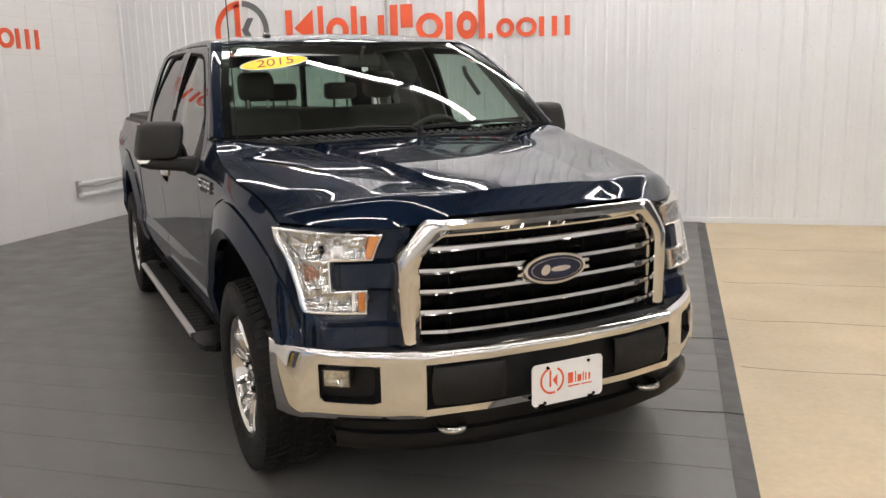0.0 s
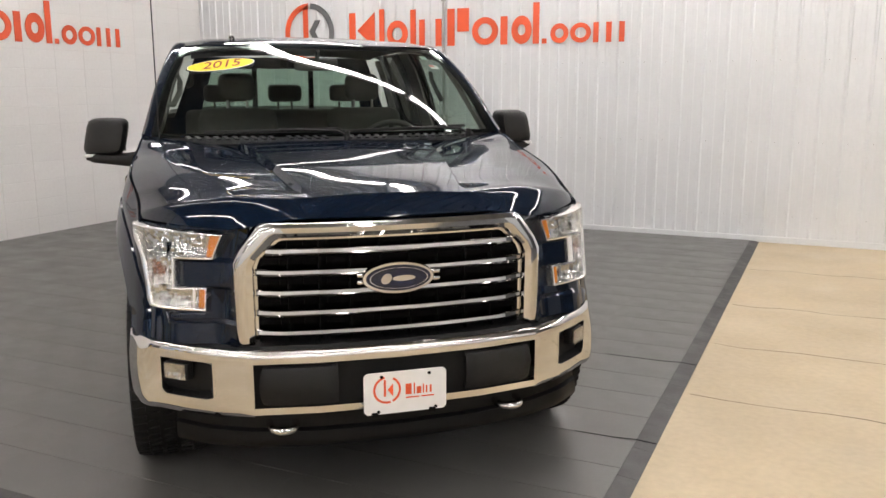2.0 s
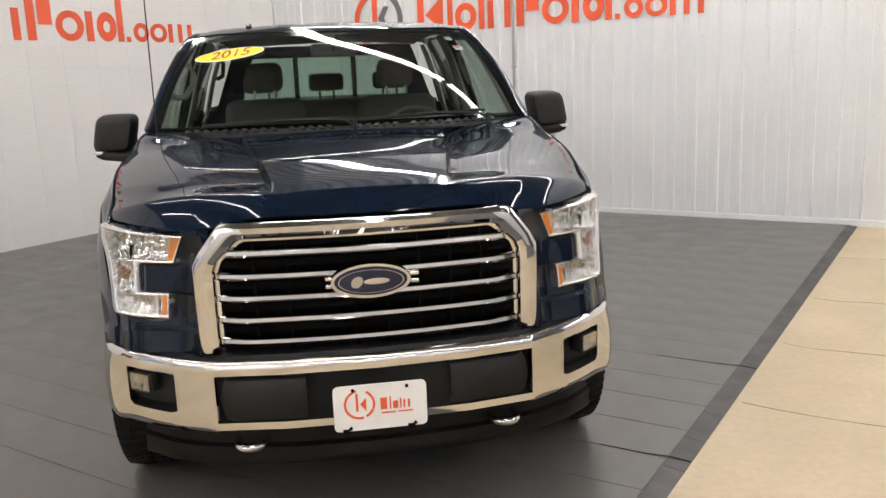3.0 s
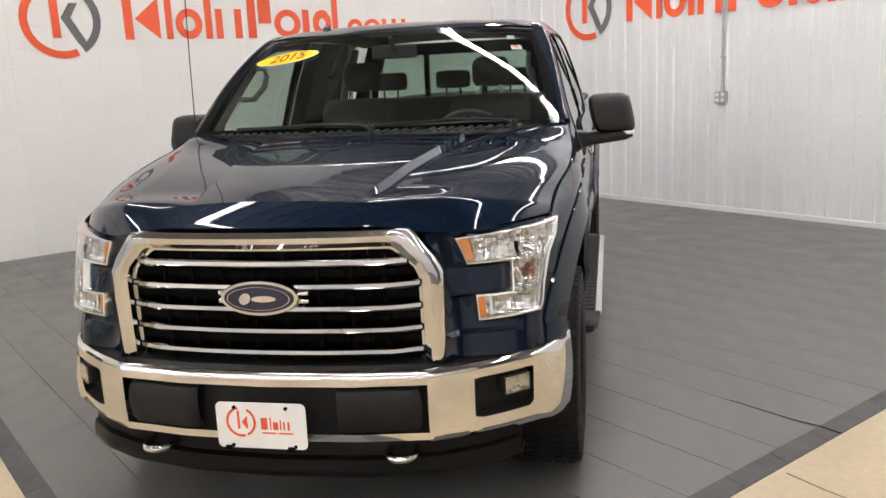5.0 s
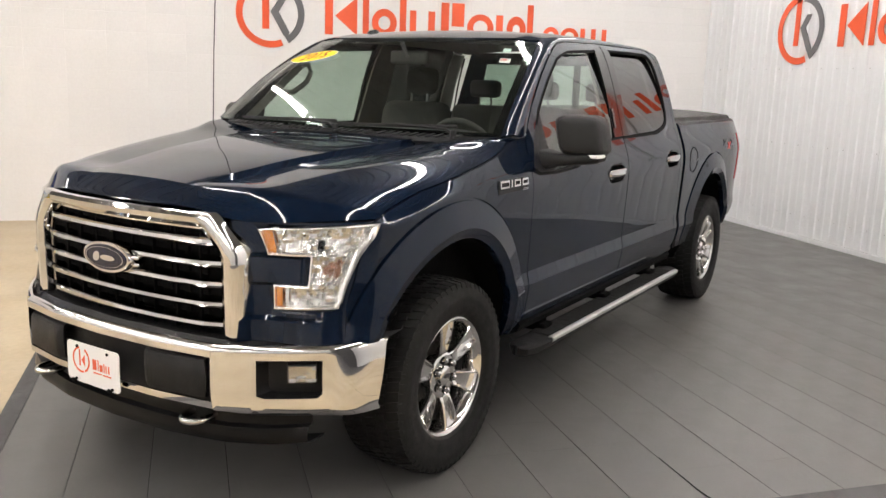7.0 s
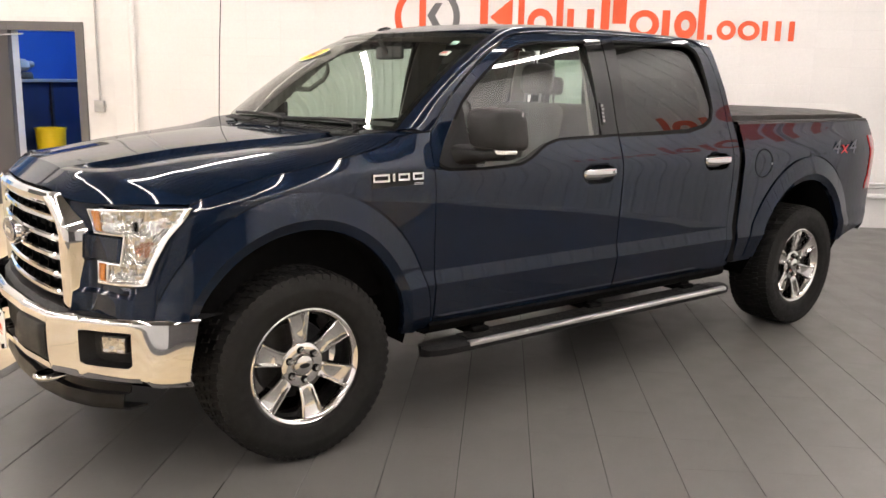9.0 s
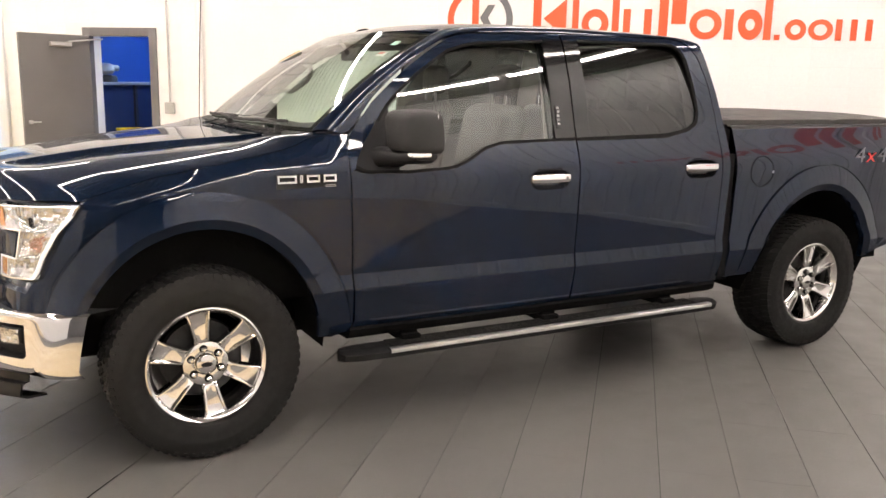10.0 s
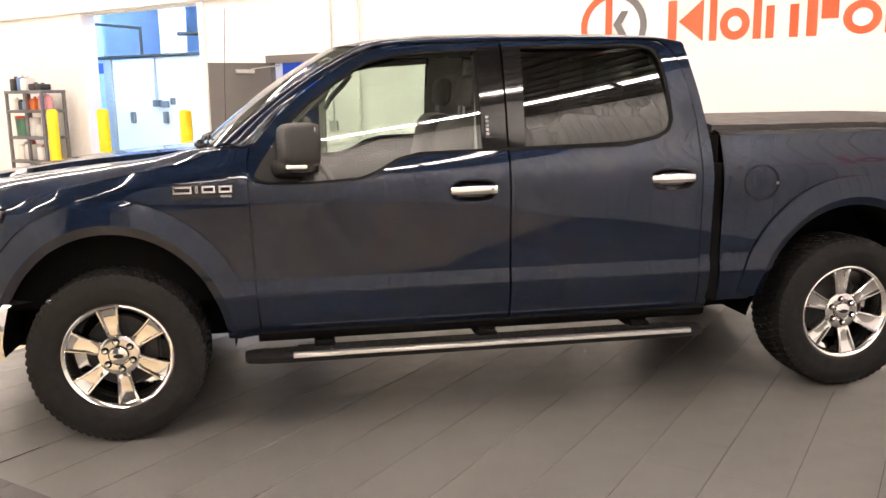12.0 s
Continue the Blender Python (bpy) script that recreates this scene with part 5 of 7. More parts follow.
# ---- wheels ----
def tyre_mesh():
    bm = bmesh.new()
    prof = [(0.242, -0.110), (0.250, -0.122), (0.258, -0.136), (0.290, -0.146), (0.340, -0.1465), (0.372, -0.143), (0.390, -0.136), (0.394, -0.122), (0.397, -0.09), (0.398, -0.05), (0.398, 0.05), (0.397, 0.09),
            (0.394, 0.122), (0.390, 0.136), (0.372, 0.143), (0.340, 0.1465), (0.326, 0.1485), (0.318, 0.1465), (0.290, 0.146), (0.268, 0.141), (0.258, 0.136), (0.251, 0.125), (0.246, 0.110)]
    lathe(bm, prof, 96, "x")
    return bm


def tread_mesh():
    """The lugs of the tread and shoulders."""
    bm = bmesh.new()
    n = 64
    for k in range(n):
        a = 2 * math.pi * k / n
        for x0, x1, tw, dl in ((0.088, 0.136, 0.024, 0.0), (0.040, 0.080, 0.021, 0.5), (-0.018, 0.022, 0.023, 0.15), (-0.080, -0.036, 0.021, 0.6), (-0.136, -0.088, 0.024, 0.2)):
            aa = a + dl * 2 * math.pi / n
            edge = abs(x0 + x1) / 2 > 0.1
            r1 = 0.4045 if not edge else 0.4035
            m = Matrix.Rotation(aa, 4, "X")
            pts = []
            for x, w in ((x0, tw), (x1, tw)):
                skew = (x - (x0 + x1) / 2) * 0.25
                rr = r1 - (0.009 if edge and abs(x) > 0.13 else 0.0)
                pts += [(x, skew - w / 2, 0.385), (x, skew + w / 2, 0.385), (x, skew + w / 2 - 0.002, rr), (x, skew - w / 2 + 0.002, rr)]
            vs = [bm.verts.new(m @ Vector(p)) for p in pts]
            for f in ((0, 1, 2, 3), (7, 6, 5, 4), (3, 2, 6, 7), (1, 0, 4, 5), (0, 3, 7, 4), (2, 1, 5, 6)):
                bm.faces.new([vs[q] for q in f])
            if edge:
                # shoulder lug running down the side wall
                sx = 0.1335 if x0 > 0 else -0.1335
                so = 0.1425 if x0 > 0 else -0.1425
                pts = [(sx, -0.008, 0.394), (sx, 0.008, 0.394), (so, 0.007, 0.372), (so, -0.007, 0.372), (sx * 1.03, -0.008, 0.395), (sx * 1.03, 0.008, 0.395), (so * 1.014, 0.006, 0.375), (so * 1.014, -0.006, 0.375)]
                vs = [bm.verts.new(m @ Vector(p)) for p in pts]
                for f in ((4, 5, 6, 7), (0, 1, 5, 4), (1, 2, 6, 5), (2, 3, 7, 6), (3, 0, 4, 7)):
                    bm.faces.new([vs[q] for q in f])
    return bm


def rim_mesh():
    """The outer barrel and lip of the rim."""
    bm = bmesh.new()
    lathe(bm, [(0.205, -0.11), (0.205, 0.02), (0.214, 0.060), (0.219, 0.088), (0.224, 0.100), (0.228, 0.112), (0.236, 0.122), (0.244, 0.127), (0.250, 0.125), (0.250, 0.10)], 72, "x")
    return bm


def spoke_mesh(angle):
    """One broad spoke, dished, with a sunk face."""
    bm = bmesh.new()
    rows = []
    for r, w, x in ((0.080, 0.030, 0.074), (0.092, 0.031, 0.090), (0.108, 0.031, 0.098), (0.14, 0.034, 0.107), (0.18, 0.040, 0.115), (0.212, 0.046, 0.119), (0.236, 0.052, 0.118)):
        sunk = 0.019 * smoothstep((r - 0.10) / 0.03) * smoothstep((0.235 - r) / 0.02)
        rows.append([(x - 0.045, -w - 0.004, r), (x - 0.005, -w - 0.002, r), (x, -w + 0.002, r), (x, -w + 0.008, r), (x - sunk, -w + 0.013, r), (x - sunk - 0.002, 0.0, r), (x - sunk, w - 0.013, r), (x, w - 0.008, r), (x, w - 0.002, r), (x - 0.005, w + 0.002, r), (x - 0.045, w + 0.004, r)])
    vs = grid(bm, rows, closed=True)
    bm.faces.new(vs[0]), bm.faces.new(vs[-1][::-1])
    bmesh.ops.rotate(bm, verts=bm.verts, cent=(0, 0, 0), matrix=Matrix.Rotation(angle, 3, "X"))
    return bm


def make_wheel(m):
    w = new("wheel")
    w.parent = truck
    w.matrix_local = m
    tagged(w, "chrome six-spoke wheel with an all-terrain tyre")
    tyre = part("tyre", tyre_mesh(), RUBBER, w, "black all-terrain tyre", 30)
    tagged(part("tread", tread_mesh(), RUBBER, tyre, "coarse black tread lugs", 30), kind="stuff")
    part("rim", rim_mesh(), WHEEL_CHROME, w, "chrome rim", 40)
    for k in range(6):
        part("spoke", spoke_mesh(k * math.pi / 3 + 0.14), WHEEL_CHROME, w, "", 30)
    bm = bmesh.new()
    lathe(bm, [(0.001, 0.078), (0.046, 0.078), (0.050, 0.086), (0.082, 0.090), (0.094, 0.084), (0.098, 0.04)], 48, "x")
    part("hub", bm, WHEEL_CHROME, w, "chrome hub", 40)
    bm = bmesh.new()
    lathe(bm, [(0.001, 0.104), (0.034, 0.103), (0.041, 0.099), (0.044, 0.076)], 32, "x")
    part("centre_cap", bm, WHEEL_CHROME, w, "silver centre cap", 40)
    bm = bmesh.new()
    poly_prism(bm, ring_arc(0, 0.024, 0, 2 * math.pi - 0.001, 24, 0, 0, 0.42), lambda u, v, q: Vector((0.1042 + q, u, v)), 0.0012)
    part("cap_mark", bm, GREY_PLASTIC, w, "small dark oval")
    for k in range(6):
        a = k * math.pi / 3 + 0.14
        c = Vector((0.0, 0.066 * math.sin(-a), 0.066 * math.cos(a)))
        bm = bmesh.new()
        cyl(bm, c + Vector((0.070, 0, 0)), c + Vector((0.0912, 0, 0)), 0.0170, 0.0170, 16)
        part("lug_seat", bm, UNDERBODY, w, "", 40)
        bm = bmesh.new()
        cyl(bm, c + Vector((0.08, 0, 0)), c + Vector((0.106, 0, 0)), 0.0135, 0.0130, 6)
        cyl(bm, c + Vector((0.106, 0, 0)), c + Vector((0.113, 0, 0)), 0.0130, 0.006, 6)
        part("lug_nut", bm, WHEEL_CHROME, w, "", 20)
    bm = bmesh.new()
    lathe(bm, [(0.001, 0.0), (0.165, 0.0), (0.17, -0.01), (0.17, -0.03), (0.001, -0.03)], 40, "x")
    box(bm, -0.05, 0.02, 0.09, 0.17, -0.08, 0.08, 0.01)
    part("brake_disc", bm, DARK_STEEL, w, "dark brake disc", 40)
    return w


for y, x in ((0.0, 0.838), (WHEELBASE, 0.850)):
    make_wheel(pose(x, y, MAT_Z + TYRE_R))
    make_wheel(pose(-x, y, MAT_Z + TYRE_R, 0, 0, 180))

# wheel wells
for cy in (0.0, WHEELBASE):
    bm = bmesh.new()
    rows = []
    for i in range(31):
        a = math.pi * i / 30
        y, z = cy + (ARCH_A + 0.025) * math.cos(a), AXLE_Z - 0.02 + (ARCH_B + 0.02) * math.sin(a)
        rows.append([(min(0.985 if 0.15 < a < 3.0 else 0.93, body_x(y, z) - 0.012), y, z), (0.75, y, z), (0.52, y, z)])
    vs = grid(bm, rows)
    bm.faces.new([r[-1] for r in vs])
    both("wheel_well", bm, UNDERBODY, truck, "black wheel arch liner", 40)

# ---- running boards ----
for s in (1, -1):
    bm = bmesh.new()
    rows = []
    for y, wi, wo, dz in ((0.575, 0.95, 0.985, 0.0), (0.590, 0.92, 1.02, 0.0), (0.66, 0.90, 1.040, 0.0), (0.80, 0.90, 1.045, 0.0), (2.70, 0.90, 1.045, 0.0), (2.82, 0.90, 1.037, 0.0), (2.86, 0.92, 1.01, 0.0)):
        z0, z1 = 0.326, 0.376
        rows.append([(s * wi, y, z1 - 0.005), (s * (wi + 0.02), y, z1), (s * (wo - 0.03), y, z1), (s * wo, y, z1 - 0.012), (s * (wo - 0.006), y, z0 + 0.008), (s * (wo - 0.03), y, z0), (s * (wi + 0.02), y, z0)])
    vs = grid(bm, rows, closed=True)
    bm.faces.new(vs[0]), bm.faces.new(vs[-1][::-1])
    board = part("running_board", bm, BLACK_PLASTIC, truck, "black running board with a bright edge", 35)
    bm = bmesh.new()
    rows = []
    for y in (0.80, 1.4, 2.0, 2.78):
        rows.append([(s * 1.022, y, 0.3795), (s * 1.042, y, 0.379), (s * 1.050, y, 0.373), (s * 1.051, y, 0.360), (s * 1.046, y, 0.356)])
    grid(bm, rows)
    thicken(bm, -0.004)
    part("bright_edge", bm, BOARD_METAL, board, "brushed aluminium edge", 40)
    bm = bmesh.new()
    for k in range(7):
        x = 0.915 + 0.0155 * k
        box(bm, s * x - 0.0035, s * x + 0.0035, 0.82, 2.70, 0.375, 0.3805)
    for k in range(26):
        y = 0.83 + 0.075 * k
        box(bm, min(s * 0.91, s * 1.015), max(s * 0.91, s * 1.015), y - 0.003, y + 0.003, 0.375, 0.3795)
    part("tread", bm, RUBBER, board, "ribbed black rubber tread")
    for y in (0.95, 1.75, 2.55):
        bm = bmesh.new()
        box(bm, min(s * 0.70, s * 0.95), max(s * 0.70, s * 0.95), y - 0.05, y + 0.05, 0.363, 0.40, 0.006)
        box(bm, min(s * 0.86, s * 0.92), max(s * 0.86, s * 0.92), y - 0.045, y + 0.045, 0.38, 0.44, 0.006)
        part("bracket", bm, UNDERBODY, board)
    for y in (0.82, 2.66):
        bm = bmesh.new()
        box(bm, min(s * 0.925, s * 0.935), max(s * 0.925, s * 0.935), y - 0.03, y + 0.03, 0.430, 0.440, 0.002)
        part("clip", bm, CHROME, board)

# ---- bed ----
RAIL = [(2.962, 1.335), (3.683, 1.338), (4.30, 1.340), (4.60, 1.334)]
poly = [(2.962, 0.30), (2.962, 0.48), (2.962, 1.335)] + RAIL[1:] + [(4.625, 1.20), (4.62, 0.80), (4.605, 0.62), (4.52, 0.585), (4.22, 0.53), (4.20, 0.40), (4.20, 0.20)]
bm = arch_panel(poly, WHEELBASE, 0.20, math.pi - 0.17, 96)
thicken(bm, -0.006)
bed_sides = both("bed_side", bm, PAINT, truck, "blue bed side with a wheel arch flare", 22)
bm = bmesh.new()
strip(bm, [(2.962, 0.486), (3.135, 0.492)], [(2.962, 0.62), (3.185, 0.62)], 6, 4, -0.004)
thicken(bm, -0.006)
both("bed_skirt", bm, PAINT, truck, "", 35)
bm = bmesh.new()
strip(bm, [(4.19, 0.53), (4.60, 0.60)], [(4.19, 0.62), (4.60, 0.66)], 8, 3, -0.004)
thicken(bm, -0.006)
both("bed_skirt", bm, PAINT, truck, "", 35)
bm = bmesh.new()
for s in (1, -1):
    rows = []
    for y in np.linspace(2.962, 4.60, 20):
        x = body_x(y, 1.335)
        rows.append([(s * (x - 0.002), y, 1.334), (s * (x - 0.015), y, 1.352), (s * (x - 0.05), y, 1.358), (s * (x - 0.11), y, 1.352)])
    grid(bm, rows)
box(bm, -0.86, 0.86, 4.56, 4.605, 1.30, 1.352, 0.01)
part("bed_rail_cap", bm, BLACK_PLASTIC, truck, "black plastic caps on the bed rails", 40)
bm = bmesh.new()
rows = []
for y in np.linspace(2.95, 4.58, 40):
    sag = 0.0
    f = ((y - 2.95) % 0.64) / 0.64
    seam = -0.008 * math.exp(-((f - 0.5) / 0.03) ** 2)
    end = -0.02 * smoothstep((y - 4.52) / 0.06)
    rows.append([(x, y, 1.385 + 0.028 * (1 - (x / 0.85) ** 4) + seam + end) for x in np.linspace(-0.85, 0.85, 25)])
grid(bm, rows)
thicken(bm, 0.04)
part("tonneau_cover", bm, TONNEAU, truck, "black vinyl folding bed cover", 40)
bm = bmesh.new()
box(bm, -0.86, 0.86, 2.96, 2.985, 0.52, 1.36)
box(bm, -0.80, 0.80, 2.97, 4.56, 0.62, 0.66)
part("bed_box", bm, UNDERBODY, truck, "dark inside of the bed")
bm = bmesh.new()
box(bm, -0.80, 0.80, 4.585, 4.628, 0.72, 1.335, 0.02, 2)
part("tailgate", bm, PAINT, truck, "blue tailgate", 40)
bm = bmesh.new()
rows = []
for z in np.linspace(0.86, 1.24, 9):
    w = 0.075 if 0.95 < z < 1.16 else 0.10
    rows.append([(body_x(4.615 - w, z) + 0.006, 4.615 - w, z), (body_x(4.59, z) + 0.010, 4.59, z), (body_x(4.615, z) - 0.005, 4.628, z), (0.82, 4.638, z), (0.80, 4.61, z)])
grid(bm, rows)
thicken(bm, -0.006)
both("tail_lamp", bm, RED_LENS, truck, "red tail lamp", 40)
bm = bmesh.new()
rows = []
for x in np.linspace(-0.90, 0.90, 31):
    y = 4.80 - 0.16 * (abs(x) / 0.97) ** 4
    rows.append([(x, y - 0.14, 0.735), (x, y - 0.02, 0.74), (x, y, 0.715), (x, y - 0.01, 0.58), (x, y - 0.06, 0.54)])
grid(bm, rows)
thicken(bm, -0.008)
rear_bumper = part("rear_bumper", bm, CHROME, truck, "chrome rear step bumper", 40)
bm = bmesh.new()
rows = []
for x in np.linspace(-0.90, 0.90, 31):
    y = 4.80 - 0.16 * (abs(x) / 0.97) ** 4
    rows.append([(x, y - 0.12, 0.738), (x, y - 0.02, 0.752), (x, y + 0.004, 0.742), (x, y + 0.004, 0.72), (x, y - 0.10, 0.72)])
grid(bm, rows)
part("step_pad", bm, BLACK_PLASTIC, rear_bumper, "black plastic step pad", 40)
# fuel door
bm = bmesh.new()
cy, cz, ry, rz = 3.165, 1.098, 0.094, 0.088
rows = []
for i in range(49):
    a = 2 * math.pi * i / 48
    rows.append([(body_x(cy + ry * k * math.cos(a), cz + rz * k * math.sin(a)) + 0.002, cy + ry * k * math.cos(a), cz + rz * k * math.sin(a)) for k in (0.950, 1.0)])
grid(bm, rows)
thicken(bm, -0.004)
fuel = part("fuel_door", bm, RUBBER_SEAL, truck, "round fuel door with a dark joint")
bm = bmesh.new()
cyl(bm, (0.94, cy + 0.088, cz - 0.005), (body_x(cy + 0.088, cz - 0.005) + 0.004, cy + 0.088, cz - 0.005), 0.008, n=14)
part("latch", bm, STEEL, fuel)
# black boxes put in for the deep shade of the open cab gap
bm = bmesh.new()
box(bm, -0.962, 0.962, 2.90, 2.958, 0.50, 1.20)
box(bm, -0.91, 0.91, 2.90, 2.958, 1.20, 1.335)
part("gap_filler", bm, UNDERBODY, truck, "black filler standing in for the shade between cab and bed")

# chassis


def under_box(name, *size):
    bm = bmesh.new()
    box(bm, *size)
    return part(name, bm, UNDERBODY, chassis)


def under_bar(name, a, b, r, n=14):
    bm = bmesh.new()
    cyl(bm, a, b, r, n=n)
    return part(name, bm, UNDERBODY, chassis, "", 40)


bm = bmesh.new()
box(bm, -0.80, 0.80, 0.66, 2.88, 0.415, 0.52)
chassis = part("chassis", bm, UNDERBODY, truck, "black frame, axles and exhaust")
under_box("engine_block", -0.80, 0.80, -0.62, 0.62, 0.60, 1.02)
for x in (-0.45, 0.45):
    under_box("frame_rail", x - 0.05, x + 0.05, -0.70, 4.60, 0.345, 0.58, 0.01)
for y in (-0.5, 0.3, 1.2, 2.2, 3.2, 4.4):
    under_box("crossmember", -0.42, 0.42, y - 0.05, y + 0.05, 0.44, 0.54)
under_box("drive_tunnel", -0.38, 0.38, 0.2, 3.0, 0.33, 0.42, 0.02)
under_box("bed_floor", -0.78, 0.78, 2.95, 3.25, 0.42, 0.62)
under_box("bed_floor", -0.78, 0.78, 4.2, 4.58, 0.45, 0.62)
under_bar("axle", (-0.8, 0, MAT_Z + TYRE_R), (0.8, 0, MAT_Z + TYRE_R), 0.045)
under_bar("axle", (-0.8, WHEELBASE, MAT_Z + TYRE_R), (0.8, WHEELBASE, MAT_Z + TYRE_R), 0.05)
under_bar("exhaust_pipe", (0.30, 1.8, 0.40), (0.30, 4.55, 0.42), 0.035, 12)
under_bar("muffler", (0.35, 2.9, 0.47), (0.35, 3.5, 0.47), 0.10, 16)

# ---- small truck parts ----
# louvres in the cowl
for k in range(34):
    u = -0.80 + 1.6 * k / 33
    if abs(u) < 0.05 or 0.30 < abs(u) < 0.36:
        continue
    p = screen_point(u, 0.0)
    bm = bmesh.new()
    box(bm, -0.011, 0.011, -0.026, 0.026, -0.002, 0.006, 0.002, m=Matrix.Translation((p.x, p.y - 0.022, p.z - 0.010)) @ pose(0, 0, 0, 12, 0, 18 if u < 0 else -18))
    part("louvre", bm, BLACK_PLASTIC, bpy.data.objects["cowl"])
for u0, u1, v0, v1 in ((-0.72, 0.02, 0.012, 0.040), (-0.02, 0.78, 0.012, 0.045)):
    bm = bmesh.new()
    pts = [screen_point(u0 + (u1 - u0) * t, v0 + (v1 - v0) * t, 0.012) for t in np.linspace(0, 1, 12)]
    tube(bm, pts, 0.006, 6, 1.5)
    a = screen_point(u1 if u1 < 0.1 else u0 + 0.05, 0.0) + Vector((0.05, -0.03, 0.005))
    w = part("wiper", bm, BLACK_PLASTIC, truck, "black wiper blade and arm", 50)
    bm = bmesh.new()
    e = screen_point(u1, -0.02, 0.01) if u1 > 0.1 else screen_point(0.05, -0.02, 0.01)
    tube(bm, [e, e.lerp(pts[6], 0.15) + Vector((0, 0, 0.02)), pts[6] + Vector((0, 0, 0.006))], 0.010, 6, 0.7)
    part("arm", bm, BLACK_PLASTIC, w, "", 50)
    bm = bmesh.new()
    cyl(bm, e + Vector((0, -0.01, -0.02)), e + Vector((0, -0.01, 0.022)), 0.018, 0.012, 12)
    part("pivot", bm, BLACK_PLASTIC, w, "", 50)

# aerial on the passenger fender
bm = bmesh.new()
cyl(bm, (-0.835, 0.40, 1.285), (-0.835, 0.40, 1.315), 0.016, 0.009, 12)
tube(bm, [(-0.835, 0.40, 1.31), (-0.835, 0.415, 1.70), (-0.835, 0.440, 2.13)], 0.0028, 6)
part("aerial", bm, BLACK_PLASTIC, truck, "thin black whip aerial", 60)
bm = bmesh.new()
rows = []
for t, h, w in ((0, 0.0, 0.010), (0.25, 0.016, 0.018), (0.6, 0.024, 0.020), (0.9, 0.020, 0.016), (1.0, 0.0, 0.010)):
    rows.append([(-0.44 - w, 1.24 + 0.10 * t, 1.842), (-0.44 - w * 0.7, 1.24 + 0.10 * t, 1.842 + h), (-0.44 + w * 0.7, 1.24 + 0.10 * t, 1.842 + h), (-0.44 + w, 1.24 + 0.10 * t, 1.842)])
grid(bm, rows)
part("roof_fin", bm, GLOSS_BLACK, truck, "small black roof antenna", 60)

# model badges on the fenders: plain chrome blocks
for s in (1, -1):
    def side_place(y, z, w, s=s):
        return Vector((s * (body_x(y, z) + w), y, z))
    back_bm = bmesh.new()
    y0, y1 = (0.298, 0.568)
    flip = (lambda y: y) if s > 0 else (lambda y: y0 + y1 - y)
    poly_prism(back_bm, [(flip(y), z) for y, z in ((0.298, 1.112), (0.562, 1.118), (0.566, 1.172), (0.300, 1.172))], lambda y, z, w: side_place(y, z, w), 0.003)
    bars = [(0.302, 0.384, 1.136, 1.170), (0.399, 0.411, 1.138, 1.170), (0.428, 0.486, 1.138, 1.170), (0.502, 0.560, 1.138, 1.170), (0.510, 0.556, 1.118, 1.127)]
    b = part("model_badge", back_bm, BLACK_PLASTIC, truck, "chrome and black model badge, plain blocks")
    for ya, yb, za, zb in bars:
        bm = bmesh.new()
        w = min(0.0085, 0.30 * (zb - za), 0.42 * (yb - ya))
        loop = [(ya, za), (yb, za), (yb, zb), (ya, zb), (ya, za + 0.0004), (ya + w, za + w + 0.0004), (ya + w, zb - w), (yb - w, zb - w), (yb - w, za + w), (ya + w, za + w)]
        poly_prism(bm, [(flip(y), z) for y, z in loop], lambda y, z, w: side_place(y, z, 0.004 + w), 0.006)
        part("badge_block", bm, CHROME, b)


def lettering(text, size, depth, m, mat, parent, label="", shear=0.0):
    cu = bpy.data.curves.new("lettering", "FONT")
    cu.body, cu.size, cu.extrude, cu.align_x, cu.align_y, cu.shear = text, size, depth, "CENTER", "CENTER", shear
    tmp = bpy.data.objects.new("lettering", cu)
    me = bpy.data.meshes.new_from_object(tmp)
    bpy.data.objects.remove(tmp)
    me.materials.clear()
    me.materials.append(mat)
    ob = new("lettering", me)
    ob.parent = parent
    ob.matrix_local = m
    return tagged(ob, label) if label else ob


def on_side(y, z, off, s=1):
    return Matrix.Translation((s * (body_x(y, z) + off), y, z)) @ Matrix(((0, 0, s, 0), (s, 0, 0, 0), (0, 1, 0, 0), (0, 0, 0, 1)))


DECAL_GREY = material("grey_decal", (0.10, 0.105, 0.115), rough=0.4, vary=0.05)
for s in (1, -1):
    side = bed_sides[0 if s > 0 else 1]
    for text, shift, size, mt, lab in (("4", -0.108, 0.175, DECAL_GREY, "grey decal figure"), ("x", 0.0, 0.165, STICKER_RED, "red decal letter"), ("4", 0.108, 0.175, DECAL_GREY, "grey decal figure")):
        lettering(text, size, 0.001, on_side(4.13 + s * shift, 1.165, 0.004, s) @ Matrix.Diagonal((1.15, 0.80, 1.0, 1.0)), mt, side, lab, 0.12)

# year sticker and small labels on the windscreen


def screen_place(u, v, off):
    p = screen_point(u, v, off)
    du = (screen_point(u + 0.02, v, off) - screen_point(u - 0.02, v, off)).normalized()
    dv = (screen_point(u, v + 0.02, off) - screen_point(u, v - 0.02, off)).normalized()
    n = du.cross(dv).normalized()
    dv = n.cross(du)
    return Matrix.Translation(p) @ Matrix((du, dv, n)).transposed().to_4x4()


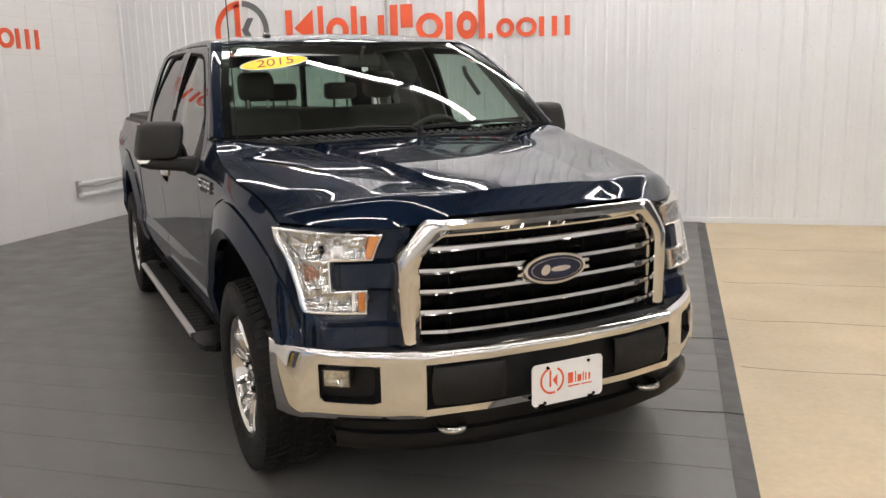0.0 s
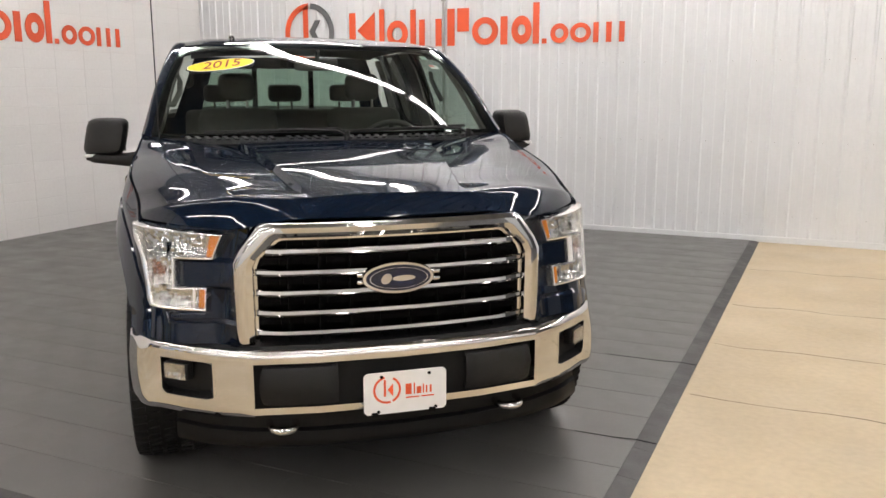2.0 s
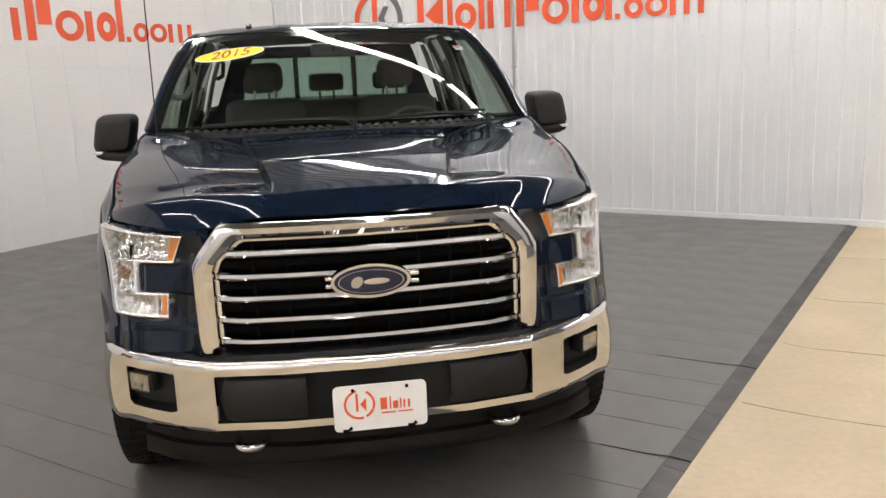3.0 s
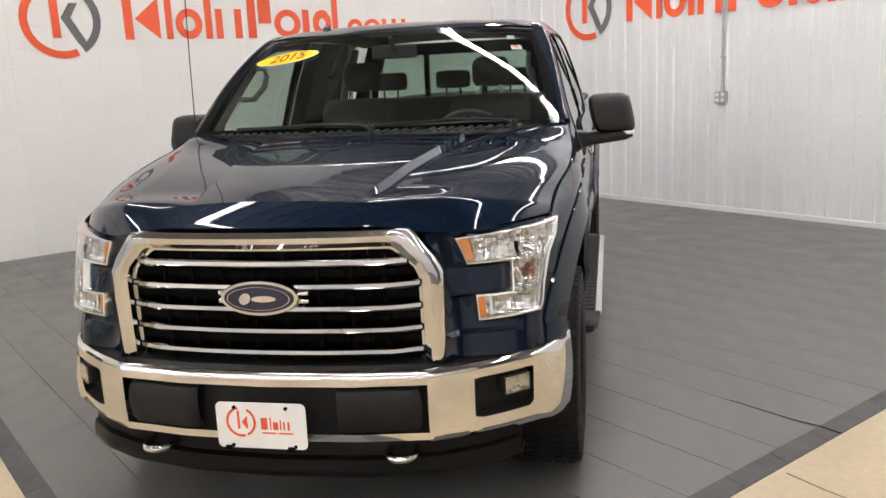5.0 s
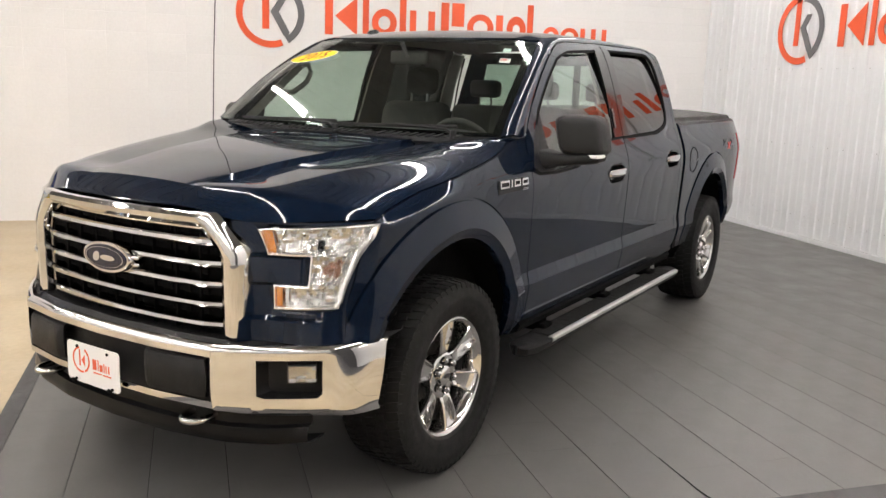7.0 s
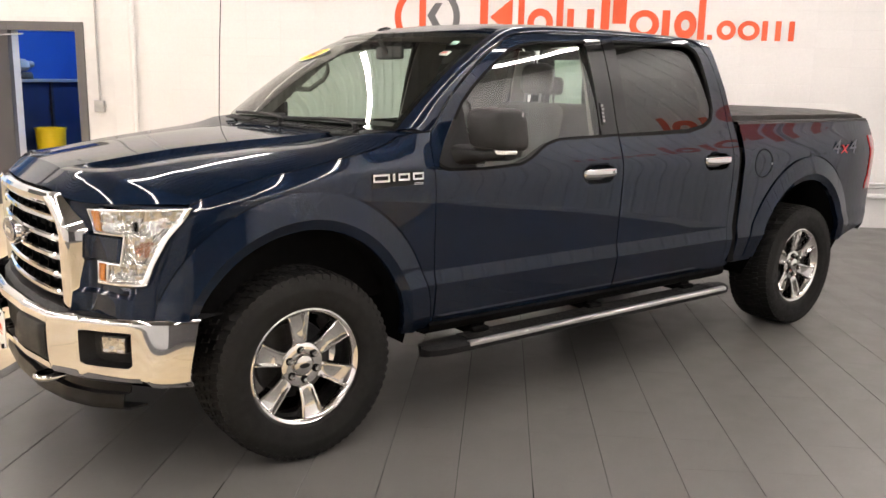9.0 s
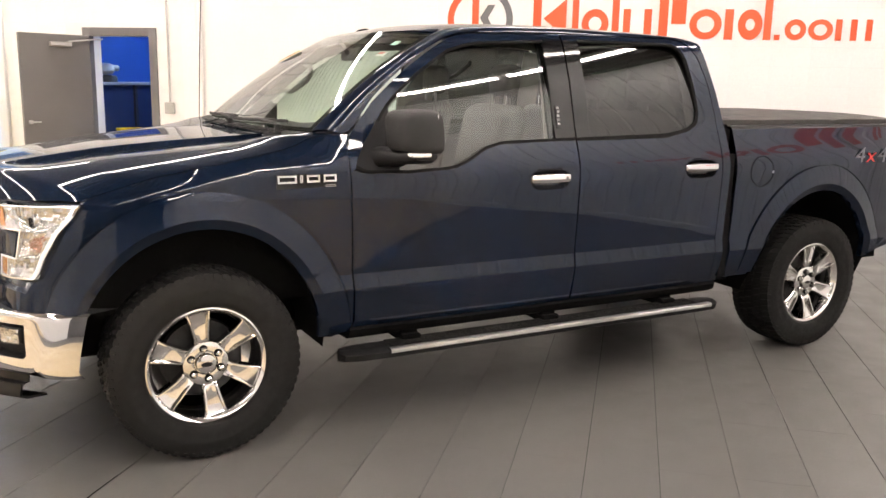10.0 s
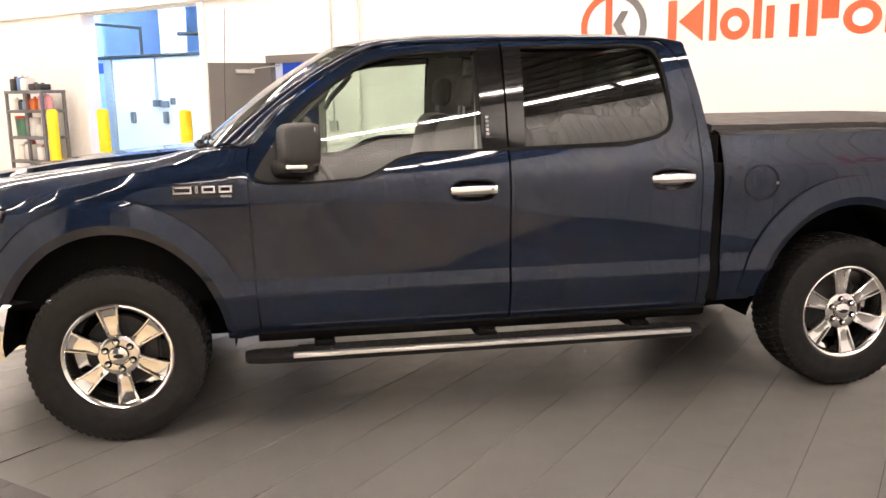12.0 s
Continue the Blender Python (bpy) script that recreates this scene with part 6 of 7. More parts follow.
sm = screen_place(-0.68, 0.715, 0.004) @ pose(0, 0, 0, 0, 0, 11) @ Matrix.Scale(1.12, 4)
bm = bmesh.new()
poly_prism(bm, ring_arc(0, 0.155, 0, 2 * math.pi - 0.001, 40, 0, 0, 0.33), lambda u, v, w: sm @ Vector((u, v, w)), 0.001)
sticker = part("year_sticker", bm, PLATE_WHITE, truck, "yellow oval sticker with the year in dark red")
bm = bmesh.new()
poly_prism(bm, ring_arc(0, 0.150, 0, 2 * math.pi - 0.001, 40, 0, 0, 0.315), lambda u, v, w: sm @ Vector((u, v, 0.0012 + w)), 0.0008)
part("sticker_field", bm, STICKER_YELLOW, sticker)
lettering("2015", 0.088, 0.0006, sm @ pose(0, 0, 0.0028), YEAR_RED, sticker, "dark red year figures", 0.25)
for u, v, w, h, mt in ((0.83, 0.88, 0.020, 0.020, material("pale_green_label", (0.45, 0.62, 0.55), rough=0.5, vary=0.05)), (0.85, 0.745, 0.026, 0.022, PLATE_WHITE)):
    m = screen_place(u, v, -0.010)
    bm = bmesh.new()
    poly_prism(bm, [(-w, -h), (w, -h), (w, h), (-w, h)], lambda a, b, c: m @ Vector((a, b, c)), 0.001)
    lab = part("screen_label", bm, mt, truck, "small label inside the windscreen")
    if mt == PLATE_WHITE:
        bm = bmesh.new()
        for k in range(2):
            poly_prism(bm, [(-w * 0.9, h * 0.8 - k * 0.012), (w * 0.3, h * 0.8 - k * 0.012), (w * 0.3, h * 0.8 - 0.008 - k * 0.012), (-w * 0.9, h * 0.8 - 0.008 - k * 0.012)], lambda a, b, c: m @ Vector((a, b, 0.0012 + c)), 0.0006)
        part("label_bar", bm, STICKER_RED, lab)

# ---- interior ----
def cushion(bm, x0, x1, y0, y1, z0, z1, r=0.05, lean=0.0, seg=3):
    b2 = bmesh.new()
    box(b2, x0, x1, y0, y1, z0, z1, r, seg)
    if lean:
        for v in b2.verts:
            v.co.y += (v.co.z - z0) * lean
    me = bpy.data.meshes.new("tmp")
    b2.to_mesh(me)
    b2.free()
    bm.from_mesh(me)
    bpy.data.meshes.remove(me)


def seat(x, y, w=0.54):
    bm = bmesh.new()
    cushion(bm, x - w / 2, x + w / 2, y - 0.30, y + 0.24, 0.80, 0.96, 0.06)
    s = part("seat", bm, SEAT_CLOTH, truck, "grey cloth seat with a tall backrest", 50)
    bm = bmesh.new()
    cushion(bm, x - w / 2 + 0.03, x + w / 2 - 0.03, y + 0.16, y + 0.32, 0.90, 1.45, 0.07, 0.22)
    part("backrest", bm, SEAT_CLOTH, s, "", 50)
    bm = bmesh.new()
    cushion(bm, x - 0.112, x + 0.112, y + 0.35, y + 0.45, 1.49, 1.665, 0.05, 0.10)
    part("headrest", bm, SEAT_CLOTH, s, "", 50)
    bm = bmesh.new()
    for q in (-0.06, 0.06):
        cyl(bm, (x + q, y + 0.37, 1.42), (x + q, y + 0.385, 1.54), 0.008, n=8)
    part("headrest_post", bm, STEEL, s)


seat(0.40, 1.36)
seat(-0.40, 1.36)
bm = bmesh.new()
cushion(bm, -0.72, 0.72, 2.12, 2.60, 0.82, 0.98, 0.05)
rear_seat = part("rear_bench", bm, SEAT_CLOTH, truck, "grey cloth rear bench", 50)
bm = bmesh.new()
cushion(bm, -0.72, 0.72, 2.56, 2.70, 0.95, 1.42, 0.05, 0.15)
part("backrest", bm, SEAT_CLOTH, rear_seat, "", 50)
for x in (-0.46, 0.0, 0.46):
    bm = bmesh.new()
    cushion(bm, x - 0.125, x + 0.125, 2.66, 2.74, 1.475, 1.60, 0.035)
    for q in (-0.05, 0.05):
        cyl(bm, (x + q, 2.70, 1.38), (x + q, 2.70, 1.49), 0.008, n=8)
    part("headrest", bm, DASH, rear_seat, "dark headrest", 50)
bm = bmesh.new()
rows = []
for y, z in ((0.44, 1.325), (0.58, 1.325), (0.72, 1.318), (0.80, 1.285), (0.82, 1.20), (0.80, 1.05), (0.78, 0.75)):
    rows.append([(x, y + (0.08 * (abs(x) / 0.8) ** 2 if y < 0.6 else 0.0), z + (0.02 * math.exp(-((x - 0.40) / 0.2) ** 2) if y > 0.7 and z > 1.2 else 0.0)) for x in np.linspace(-0.80, 0.80, 33)])
grid(bm, rows)
thicken(bm, -0.02)
part("dashboard", bm, DASH, truck, "dark grey dashboard", 40)
bm = bmesh.new()
c = Vector((0.40, 0.98, 1.22))
tilt = Matrix.Rotation(radians(-62), 3, "X")
pts = [c + tilt @ Vector((0.185 * math.cos(a), 0.185 * math.sin(a), 0)) for a in [2 * math.pi * i / 40 for i in range(41)]]
tube(bm, pts, 0.016, 8)
for a in (0.2, math.pi - 0.2, -math.pi / 2):
    tube(bm, [c, c + tilt @ Vector((0.18 * math.cos(a), 0.18 * math.sin(a), 0))], 0.018, 8, 0.6)
cyl(bm, c + tilt @ Vector((0, 0, -0.03)), c + tilt @ Vector((0, 0, 0.02)), 0.06, 0.05, 20)
tube(bm, [c, c + Vector((0, -0.22, -0.10))], 0.04, 10)
part("steering_wheel", bm, DASH, truck, "dark steering wheel", 50)
bm = bmesh.new()
box(bm, -0.24 / 2, 0.24 / 2, 1.02, 1.055, 1.665, 1.735, 0.015, 2)
tube(bm, [(0, 1.02, 1.70), (0, 0.985, 1.745), (0, 0.965, 1.77)], 0.012, 8)
part("rear_view_mirror", bm, DASH, truck, "black inside mirror", 50)
bm = bmesh.new()
grid(bm, [[(x, y, roof_z(x, y) - 0.045) for x in np.linspace(-0.66, 0.66, 9)] for y in np.linspace(1.16, 2.76, 10)])
part("headliner", bm, HEADLINER, truck, "pale headliner")
bm = bmesh.new()
strip(bm, [(0.70, 0.60), (2.84, 0.60)], [(0.70, 1.09), (1.14, 1.10), (1.42, 1.195), (2.84, 1.21)], 20, 6, -0.085, False)
thicken(bm, -0.01)
both("door_trim", bm, DASH, truck, "dark inner door trim", 50)
bm = bmesh.new()
tube(bm, [(-0.70, 2.02, 1.58), (-0.665, 2.04, 1.60), (-0.665, 2.16, 1.68), (-0.69, 2.18, 1.70)], 0.013, 8)
part("grab_handle", bm, DASH, truck, "dark grab handle", 50)
bm = bmesh.new()
tube(bm, [(-0.815, 0.89, 1.490), (-0.770, 0.96, 1.487), (-0.735, 1.04, 1.550), (-0.732, 1.070, 1.605), (-0.745, 1.070, 1.645), (-0.780, 1.04, 1.650)], 0.015, 10)
part("grab_handle", bm, HEADLINER, truck, "grey grab handle on the windscreen pillar", 50)
bm = bmesh.new()
tube(bm, [(0.72, 1.00, 1.50), (0.70, 1.03, 1.55), (0.685, 1.10, 1.62), (0.69, 1.13, 1.66)], 0.013, 8)
part("grab_handle", bm, DASH, truck, "dark grab handle", 50)
for lo, hi, k in (([(0.66, 1.33), (1.13, 1.765)], [(0.73, 1.32), (1.20, 1.755)], -0.035), ([(1.70, 1.20), (1.98, 1.20)], [(1.74, 1.80), (1.96, 1.80)], -0.05), ([(2.69, 1.25), (2.85, 1.25)], [(2.64, 1.78), (2.80, 1.78)], -0.05)):
    bm = bmesh.new()
    strip(bm, lo, hi, 10, 6, k, False)
    thicken(bm, -0.01)
    both("pillar_trim", bm, HEADLINER, truck, "pale grey inner pillar trim", 40)
bm = bmesh.new()
box(bm, -0.78, 0.78, 0.70, 2.85, 0.53, 0.60)
cushion(bm, -0.14, 0.14, 0.85, 1.75, 0.60, 0.98, 0.04)
part("cabin_floor", bm, DASH, truck, "dark cabin floor and console")

# ---- light fixtures ----
def tube_lights(x, y, length, cold=False):
    lamp = thing("ceiling_light", "long fluorescent strip light under the roof, the cold ones added as fill", "ceiling light", "strip lights in a row", at=pose(x, y, ROOF_Z))
    bm = bmesh.new()
    box(bm, 0, length, -0.07, 0.07, -0.075, -0.004, 0.006)
    part("housing", bm, WHITE_WALL, lamp)
    for q in (-0.030, 0.030):
        bm = bmesh.new()
        cyl(bm, (0.03, q, -0.095), (length - 0.03, q, -0.095), 0.019, n=10)
        part("tube", bm, COLD_FILL_TUBE if cold else TUBE, lamp, "lit fluorescent tube")
    return lamp


for y in (5.3, 1.95, -1.4, -4.75, -8.1, -11.4):
    for k in range(5 if y > 1 else 6):
        tube_lights(-5.1 + 2.6 * k if k else -5.1, y, 2.54 if k < 5 else 1.9)
# Cold lamps added out of view to give bay and back room bluish daylight.
for y in (-11.6, -9.4, -7.2):
    tube_lights(-9.0, y, 2.46, True).location.z = BAY_Z
room_lamp = tube_lights(-8.4, -3.4, 1.2, True)
room_lamp.location.z = 3.19

# ---- wall signs: a ring mark and plain blocks in the place of the words ----
def wall_sign(place, k, length, label):
    sign = thing("wall_sign", label, "wall sign", "dealer signs on the walls")
    T = 0.006
    f = length / 4.46

    def lay(polys, mat, name, lab=""):
        bm = bmesh.new()
        for p in polys:
            poly_prism(bm, [(u * f, v) for u, v in p], place, T)
        part(name, bm, mat, sign, lab)

    cx, cz, ro, ri = 0.365, 2.27, 0.372, 0.300
    lay([ring_arc(ri, ro, radians(92), radians(292), 40, cx, cz)], SIGN_ORANGE, "ring", "orange part of the ring")
    lay([ring_arc(ri, ro, radians(-58), radians(86), 32, cx, cz)], SIGN_GREY, "ring", "dark grey part of the ring")
    lay([[(0.275, 2.10), (0.350, 2.10), (0.350, 2.625), (0.275, 2.59)]], SIGN_ORANGE, "bar", "orange upright bar")
    lay([[(0.365, 2.29), (0.455, 2.43), (0.535, 2.43), (0.455, 2.29), (0.575, 2.07), (0.545, 2.00), (0.50, 2.045)]], SIGN_GREY, "chevron", "dark grey chevron")
    b = 2.072
    x_h, cap, sx = b + 0.315, b + 0.425, b + 0.215

    def bar(u0, u1, v0, v1):
        return [(u0, v0), (u1, v0), (u1, v1), (u0, v1)]

    def disc(u0, u1, top, w=0.075):
        c, r = (u0 + u1) / 2, (u1 - u0) / 2
        q = (top - b) / (u1 - u0)
        return ring_arc(max(0.02, r - w), r, 0.0, 2 * math.pi - 0.002, 28, c, b + (top - b) / 2, q)

    blocks = [bar(0.965, 1.055, b, cap), [(1.08, b + 0.21), (1.33, b), (1.33, cap)], bar(1.395, 1.465, b, cap + 0.03), disc(1.500, 1.790, x_h), bar(1.825, 1.900, b, cap + 0.01),
              bar(1.945, 2.020, b, x_h), bar(2.165, 2.245, b, x_h), bar(2.320, 2.415, b, cap), bar(2.45, 2.60, b + 0.16, cap), disc(2.640, 2.970, x_h), bar(3.000, 3.085, b, x_h),
              disc(3.135, 3.380, x_h), bar(3.395, 3.470, b, cap + 0.03), bar(3.505, 3.560, b, b + 0.055), disc(3.605, 3.815, sx, 0.055), disc(3.835, 4.075, sx, 0.055),
              bar(4.100, 4.160, b, sx), bar(4.245, 4.305, b, sx), bar(4.390, 4.450, b, sx)]
    for p in blocks:
        lay([p], SIGN_ORANGE, "block")
    return sign


wall_sign(lambda u, v, w: Vector((BRICK_X + 0.003 + w, 0.135 + u, v)), 1, 4.51, "orange and grey dealer sign painted on white block wall")
wall_sign(lambda u, v, w: Vector((-4.600 + u, METAL_Y - 0.0135 - w, v)), 1, 4.42, "orange and grey dealer sign on the ribbed metal wall")

# ---- wall fittings ----
bm = bmesh.new()
tube(bm, [(-2.345, METAL_Y - 0.028, 1.27), (-2.345, METAL_Y - 0.028, ROOF_Z)], 0.014, 10)
conduit = tagged(part("conduit", bm, GREY_METAL, None, smooth=50), "grey steel conduit running up the ribbed wall", "conduit")
for z in (1.62, 2.6):
    bm = bmesh.new()
    box(bm, -2.375, -2.315, METAL_Y - 0.03, METAL_Y - 0.012, z - 0.012, z + 0.012, 0.003)
    part("strap", bm, GREY_METAL, conduit)
bm = bmesh.new()
box(bm, -2.415, -2.280, METAL_Y - 0.062, METAL_Y - 0.0125, 1.14, 1.265, 0.006, 2)
outlet = tagged(part("outlet_box", bm, GREY_METAL, None), "grey steel outlet box with two sockets", "outlet box")
for z in (1.175, 1.230):
    for x in (-2.380, -2.315):
        bm = bmesh.new()
        cyl(bm, (x, METAL_Y - 0.061, z), (x, METAL_Y - 0.067, z), 0.020, n=14)
        part("socket", bm, PLATE_WHITE, outlet)
bm = bmesh.new()
tube(bm, [(BRICK_X + 0.024, -3.425, 1.24), (BRICK_X + 0.024, -3.425, ROOF_Z)], 0.013, 10)
tagged(part("conduit", bm, GREY_METAL, None, smooth=50), "grey conduit on the white block wall beside the door", "conduit")
bm = bmesh.new()
box(bm, BRICK_X + 0.001, BRICK_X + 0.055, -3.49, -3.37, 1.10, 1.24, 0.006, 2)
tagged(part("outlet_box", bm, GREY_METAL, None), "grey steel box at the end of the conduit", "outlet box")
bm = bmesh.new()
tube(bm, [(BRICK_X + 0.04, -2.985, FLOOR_Z), (BRICK_X + 0.04, -2.985, ROOF_Z)], 0.032, 14)
tagged(part("wall_pipe", bm, BLOCK_PAINT, None, smooth=50), "white painted pipe standing against the block wall", "pipe")
# white rail with tubes low on the block wall
rail = thing("wall_rail", "white plastic pipe rack low on the block wall", "pipe rack")
bm = bmesh.new()
tube(bm, [(BRICK_X + 0.07, 4.97, 0.50), (BRICK_X + 0.07, 5.98, 0.50)], 0.018, 10)
part("pipe", bm, PLATE_WHITE, rail)
bm = bmesh.new()
tube(bm, [(BRICK_X + 0.07, 4.97, 0.36), (BRICK_X + 0.07, 6.02, 0.36)], 0.028, 10)
part("pipe", bm, PLATE_WHITE, rail)
bm = bmesh.new()
tube(bm, [(BRICK_X + 0.05, 4.94, 0.48), (BRICK_X + 0.05, 5.3, 0.43), (BRICK_X + 0.05, 6.0, 0.47)], 0.010, 8)
part("hose", bm, GREY_METAL, rail)
for y in (5.0, 5.9):
    bm = bmesh.new()
    box(bm, BRICK_X + 0.001, BRICK_X + 0.06, y - 0.02, y + 0.02, 0.33, 0.53, 0.004)
    part("bracket", bm, GREY_METAL, rail)

# ---- bollards ----
def bollard(x, y, h):
    b = thing("bollard", "yellow steel bollard with a domed cap on the concrete", "bollard", "yellow bollards by the garage opening", at=pose(x, y, FLOOR_Z))
    bm = bmesh.new()
    lathe(bm, [(0.088, 0.0), (0.088, h - 0.05), (0.080, h - 0.022), (0.055, h - 0.006), (0.001, h)], 28, "z")
    part("post", bm, YELLOW_PAINT, b, "", 40)
    bm = bmesh.new()
    lathe(bm, [(0.16, 0.0), (0.16, 0.012), (0.089, 0.014)], 28, "z")
    part("foot_plate", bm, YELLOW_PAINT, b)


bollard(-5.40, -5.66, 1.45)
bollard(-5.40, -7.50, 1.47)
bollard(-5.40, -8.78, 1.47)

# ---- shelf with bottles ----
shelf = thing("shelf_unit", "grey plastic shelf unit crowded with bottles and jugs", "shelf unit", at=pose(-5.62, -9.53, FLOOR_Z))
for z in (0.20, 0.62, 1.02, 1.46, 1.78):
    bm = bmesh.new()
    box(bm, -0.23, 0.23, -0.52, 0.52, z - 0.05, z, 0.01)
    part("board", bm, SHELF_GREY, shelf)
for y in (-0.49, 0.49, 0.03):
    for x in (-0.20, 0.20):
        bm = bmesh.new()
        box(bm, x - 0.025, x + 0.025, y - 0.025, y + 0.025, 0.0, 1.78, 0.006)
        part("post", bm, SHELF_GREY, shelf)
bottle_mats = [material("bottle_%s" % n, c, rough=0.35, vary=0.08, scale=9) for n, c in
               (("green", (0.05, 0.16, 0.10)), ("white", (0.70, 0.70, 0.68)), ("orange", (0.70, 0.18, 0.03)), ("black", (0.03, 0.03, 0.03)), ("blue", (0.10, 0.22, 0.45)), ("red", (0.5, 0.05, 0.04)), ("pink", (0.55, 0.22, 0.25)))]
rng = random.Random(7)


def bottle(x, y, z, h, r, kind, hue, top):
    """A container of the shelf with a cap or lid of its own."""
    bm, cap = bmesh.new(), bmesh.new()
    if kind == 0:
        lathe(bm, [(0.001, 0), (r, 0.004), (r, h * 0.68), (r * 0.7, h * 0.78), (r * 0.32, h * 0.84), (r * 0.30, h * 0.87)], 16, "z")
        lathe(cap, [(r * 0.36, h * 0.86), (r * 0.36, h * 0.97), (r * 0.28, h), (0.001, h)], 14, "z")
        if hue == 6:
            box(cap, -r * 0.3, r * 1.1, -r * 0.25, r * 0.25, h * 0.93, h * 1.04, 0.004)
        name, lab = "bottle", "plastic bottle standing on the shelf"
    elif kind == 2:
        lathe(bm, [(0.001, 0), (r * 0.88, 0.004), (r * 0.96, h * 0.86), (r * 0.94, h * 0.87)], 22, "z")
        lathe(cap, [(r * 0.97, h * 0.86), (r, h * 0.87), (r, h * 0.97), (r * 0.9, h), (0.001, h)], 22, "z")
        name, lab = "bucket", "plastic bucket with a lid standing on the shelf"
    else:
        box(bm, -r, r, -r * 0.8, r * 0.8, 0, h * 0.85, r * 0.25, 2)
        lathe(cap, [(r * 0.3, h * 0.84), (r * 0.3, h), (0.001, h)], 12, "z")
        name, lab = "jug", "plastic jug with a cap standing on the shelf"
    ob = tagged(part(name, bm, bottle_mats[hue], None, smooth=40), lab, name, "bottles on the shelf")
    part("lid" if kind == 2 else "cap", cap, bottle_mats[top], ob, "", 40)
    ob.location = (x, y, z)


# contents, level by level: along the board, half width, height, shape (0 bottle, 1 jug or box, 2 bucket), colour, colour of the cap
CONTENTS = ((0.20, ((-0.36, 0.12, 0.32, 2, 1, 1), (-0.10, 0.11, 0.30, 2, 1, 1), (0.20, 0.10, 0.30, 1, 3, 3), (0.40, 0.09, 0.28, 0, 1, 5))),
            (0.62, ((-0.34, 0.11, 0.30, 1, 1, 1), (-0.10, 0.12, 0.31, 1, 1, 5), (0.17, 0.09, 0.26, 1, 1, 5), (0.38, 0.09, 0.28, 1, 1, 1))),
            (1.02, ((-0.33, 0.135, 0.34, 2, 0, 5), (-0.06, 0.12, 0.31, 2, 1, 1), (0.20, 0.09, 0.24, 1, 1, 1), (0.40, 0.07, 0.26, 0, 3, 3))),
            (1.46, ((-0.45, 0.055, 0.22, 1, 1, 1), (-0.34, 0.05, 0.20, 0, 3, 1), (-0.24, 0.045, 0.20, 0, 4, 1), (-0.12, 0.06, 0.21, 0, 5, 5), (0.06, 0.075, 0.22, 1, 2, 2), (0.26, 0.075, 0.29, 0, 6, 1), (0.41, 0.075, 0.29, 0, 6, 1))),
            (1.78, ((-0.43, 0.085, 0.24, 1, 3, 3), (-0.25, 0.075, 0.26, 1, 4, 1), (-0.10, 0.10, 0.24, 1, 1, 1), (0.12, 0.10, 0.13, 1, 3, 3), (0.31, 0.10, 0.12, 1, 3, 3))))
for level, row in CONTENTS:
    for y, r, h, kind, hue, top in row:
        bottle(-5.58, -9.53 + y, level + FLOOR_Z, h, r, kind, hue, top)

# ---- things in the blue room and the garage bay ----
cab = thing("cabinet", "blue steel cabinet with a red sticker in the back room", "cabinet", at=pose(-6.95, -3.35, FLOOR_Z))
bm = bmesh.new()
box(bm, -0.30, 0.30, -0.22, 0.28, 0.0, 1.78, 0.012)
part("body", bm, material("pale_blue_steel", (0.25, 0.36, 0.60), rough=0.45, vary=0.06), cab)
bm = bmesh.new()
box(bm, 0.302, 0.306, -0.06, 0.02, 1.02, 1.16)
part("sticker", bm, SIGN_ORANGE, cab)
bench = thing("workbench", "dark blue workbench along the wall of the back room", "workbench", at=pose(-7.3, -4.92, FLOOR_Z))
bm = bmesh.new()
box(bm, -0.95, 0.92, -0.22, 0.24, 1.46, 1.50, 0.006)
part("top", bm, GREY_METAL, bench)
bm = bmesh.new()
box(bm, -0.93, 0.90, -0.20, 0.18, 0.08, 1.46, 0.004)
part("front", bm, material("dark_blue_steel", (0.006, 0.016, 0.06), rough=0.5, vary=0.1), bench, "dark blue steel front")
for x in (-0.9, 0.02, 0.86):
    bm = bmesh.new()
    box(bm, x - 0.03, x + 0.03, 0.17, 0.21, 0, 1.46)
    part("leg", bm, DARK_STEEL, bench)
pump = thing("pump", "grey metal pump standing on the workbench", "pump", at=pose(-6.80, -4.86, FLOOR_Z + 1.50))
bm = bmesh.new()
lathe(bm, [(0.001, 0.10), (0.13, 0.09), (0.15, 0.06), (0.15, 0.0), (0.001, 0.0)], 20, "z")
part("base", bm, DARK_STEEL, pump, "", 40)
bm = bmesh.new()
lathe(bm, [(0.001, 0.26), (0.06, 0.255), (0.10, 0.22), (0.12, 0.15), (0.08, 0.10), (0.001, 0.10)], 20, "z")
cyl(bm, (0.02, 0.0, 0.20), (-0.20, 0.05, 0.19), 0.045, 0.04, 14)
part("body", bm, GREY_METAL, pump, "", 40)
bucket = thing("bucket", "yellow plastic bin standing behind the door", "bin", at=pose(-6.78, -4.50, FLOOR_Z))
bm = bmesh.new()
lathe(bm, [(0.001, 0.0), (0.15, 0.0), (0.19, 0.86), (0.20, 0.86), (0.20, 0.88), (0.17, 0.88), (0.14, 0.02), (0.001, 0.02)], 20, "z")
part("body", bm, YELLOW_PAINT, bucket, "", 40)
bm = bmesh.new()
box(bm, -9.05, -8.98, -11.83, -8.2, FLOOR_Z, 2.42, 0.005)
tagged(part("wall_partition", bm, WHITE_WALL, None), "white partition wall panels in the garage bay", "wall", kind="structure")
bm = bmesh.new()
box(bm, -9.06, -8.94, -12.09, -11.84, FLOOR_Z, 2.42, 0.006)
tagged(part("steel_post", bm, GREY_METAL, None), "grey steel post at the end of the partition", "post")
bm = bmesh.new()
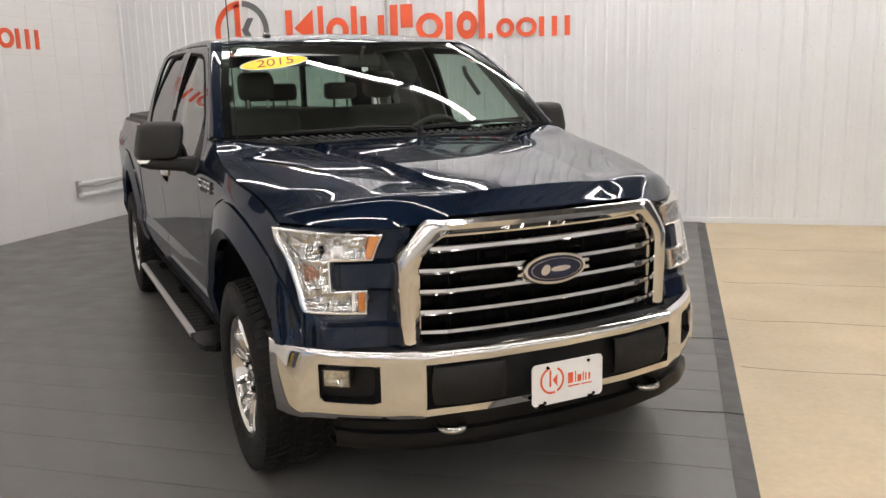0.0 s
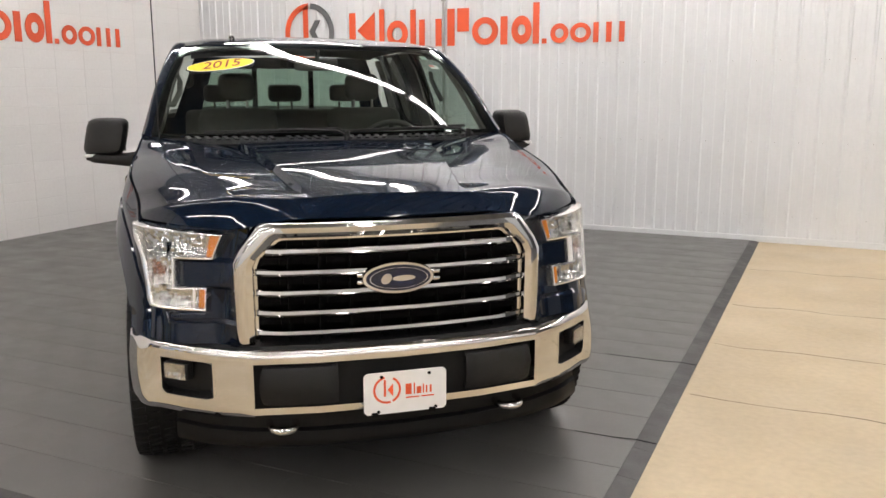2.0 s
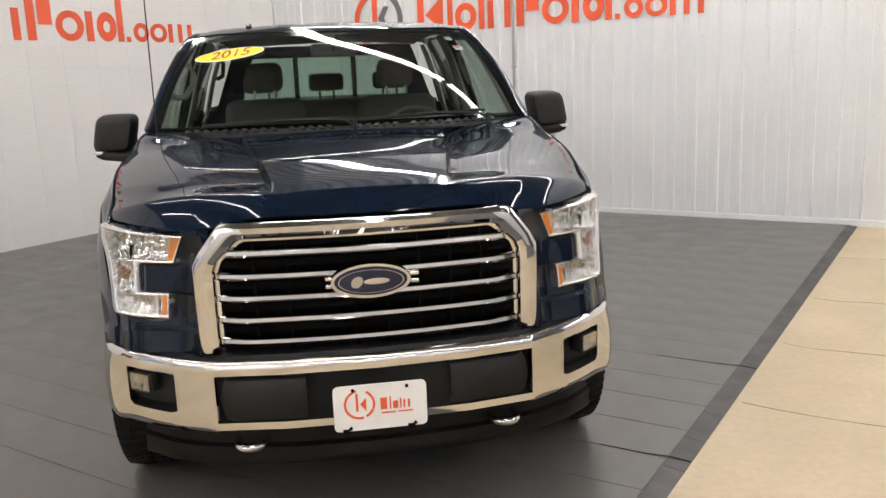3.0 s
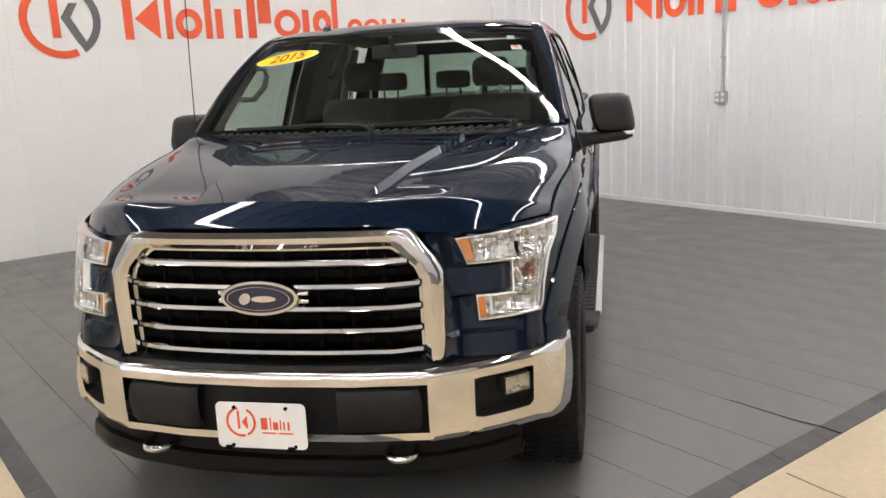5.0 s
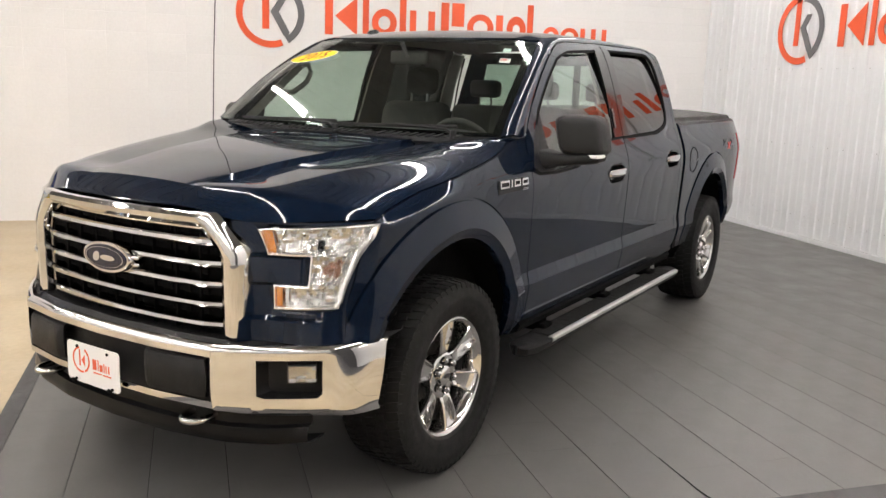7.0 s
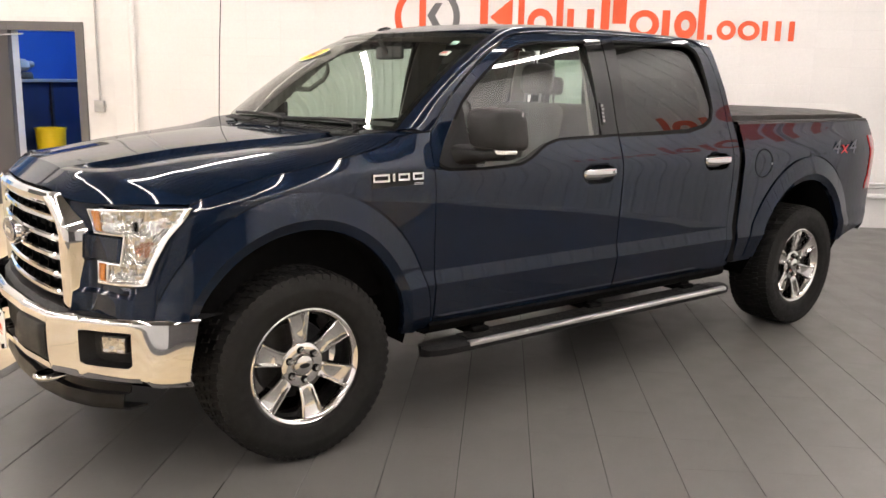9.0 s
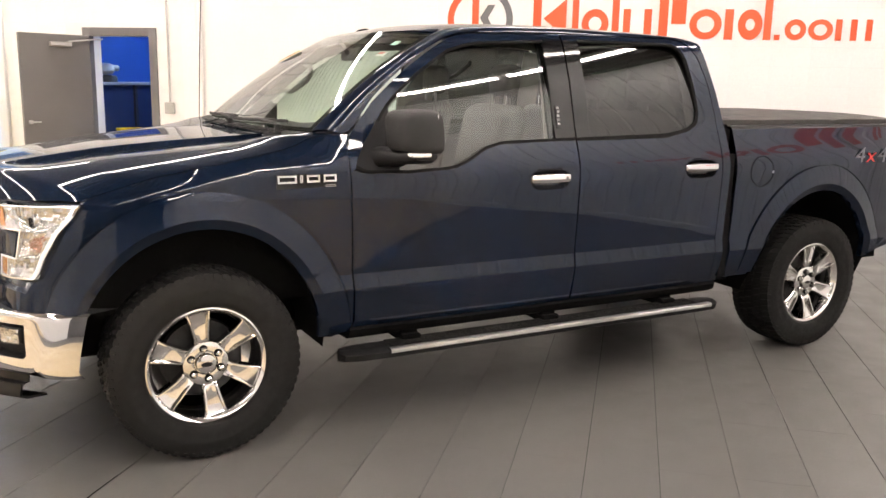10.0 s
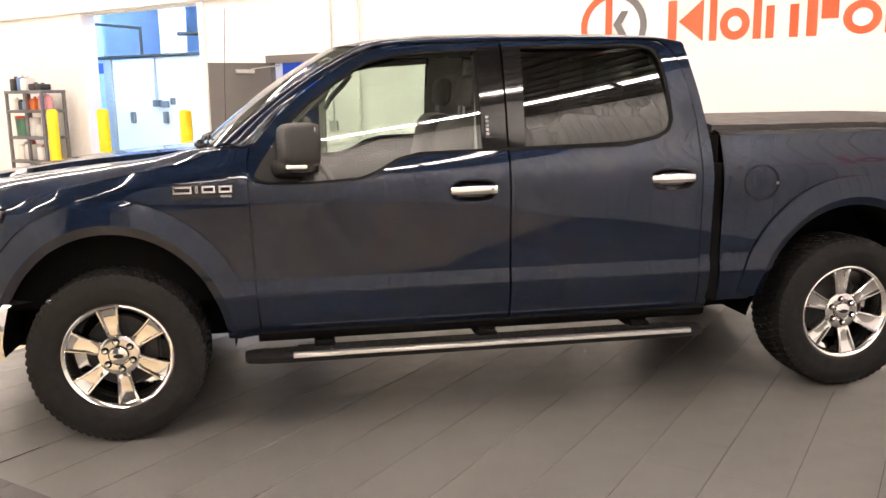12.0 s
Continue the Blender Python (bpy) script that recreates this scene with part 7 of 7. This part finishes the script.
box(bm, -9.05, -8.98, -12.58, -12.10, FLOOR_Z, 4.30, 0.005)
tagged(part("wall_partition", bm, PALE_BLUE, None), "pale blue wall panel beside the post in the garage bay", "wall", kind="structure")
for z0, z1, proud, mat, lab in ((2.14, 2.36, 0.03, BLUE_PAINT, "deep blue panel above the garage partition door"), (0.98, 1.14, 0.04, GREY_METAL, "grey rail across the garage partition")):
    bm = bmesh.new()
    box(bm, -8.98, -8.98 + proud, -12.58, -12.10, z0, z1, 0.004)
    tagged(part("partition_rail", bm, mat, None), lab, "rail")
bm = bmesh.new()
tube(bm, [(-8.95, -10.47, 1.50), (-8.95, -10.47, 2.40)], 0.028, 8)
tagged(part("wall_pipe", bm, GREY_METAL, None, smooth=50), "grey pipe fixed to the partition", "pipe")
for y0, y1, z0, z1 in ((-10.56, -10.33, 1.42, 1.56), (-10.31, -10.12, 1.40, 1.54), (-10.02, -9.93, 1.46, 1.60), (-11.29, -11.18, 1.08, 1.32), (-10.27, -10.16, 1.08, 1.32)):
    bm = bmesh.new()
    box(bm, -8.979, -8.90, y0, y1, z0, z1, 0.01)
    tagged(part("junction_box", bm, STEEL, None), "dark grey box fixed to the partition", "junction box", "boxes on the partition")
for pts, r, lab in (([(-8.95, -13.0, 2.47), (-8.95, -8.3, 2.45)], 0.035, "dark steel rail along the top of the partition"), ([(-8.97, -12.58, 3.22), (-8.97, -10.85, 3.03)], 0.03, "dark steel brace above the partition"),
                    ([(-8.97, -10.85, 2.48), (-8.97, -10.85, 3.06)], 0.03, "dark upright steel bar above the partition"), ([(-8.97, -9.72, 2.86), (-8.97, -8.3, 2.80)], 0.04, "dark steel rail beside the ribbed sheet")):
    bm = bmesh.new()
    tube(bm, pts, r, 8)
    tagged(part("steel_rail", bm, DARK_STEEL, None, smooth=50), lab, "rail")
bm = bmesh.new()
rows = []
for k in range(17):
    y = -10.56 + 0.05 * k
    rows.append([(-9.25 + (0.02 if k % 4 < 2 else 0.0), y, 2.44), (-9.25 + (0.02 if k % 4 < 2 else 0.0), y, 4.36)])
grid(bm, rows)
thicken(bm, 0.01)
tagged(part("wall_sheet", bm, WHITE_WALL, None), "pale ribbed sheet metal wall in the garage bay", "wall", kind="structure")

# ---- floor tiles ----
T0X, T0Y, STEP = 1.232, -1.165, 0.3045
tiles = thing("floor_mat", "grey interlocking floor tiles with a charcoal border", "floor", kind="structure")
me = None
g, wide = 0.0001, 0.0014
bm = bmesh.new()
h, v, e, d = STEP / 2 - g, STEP / 2 - wide, 0.0008, FLOOR_Z - MAT_Z
ends = [[bm.verts.new((x, y, z)) for y, z in ((-v, d), (-v, -e), (-v + e, 0.0), (v - e, 0.0), (v, -e), (v, d))] for x in (-h, h)]
for k in range(6):
    bm.faces.new((ends[0][k], ends[0][(k + 1) % 6], ends[1][(k + 1) % 6], ends[1][k]))
bm.faces.new(ends[0][::-1]), bm.faces.new(ends[1])
bmesh.ops.recalc_face_normals(bm, faces=bm.faces)
tile_mesh = bpy.data.meshes.new("tile")
bm.to_mesh(tile_mesh)
bm.free()
tile_mesh.materials.append(TILE)
bm = bmesh.new()
box(bm, BRICK_X, T0X, T0Y, METAL_Y - 0.02, FLOOR_Z + 0.0005, MAT_Z - 0.004)
part("underlay", bm, UNDERBODY, tiles, "dark underlay below the tile joints")
rest = []
count = 0
for i in range(24):
    for j in range(24):
        x, y = T0X - STEP * (i + 0.5), T0Y + STEP * (j + 0.5)
        near = (i < 9 and j < 18) or (i < 14 and j < 10)
        if near and count < 300:
            o = new("tile", tile_mesh)
            o.parent = tiles
            o.matrix_local = pose(x, y, MAT_Z - 0.0002 * rng.random(), rng.uniform(-0.03, 0.03), 0, 0)
            count += 1
        else:
            rest.append((x, y))
verts, faces = [], []
for x, y in rest:
    h, v = STEP / 2 - g, STEP / 2 - wide
    b = len(verts)
    e = 0.0008
    zz = MAT_Z - 0.0002 * rng.random()
    verts += [(x - h, y - v, FLOOR_Z), (x + h, y - v, FLOOR_Z), (x + h, y + v, FLOOR_Z), (x - h, y + v, FLOOR_Z),
              (x - h, y - v, zz - e), (x + h, y - v, zz - e), (x + h, y + v, zz - e), (x - h, y + v, zz - e),
              (x - h, y - v + e, zz), (x + h, y - v + e, zz), (x + h, y + v - e, zz), (x - h, y + v - e, zz)]
    for k in range(4):
        q = (k + 1) % 4
        faces += [(b + k, b + q, b + 4 + q, b + 4 + k), (b + 4 + k, b + 4 + q, b + 8 + q, b + 8 + k)]
    faces.append((b + 8, b + 9, b + 10, b + 11))
me = bpy.data.meshes.new("tile_field")
me.from_pydata(verts, [], faces)
me.materials.append(TILE)
o = new("tile_field", me)
o.parent = tiles
tagged(o, kind="stuff")
bm = bmesh.new()
W = 0.092
for (x0, y0, x1, y1, along) in ((T0X, T0Y - W, T0X + W, METAL_Y - 0.02, "y"), (BRICK_X, T0Y - W, T0X + W, T0Y, "x")):
    k = int((y1 - y0 if along == "y" else x1 - x0) / STEP) + 1
    for q in range(k):
        if along == "y":
            a, b = T0Y + STEP * (q - 0.22), min(T0Y + STEP * (q + 1 - 0.22) - 0.002, METAL_Y - 0.022)
            pts = [(x0 + 0.001, a, MAT_Z), (x1, a, FLOOR_Z + 0.003), (x1, b, FLOOR_Z + 0.003), (x0 + 0.001, b, MAT_Z)]
        else:
            a, b = T0X - STEP * (q + 1) + 0.002, T0X - STEP * q
            a = max(a, BRICK_X)
            pts = [(a, y1 - 0.001, MAT_Z), (a, y0, FLOOR_Z + 0.003), (b, y0, FLOOR_Z + 0.003), (b, y1 - 0.001, MAT_Z)]
        if (b - a) < 0.02:
            continue
        top = [bm.verts.new(p) for p in pts]
        low = [bm.verts.new((p[0], p[1], FLOOR_Z)) for p in pts]
        bm.faces.new(top)
        for r in range(4):
            bm.faces.new((low[r], low[(r + 1) % 4], top[(r + 1) % 4], top[r]))
part("edge_strip", bm, EDGE_STRIP, tiles, "charcoal bevelled edge strip")
# two open joints where the tiles have crept apart
for y0, y1, x0 in ((T0Y + 9 * STEP, T0Y + 9 * STEP + 0.03, 0.80), (T0Y + 5 * STEP, T0Y + 5 * STEP + 0.025, 0.95)):
    bm = bmesh.new()
    rows = []
    for k in range(13):
        t = k / 12
        x = x0 + (T0X + W - x0) * t
        w = 0.0015 + 0.004 * t
        z = MAT_Z + (0.0012 if x < T0X else 0.0012 - 0.011 * (x - T0X) / W)
        yc = y0 + (y1 - y0) * max(0.0, x - T0X + 0.1) / 0.17
        rows.append([(x, yc - w, z), (x, yc + w, z)])
    grid(bm, rows)
    thicken(bm, 0.001)
    part("joint", bm, UNDERBODY, tiles, "open dark joint between the tiles")

# ---- painted blocks of the wall ----
COURSE, LONG = 0.2032, 0.4064
bm = bmesh.new()
box(bm, BRICK_X - 0.02, BRICK_X, -LONG / 2 + 0.0010, LONG / 2 - 0.0010, -COURSE / 2 + 0.0018, COURSE / 2 - 0.0018, 0.0014)
block_mesh = bpy.data.meshes.new("block")
bm.to_mesh(block_mesh)
bm.free()
block_mesh.materials.append(BLOCK_PAINT)
verts, faces = [], []
count = 0
for r in range(21):
    z = FLOOR_Z + COURSE * (r + 0.5)
    if z > ROOF_Z - 0.08:
        continue
    y = METAL_Y - (0.5 if r % 2 else 1.0) * LONG / 2 - (LONG / 4 if r % 2 else 0)
    while y > SOUTH_Y + 0.3:
        y0, y1 = y - LONG / 2, y + LONG / 2
        clash = (y1 > DOOR_Y0 - 0.10 and y0 < DOOR_Y1 + 0.10 and z < DOOR_Z + 0.16) or (y1 > GAR_Y0 - 0.14 and y0 < GAR_Y1 + 0.12 and z < GAR_Z + 0.1)
        if not clash:
            if -1.6 < y < 6.05 and r < 15 and count < 300:
                o = new("block", block_mesh)
                o.parent = wall_west
                o.location = (0.0, y, z)
                count += 1
            else:
                b = len(verts)
                h, v = LONG / 2 - 0.0010, COURSE / 2 - 0.0018
                e = 0.0014
                verts += [(BRICK_X - 0.01, y - h, z - v), (BRICK_X - 0.01, y + h, z - v), (BRICK_X - 0.01, y + h, z + v), (BRICK_X - 0.01, y - h, z + v),
                          (BRICK_X - e, y - h, z - v), (BRICK_X - e, y + h, z - v), (BRICK_X - e, y + h, z + v), (BRICK_X - e, y - h, z + v),
                          (BRICK_X, y - h + e, z - v + e), (BRICK_X, y + h - e, z - v + e), (BRICK_X, y + h - e, z + v - e), (BRICK_X, y - h + e, z + v - e)]
                for k in range(4):
                    q = (k + 1) % 4
                    faces += [(b + k, b + q, b + 4 + q, b + 4 + k), (b + 4 + k, b + 4 + q, b + 8 + q, b + 8 + k)]
                faces.append((b + 8, b + 9, b + 10, b + 11))
        y -= LONG
me = bpy.data.meshes.new("block_field")
me.from_pydata(verts, [], faces)
me.materials.append(BLOCK_PAINT)
o = new("block_field", me)
o.parent = wall_west
tagged(o, kind="stuff")
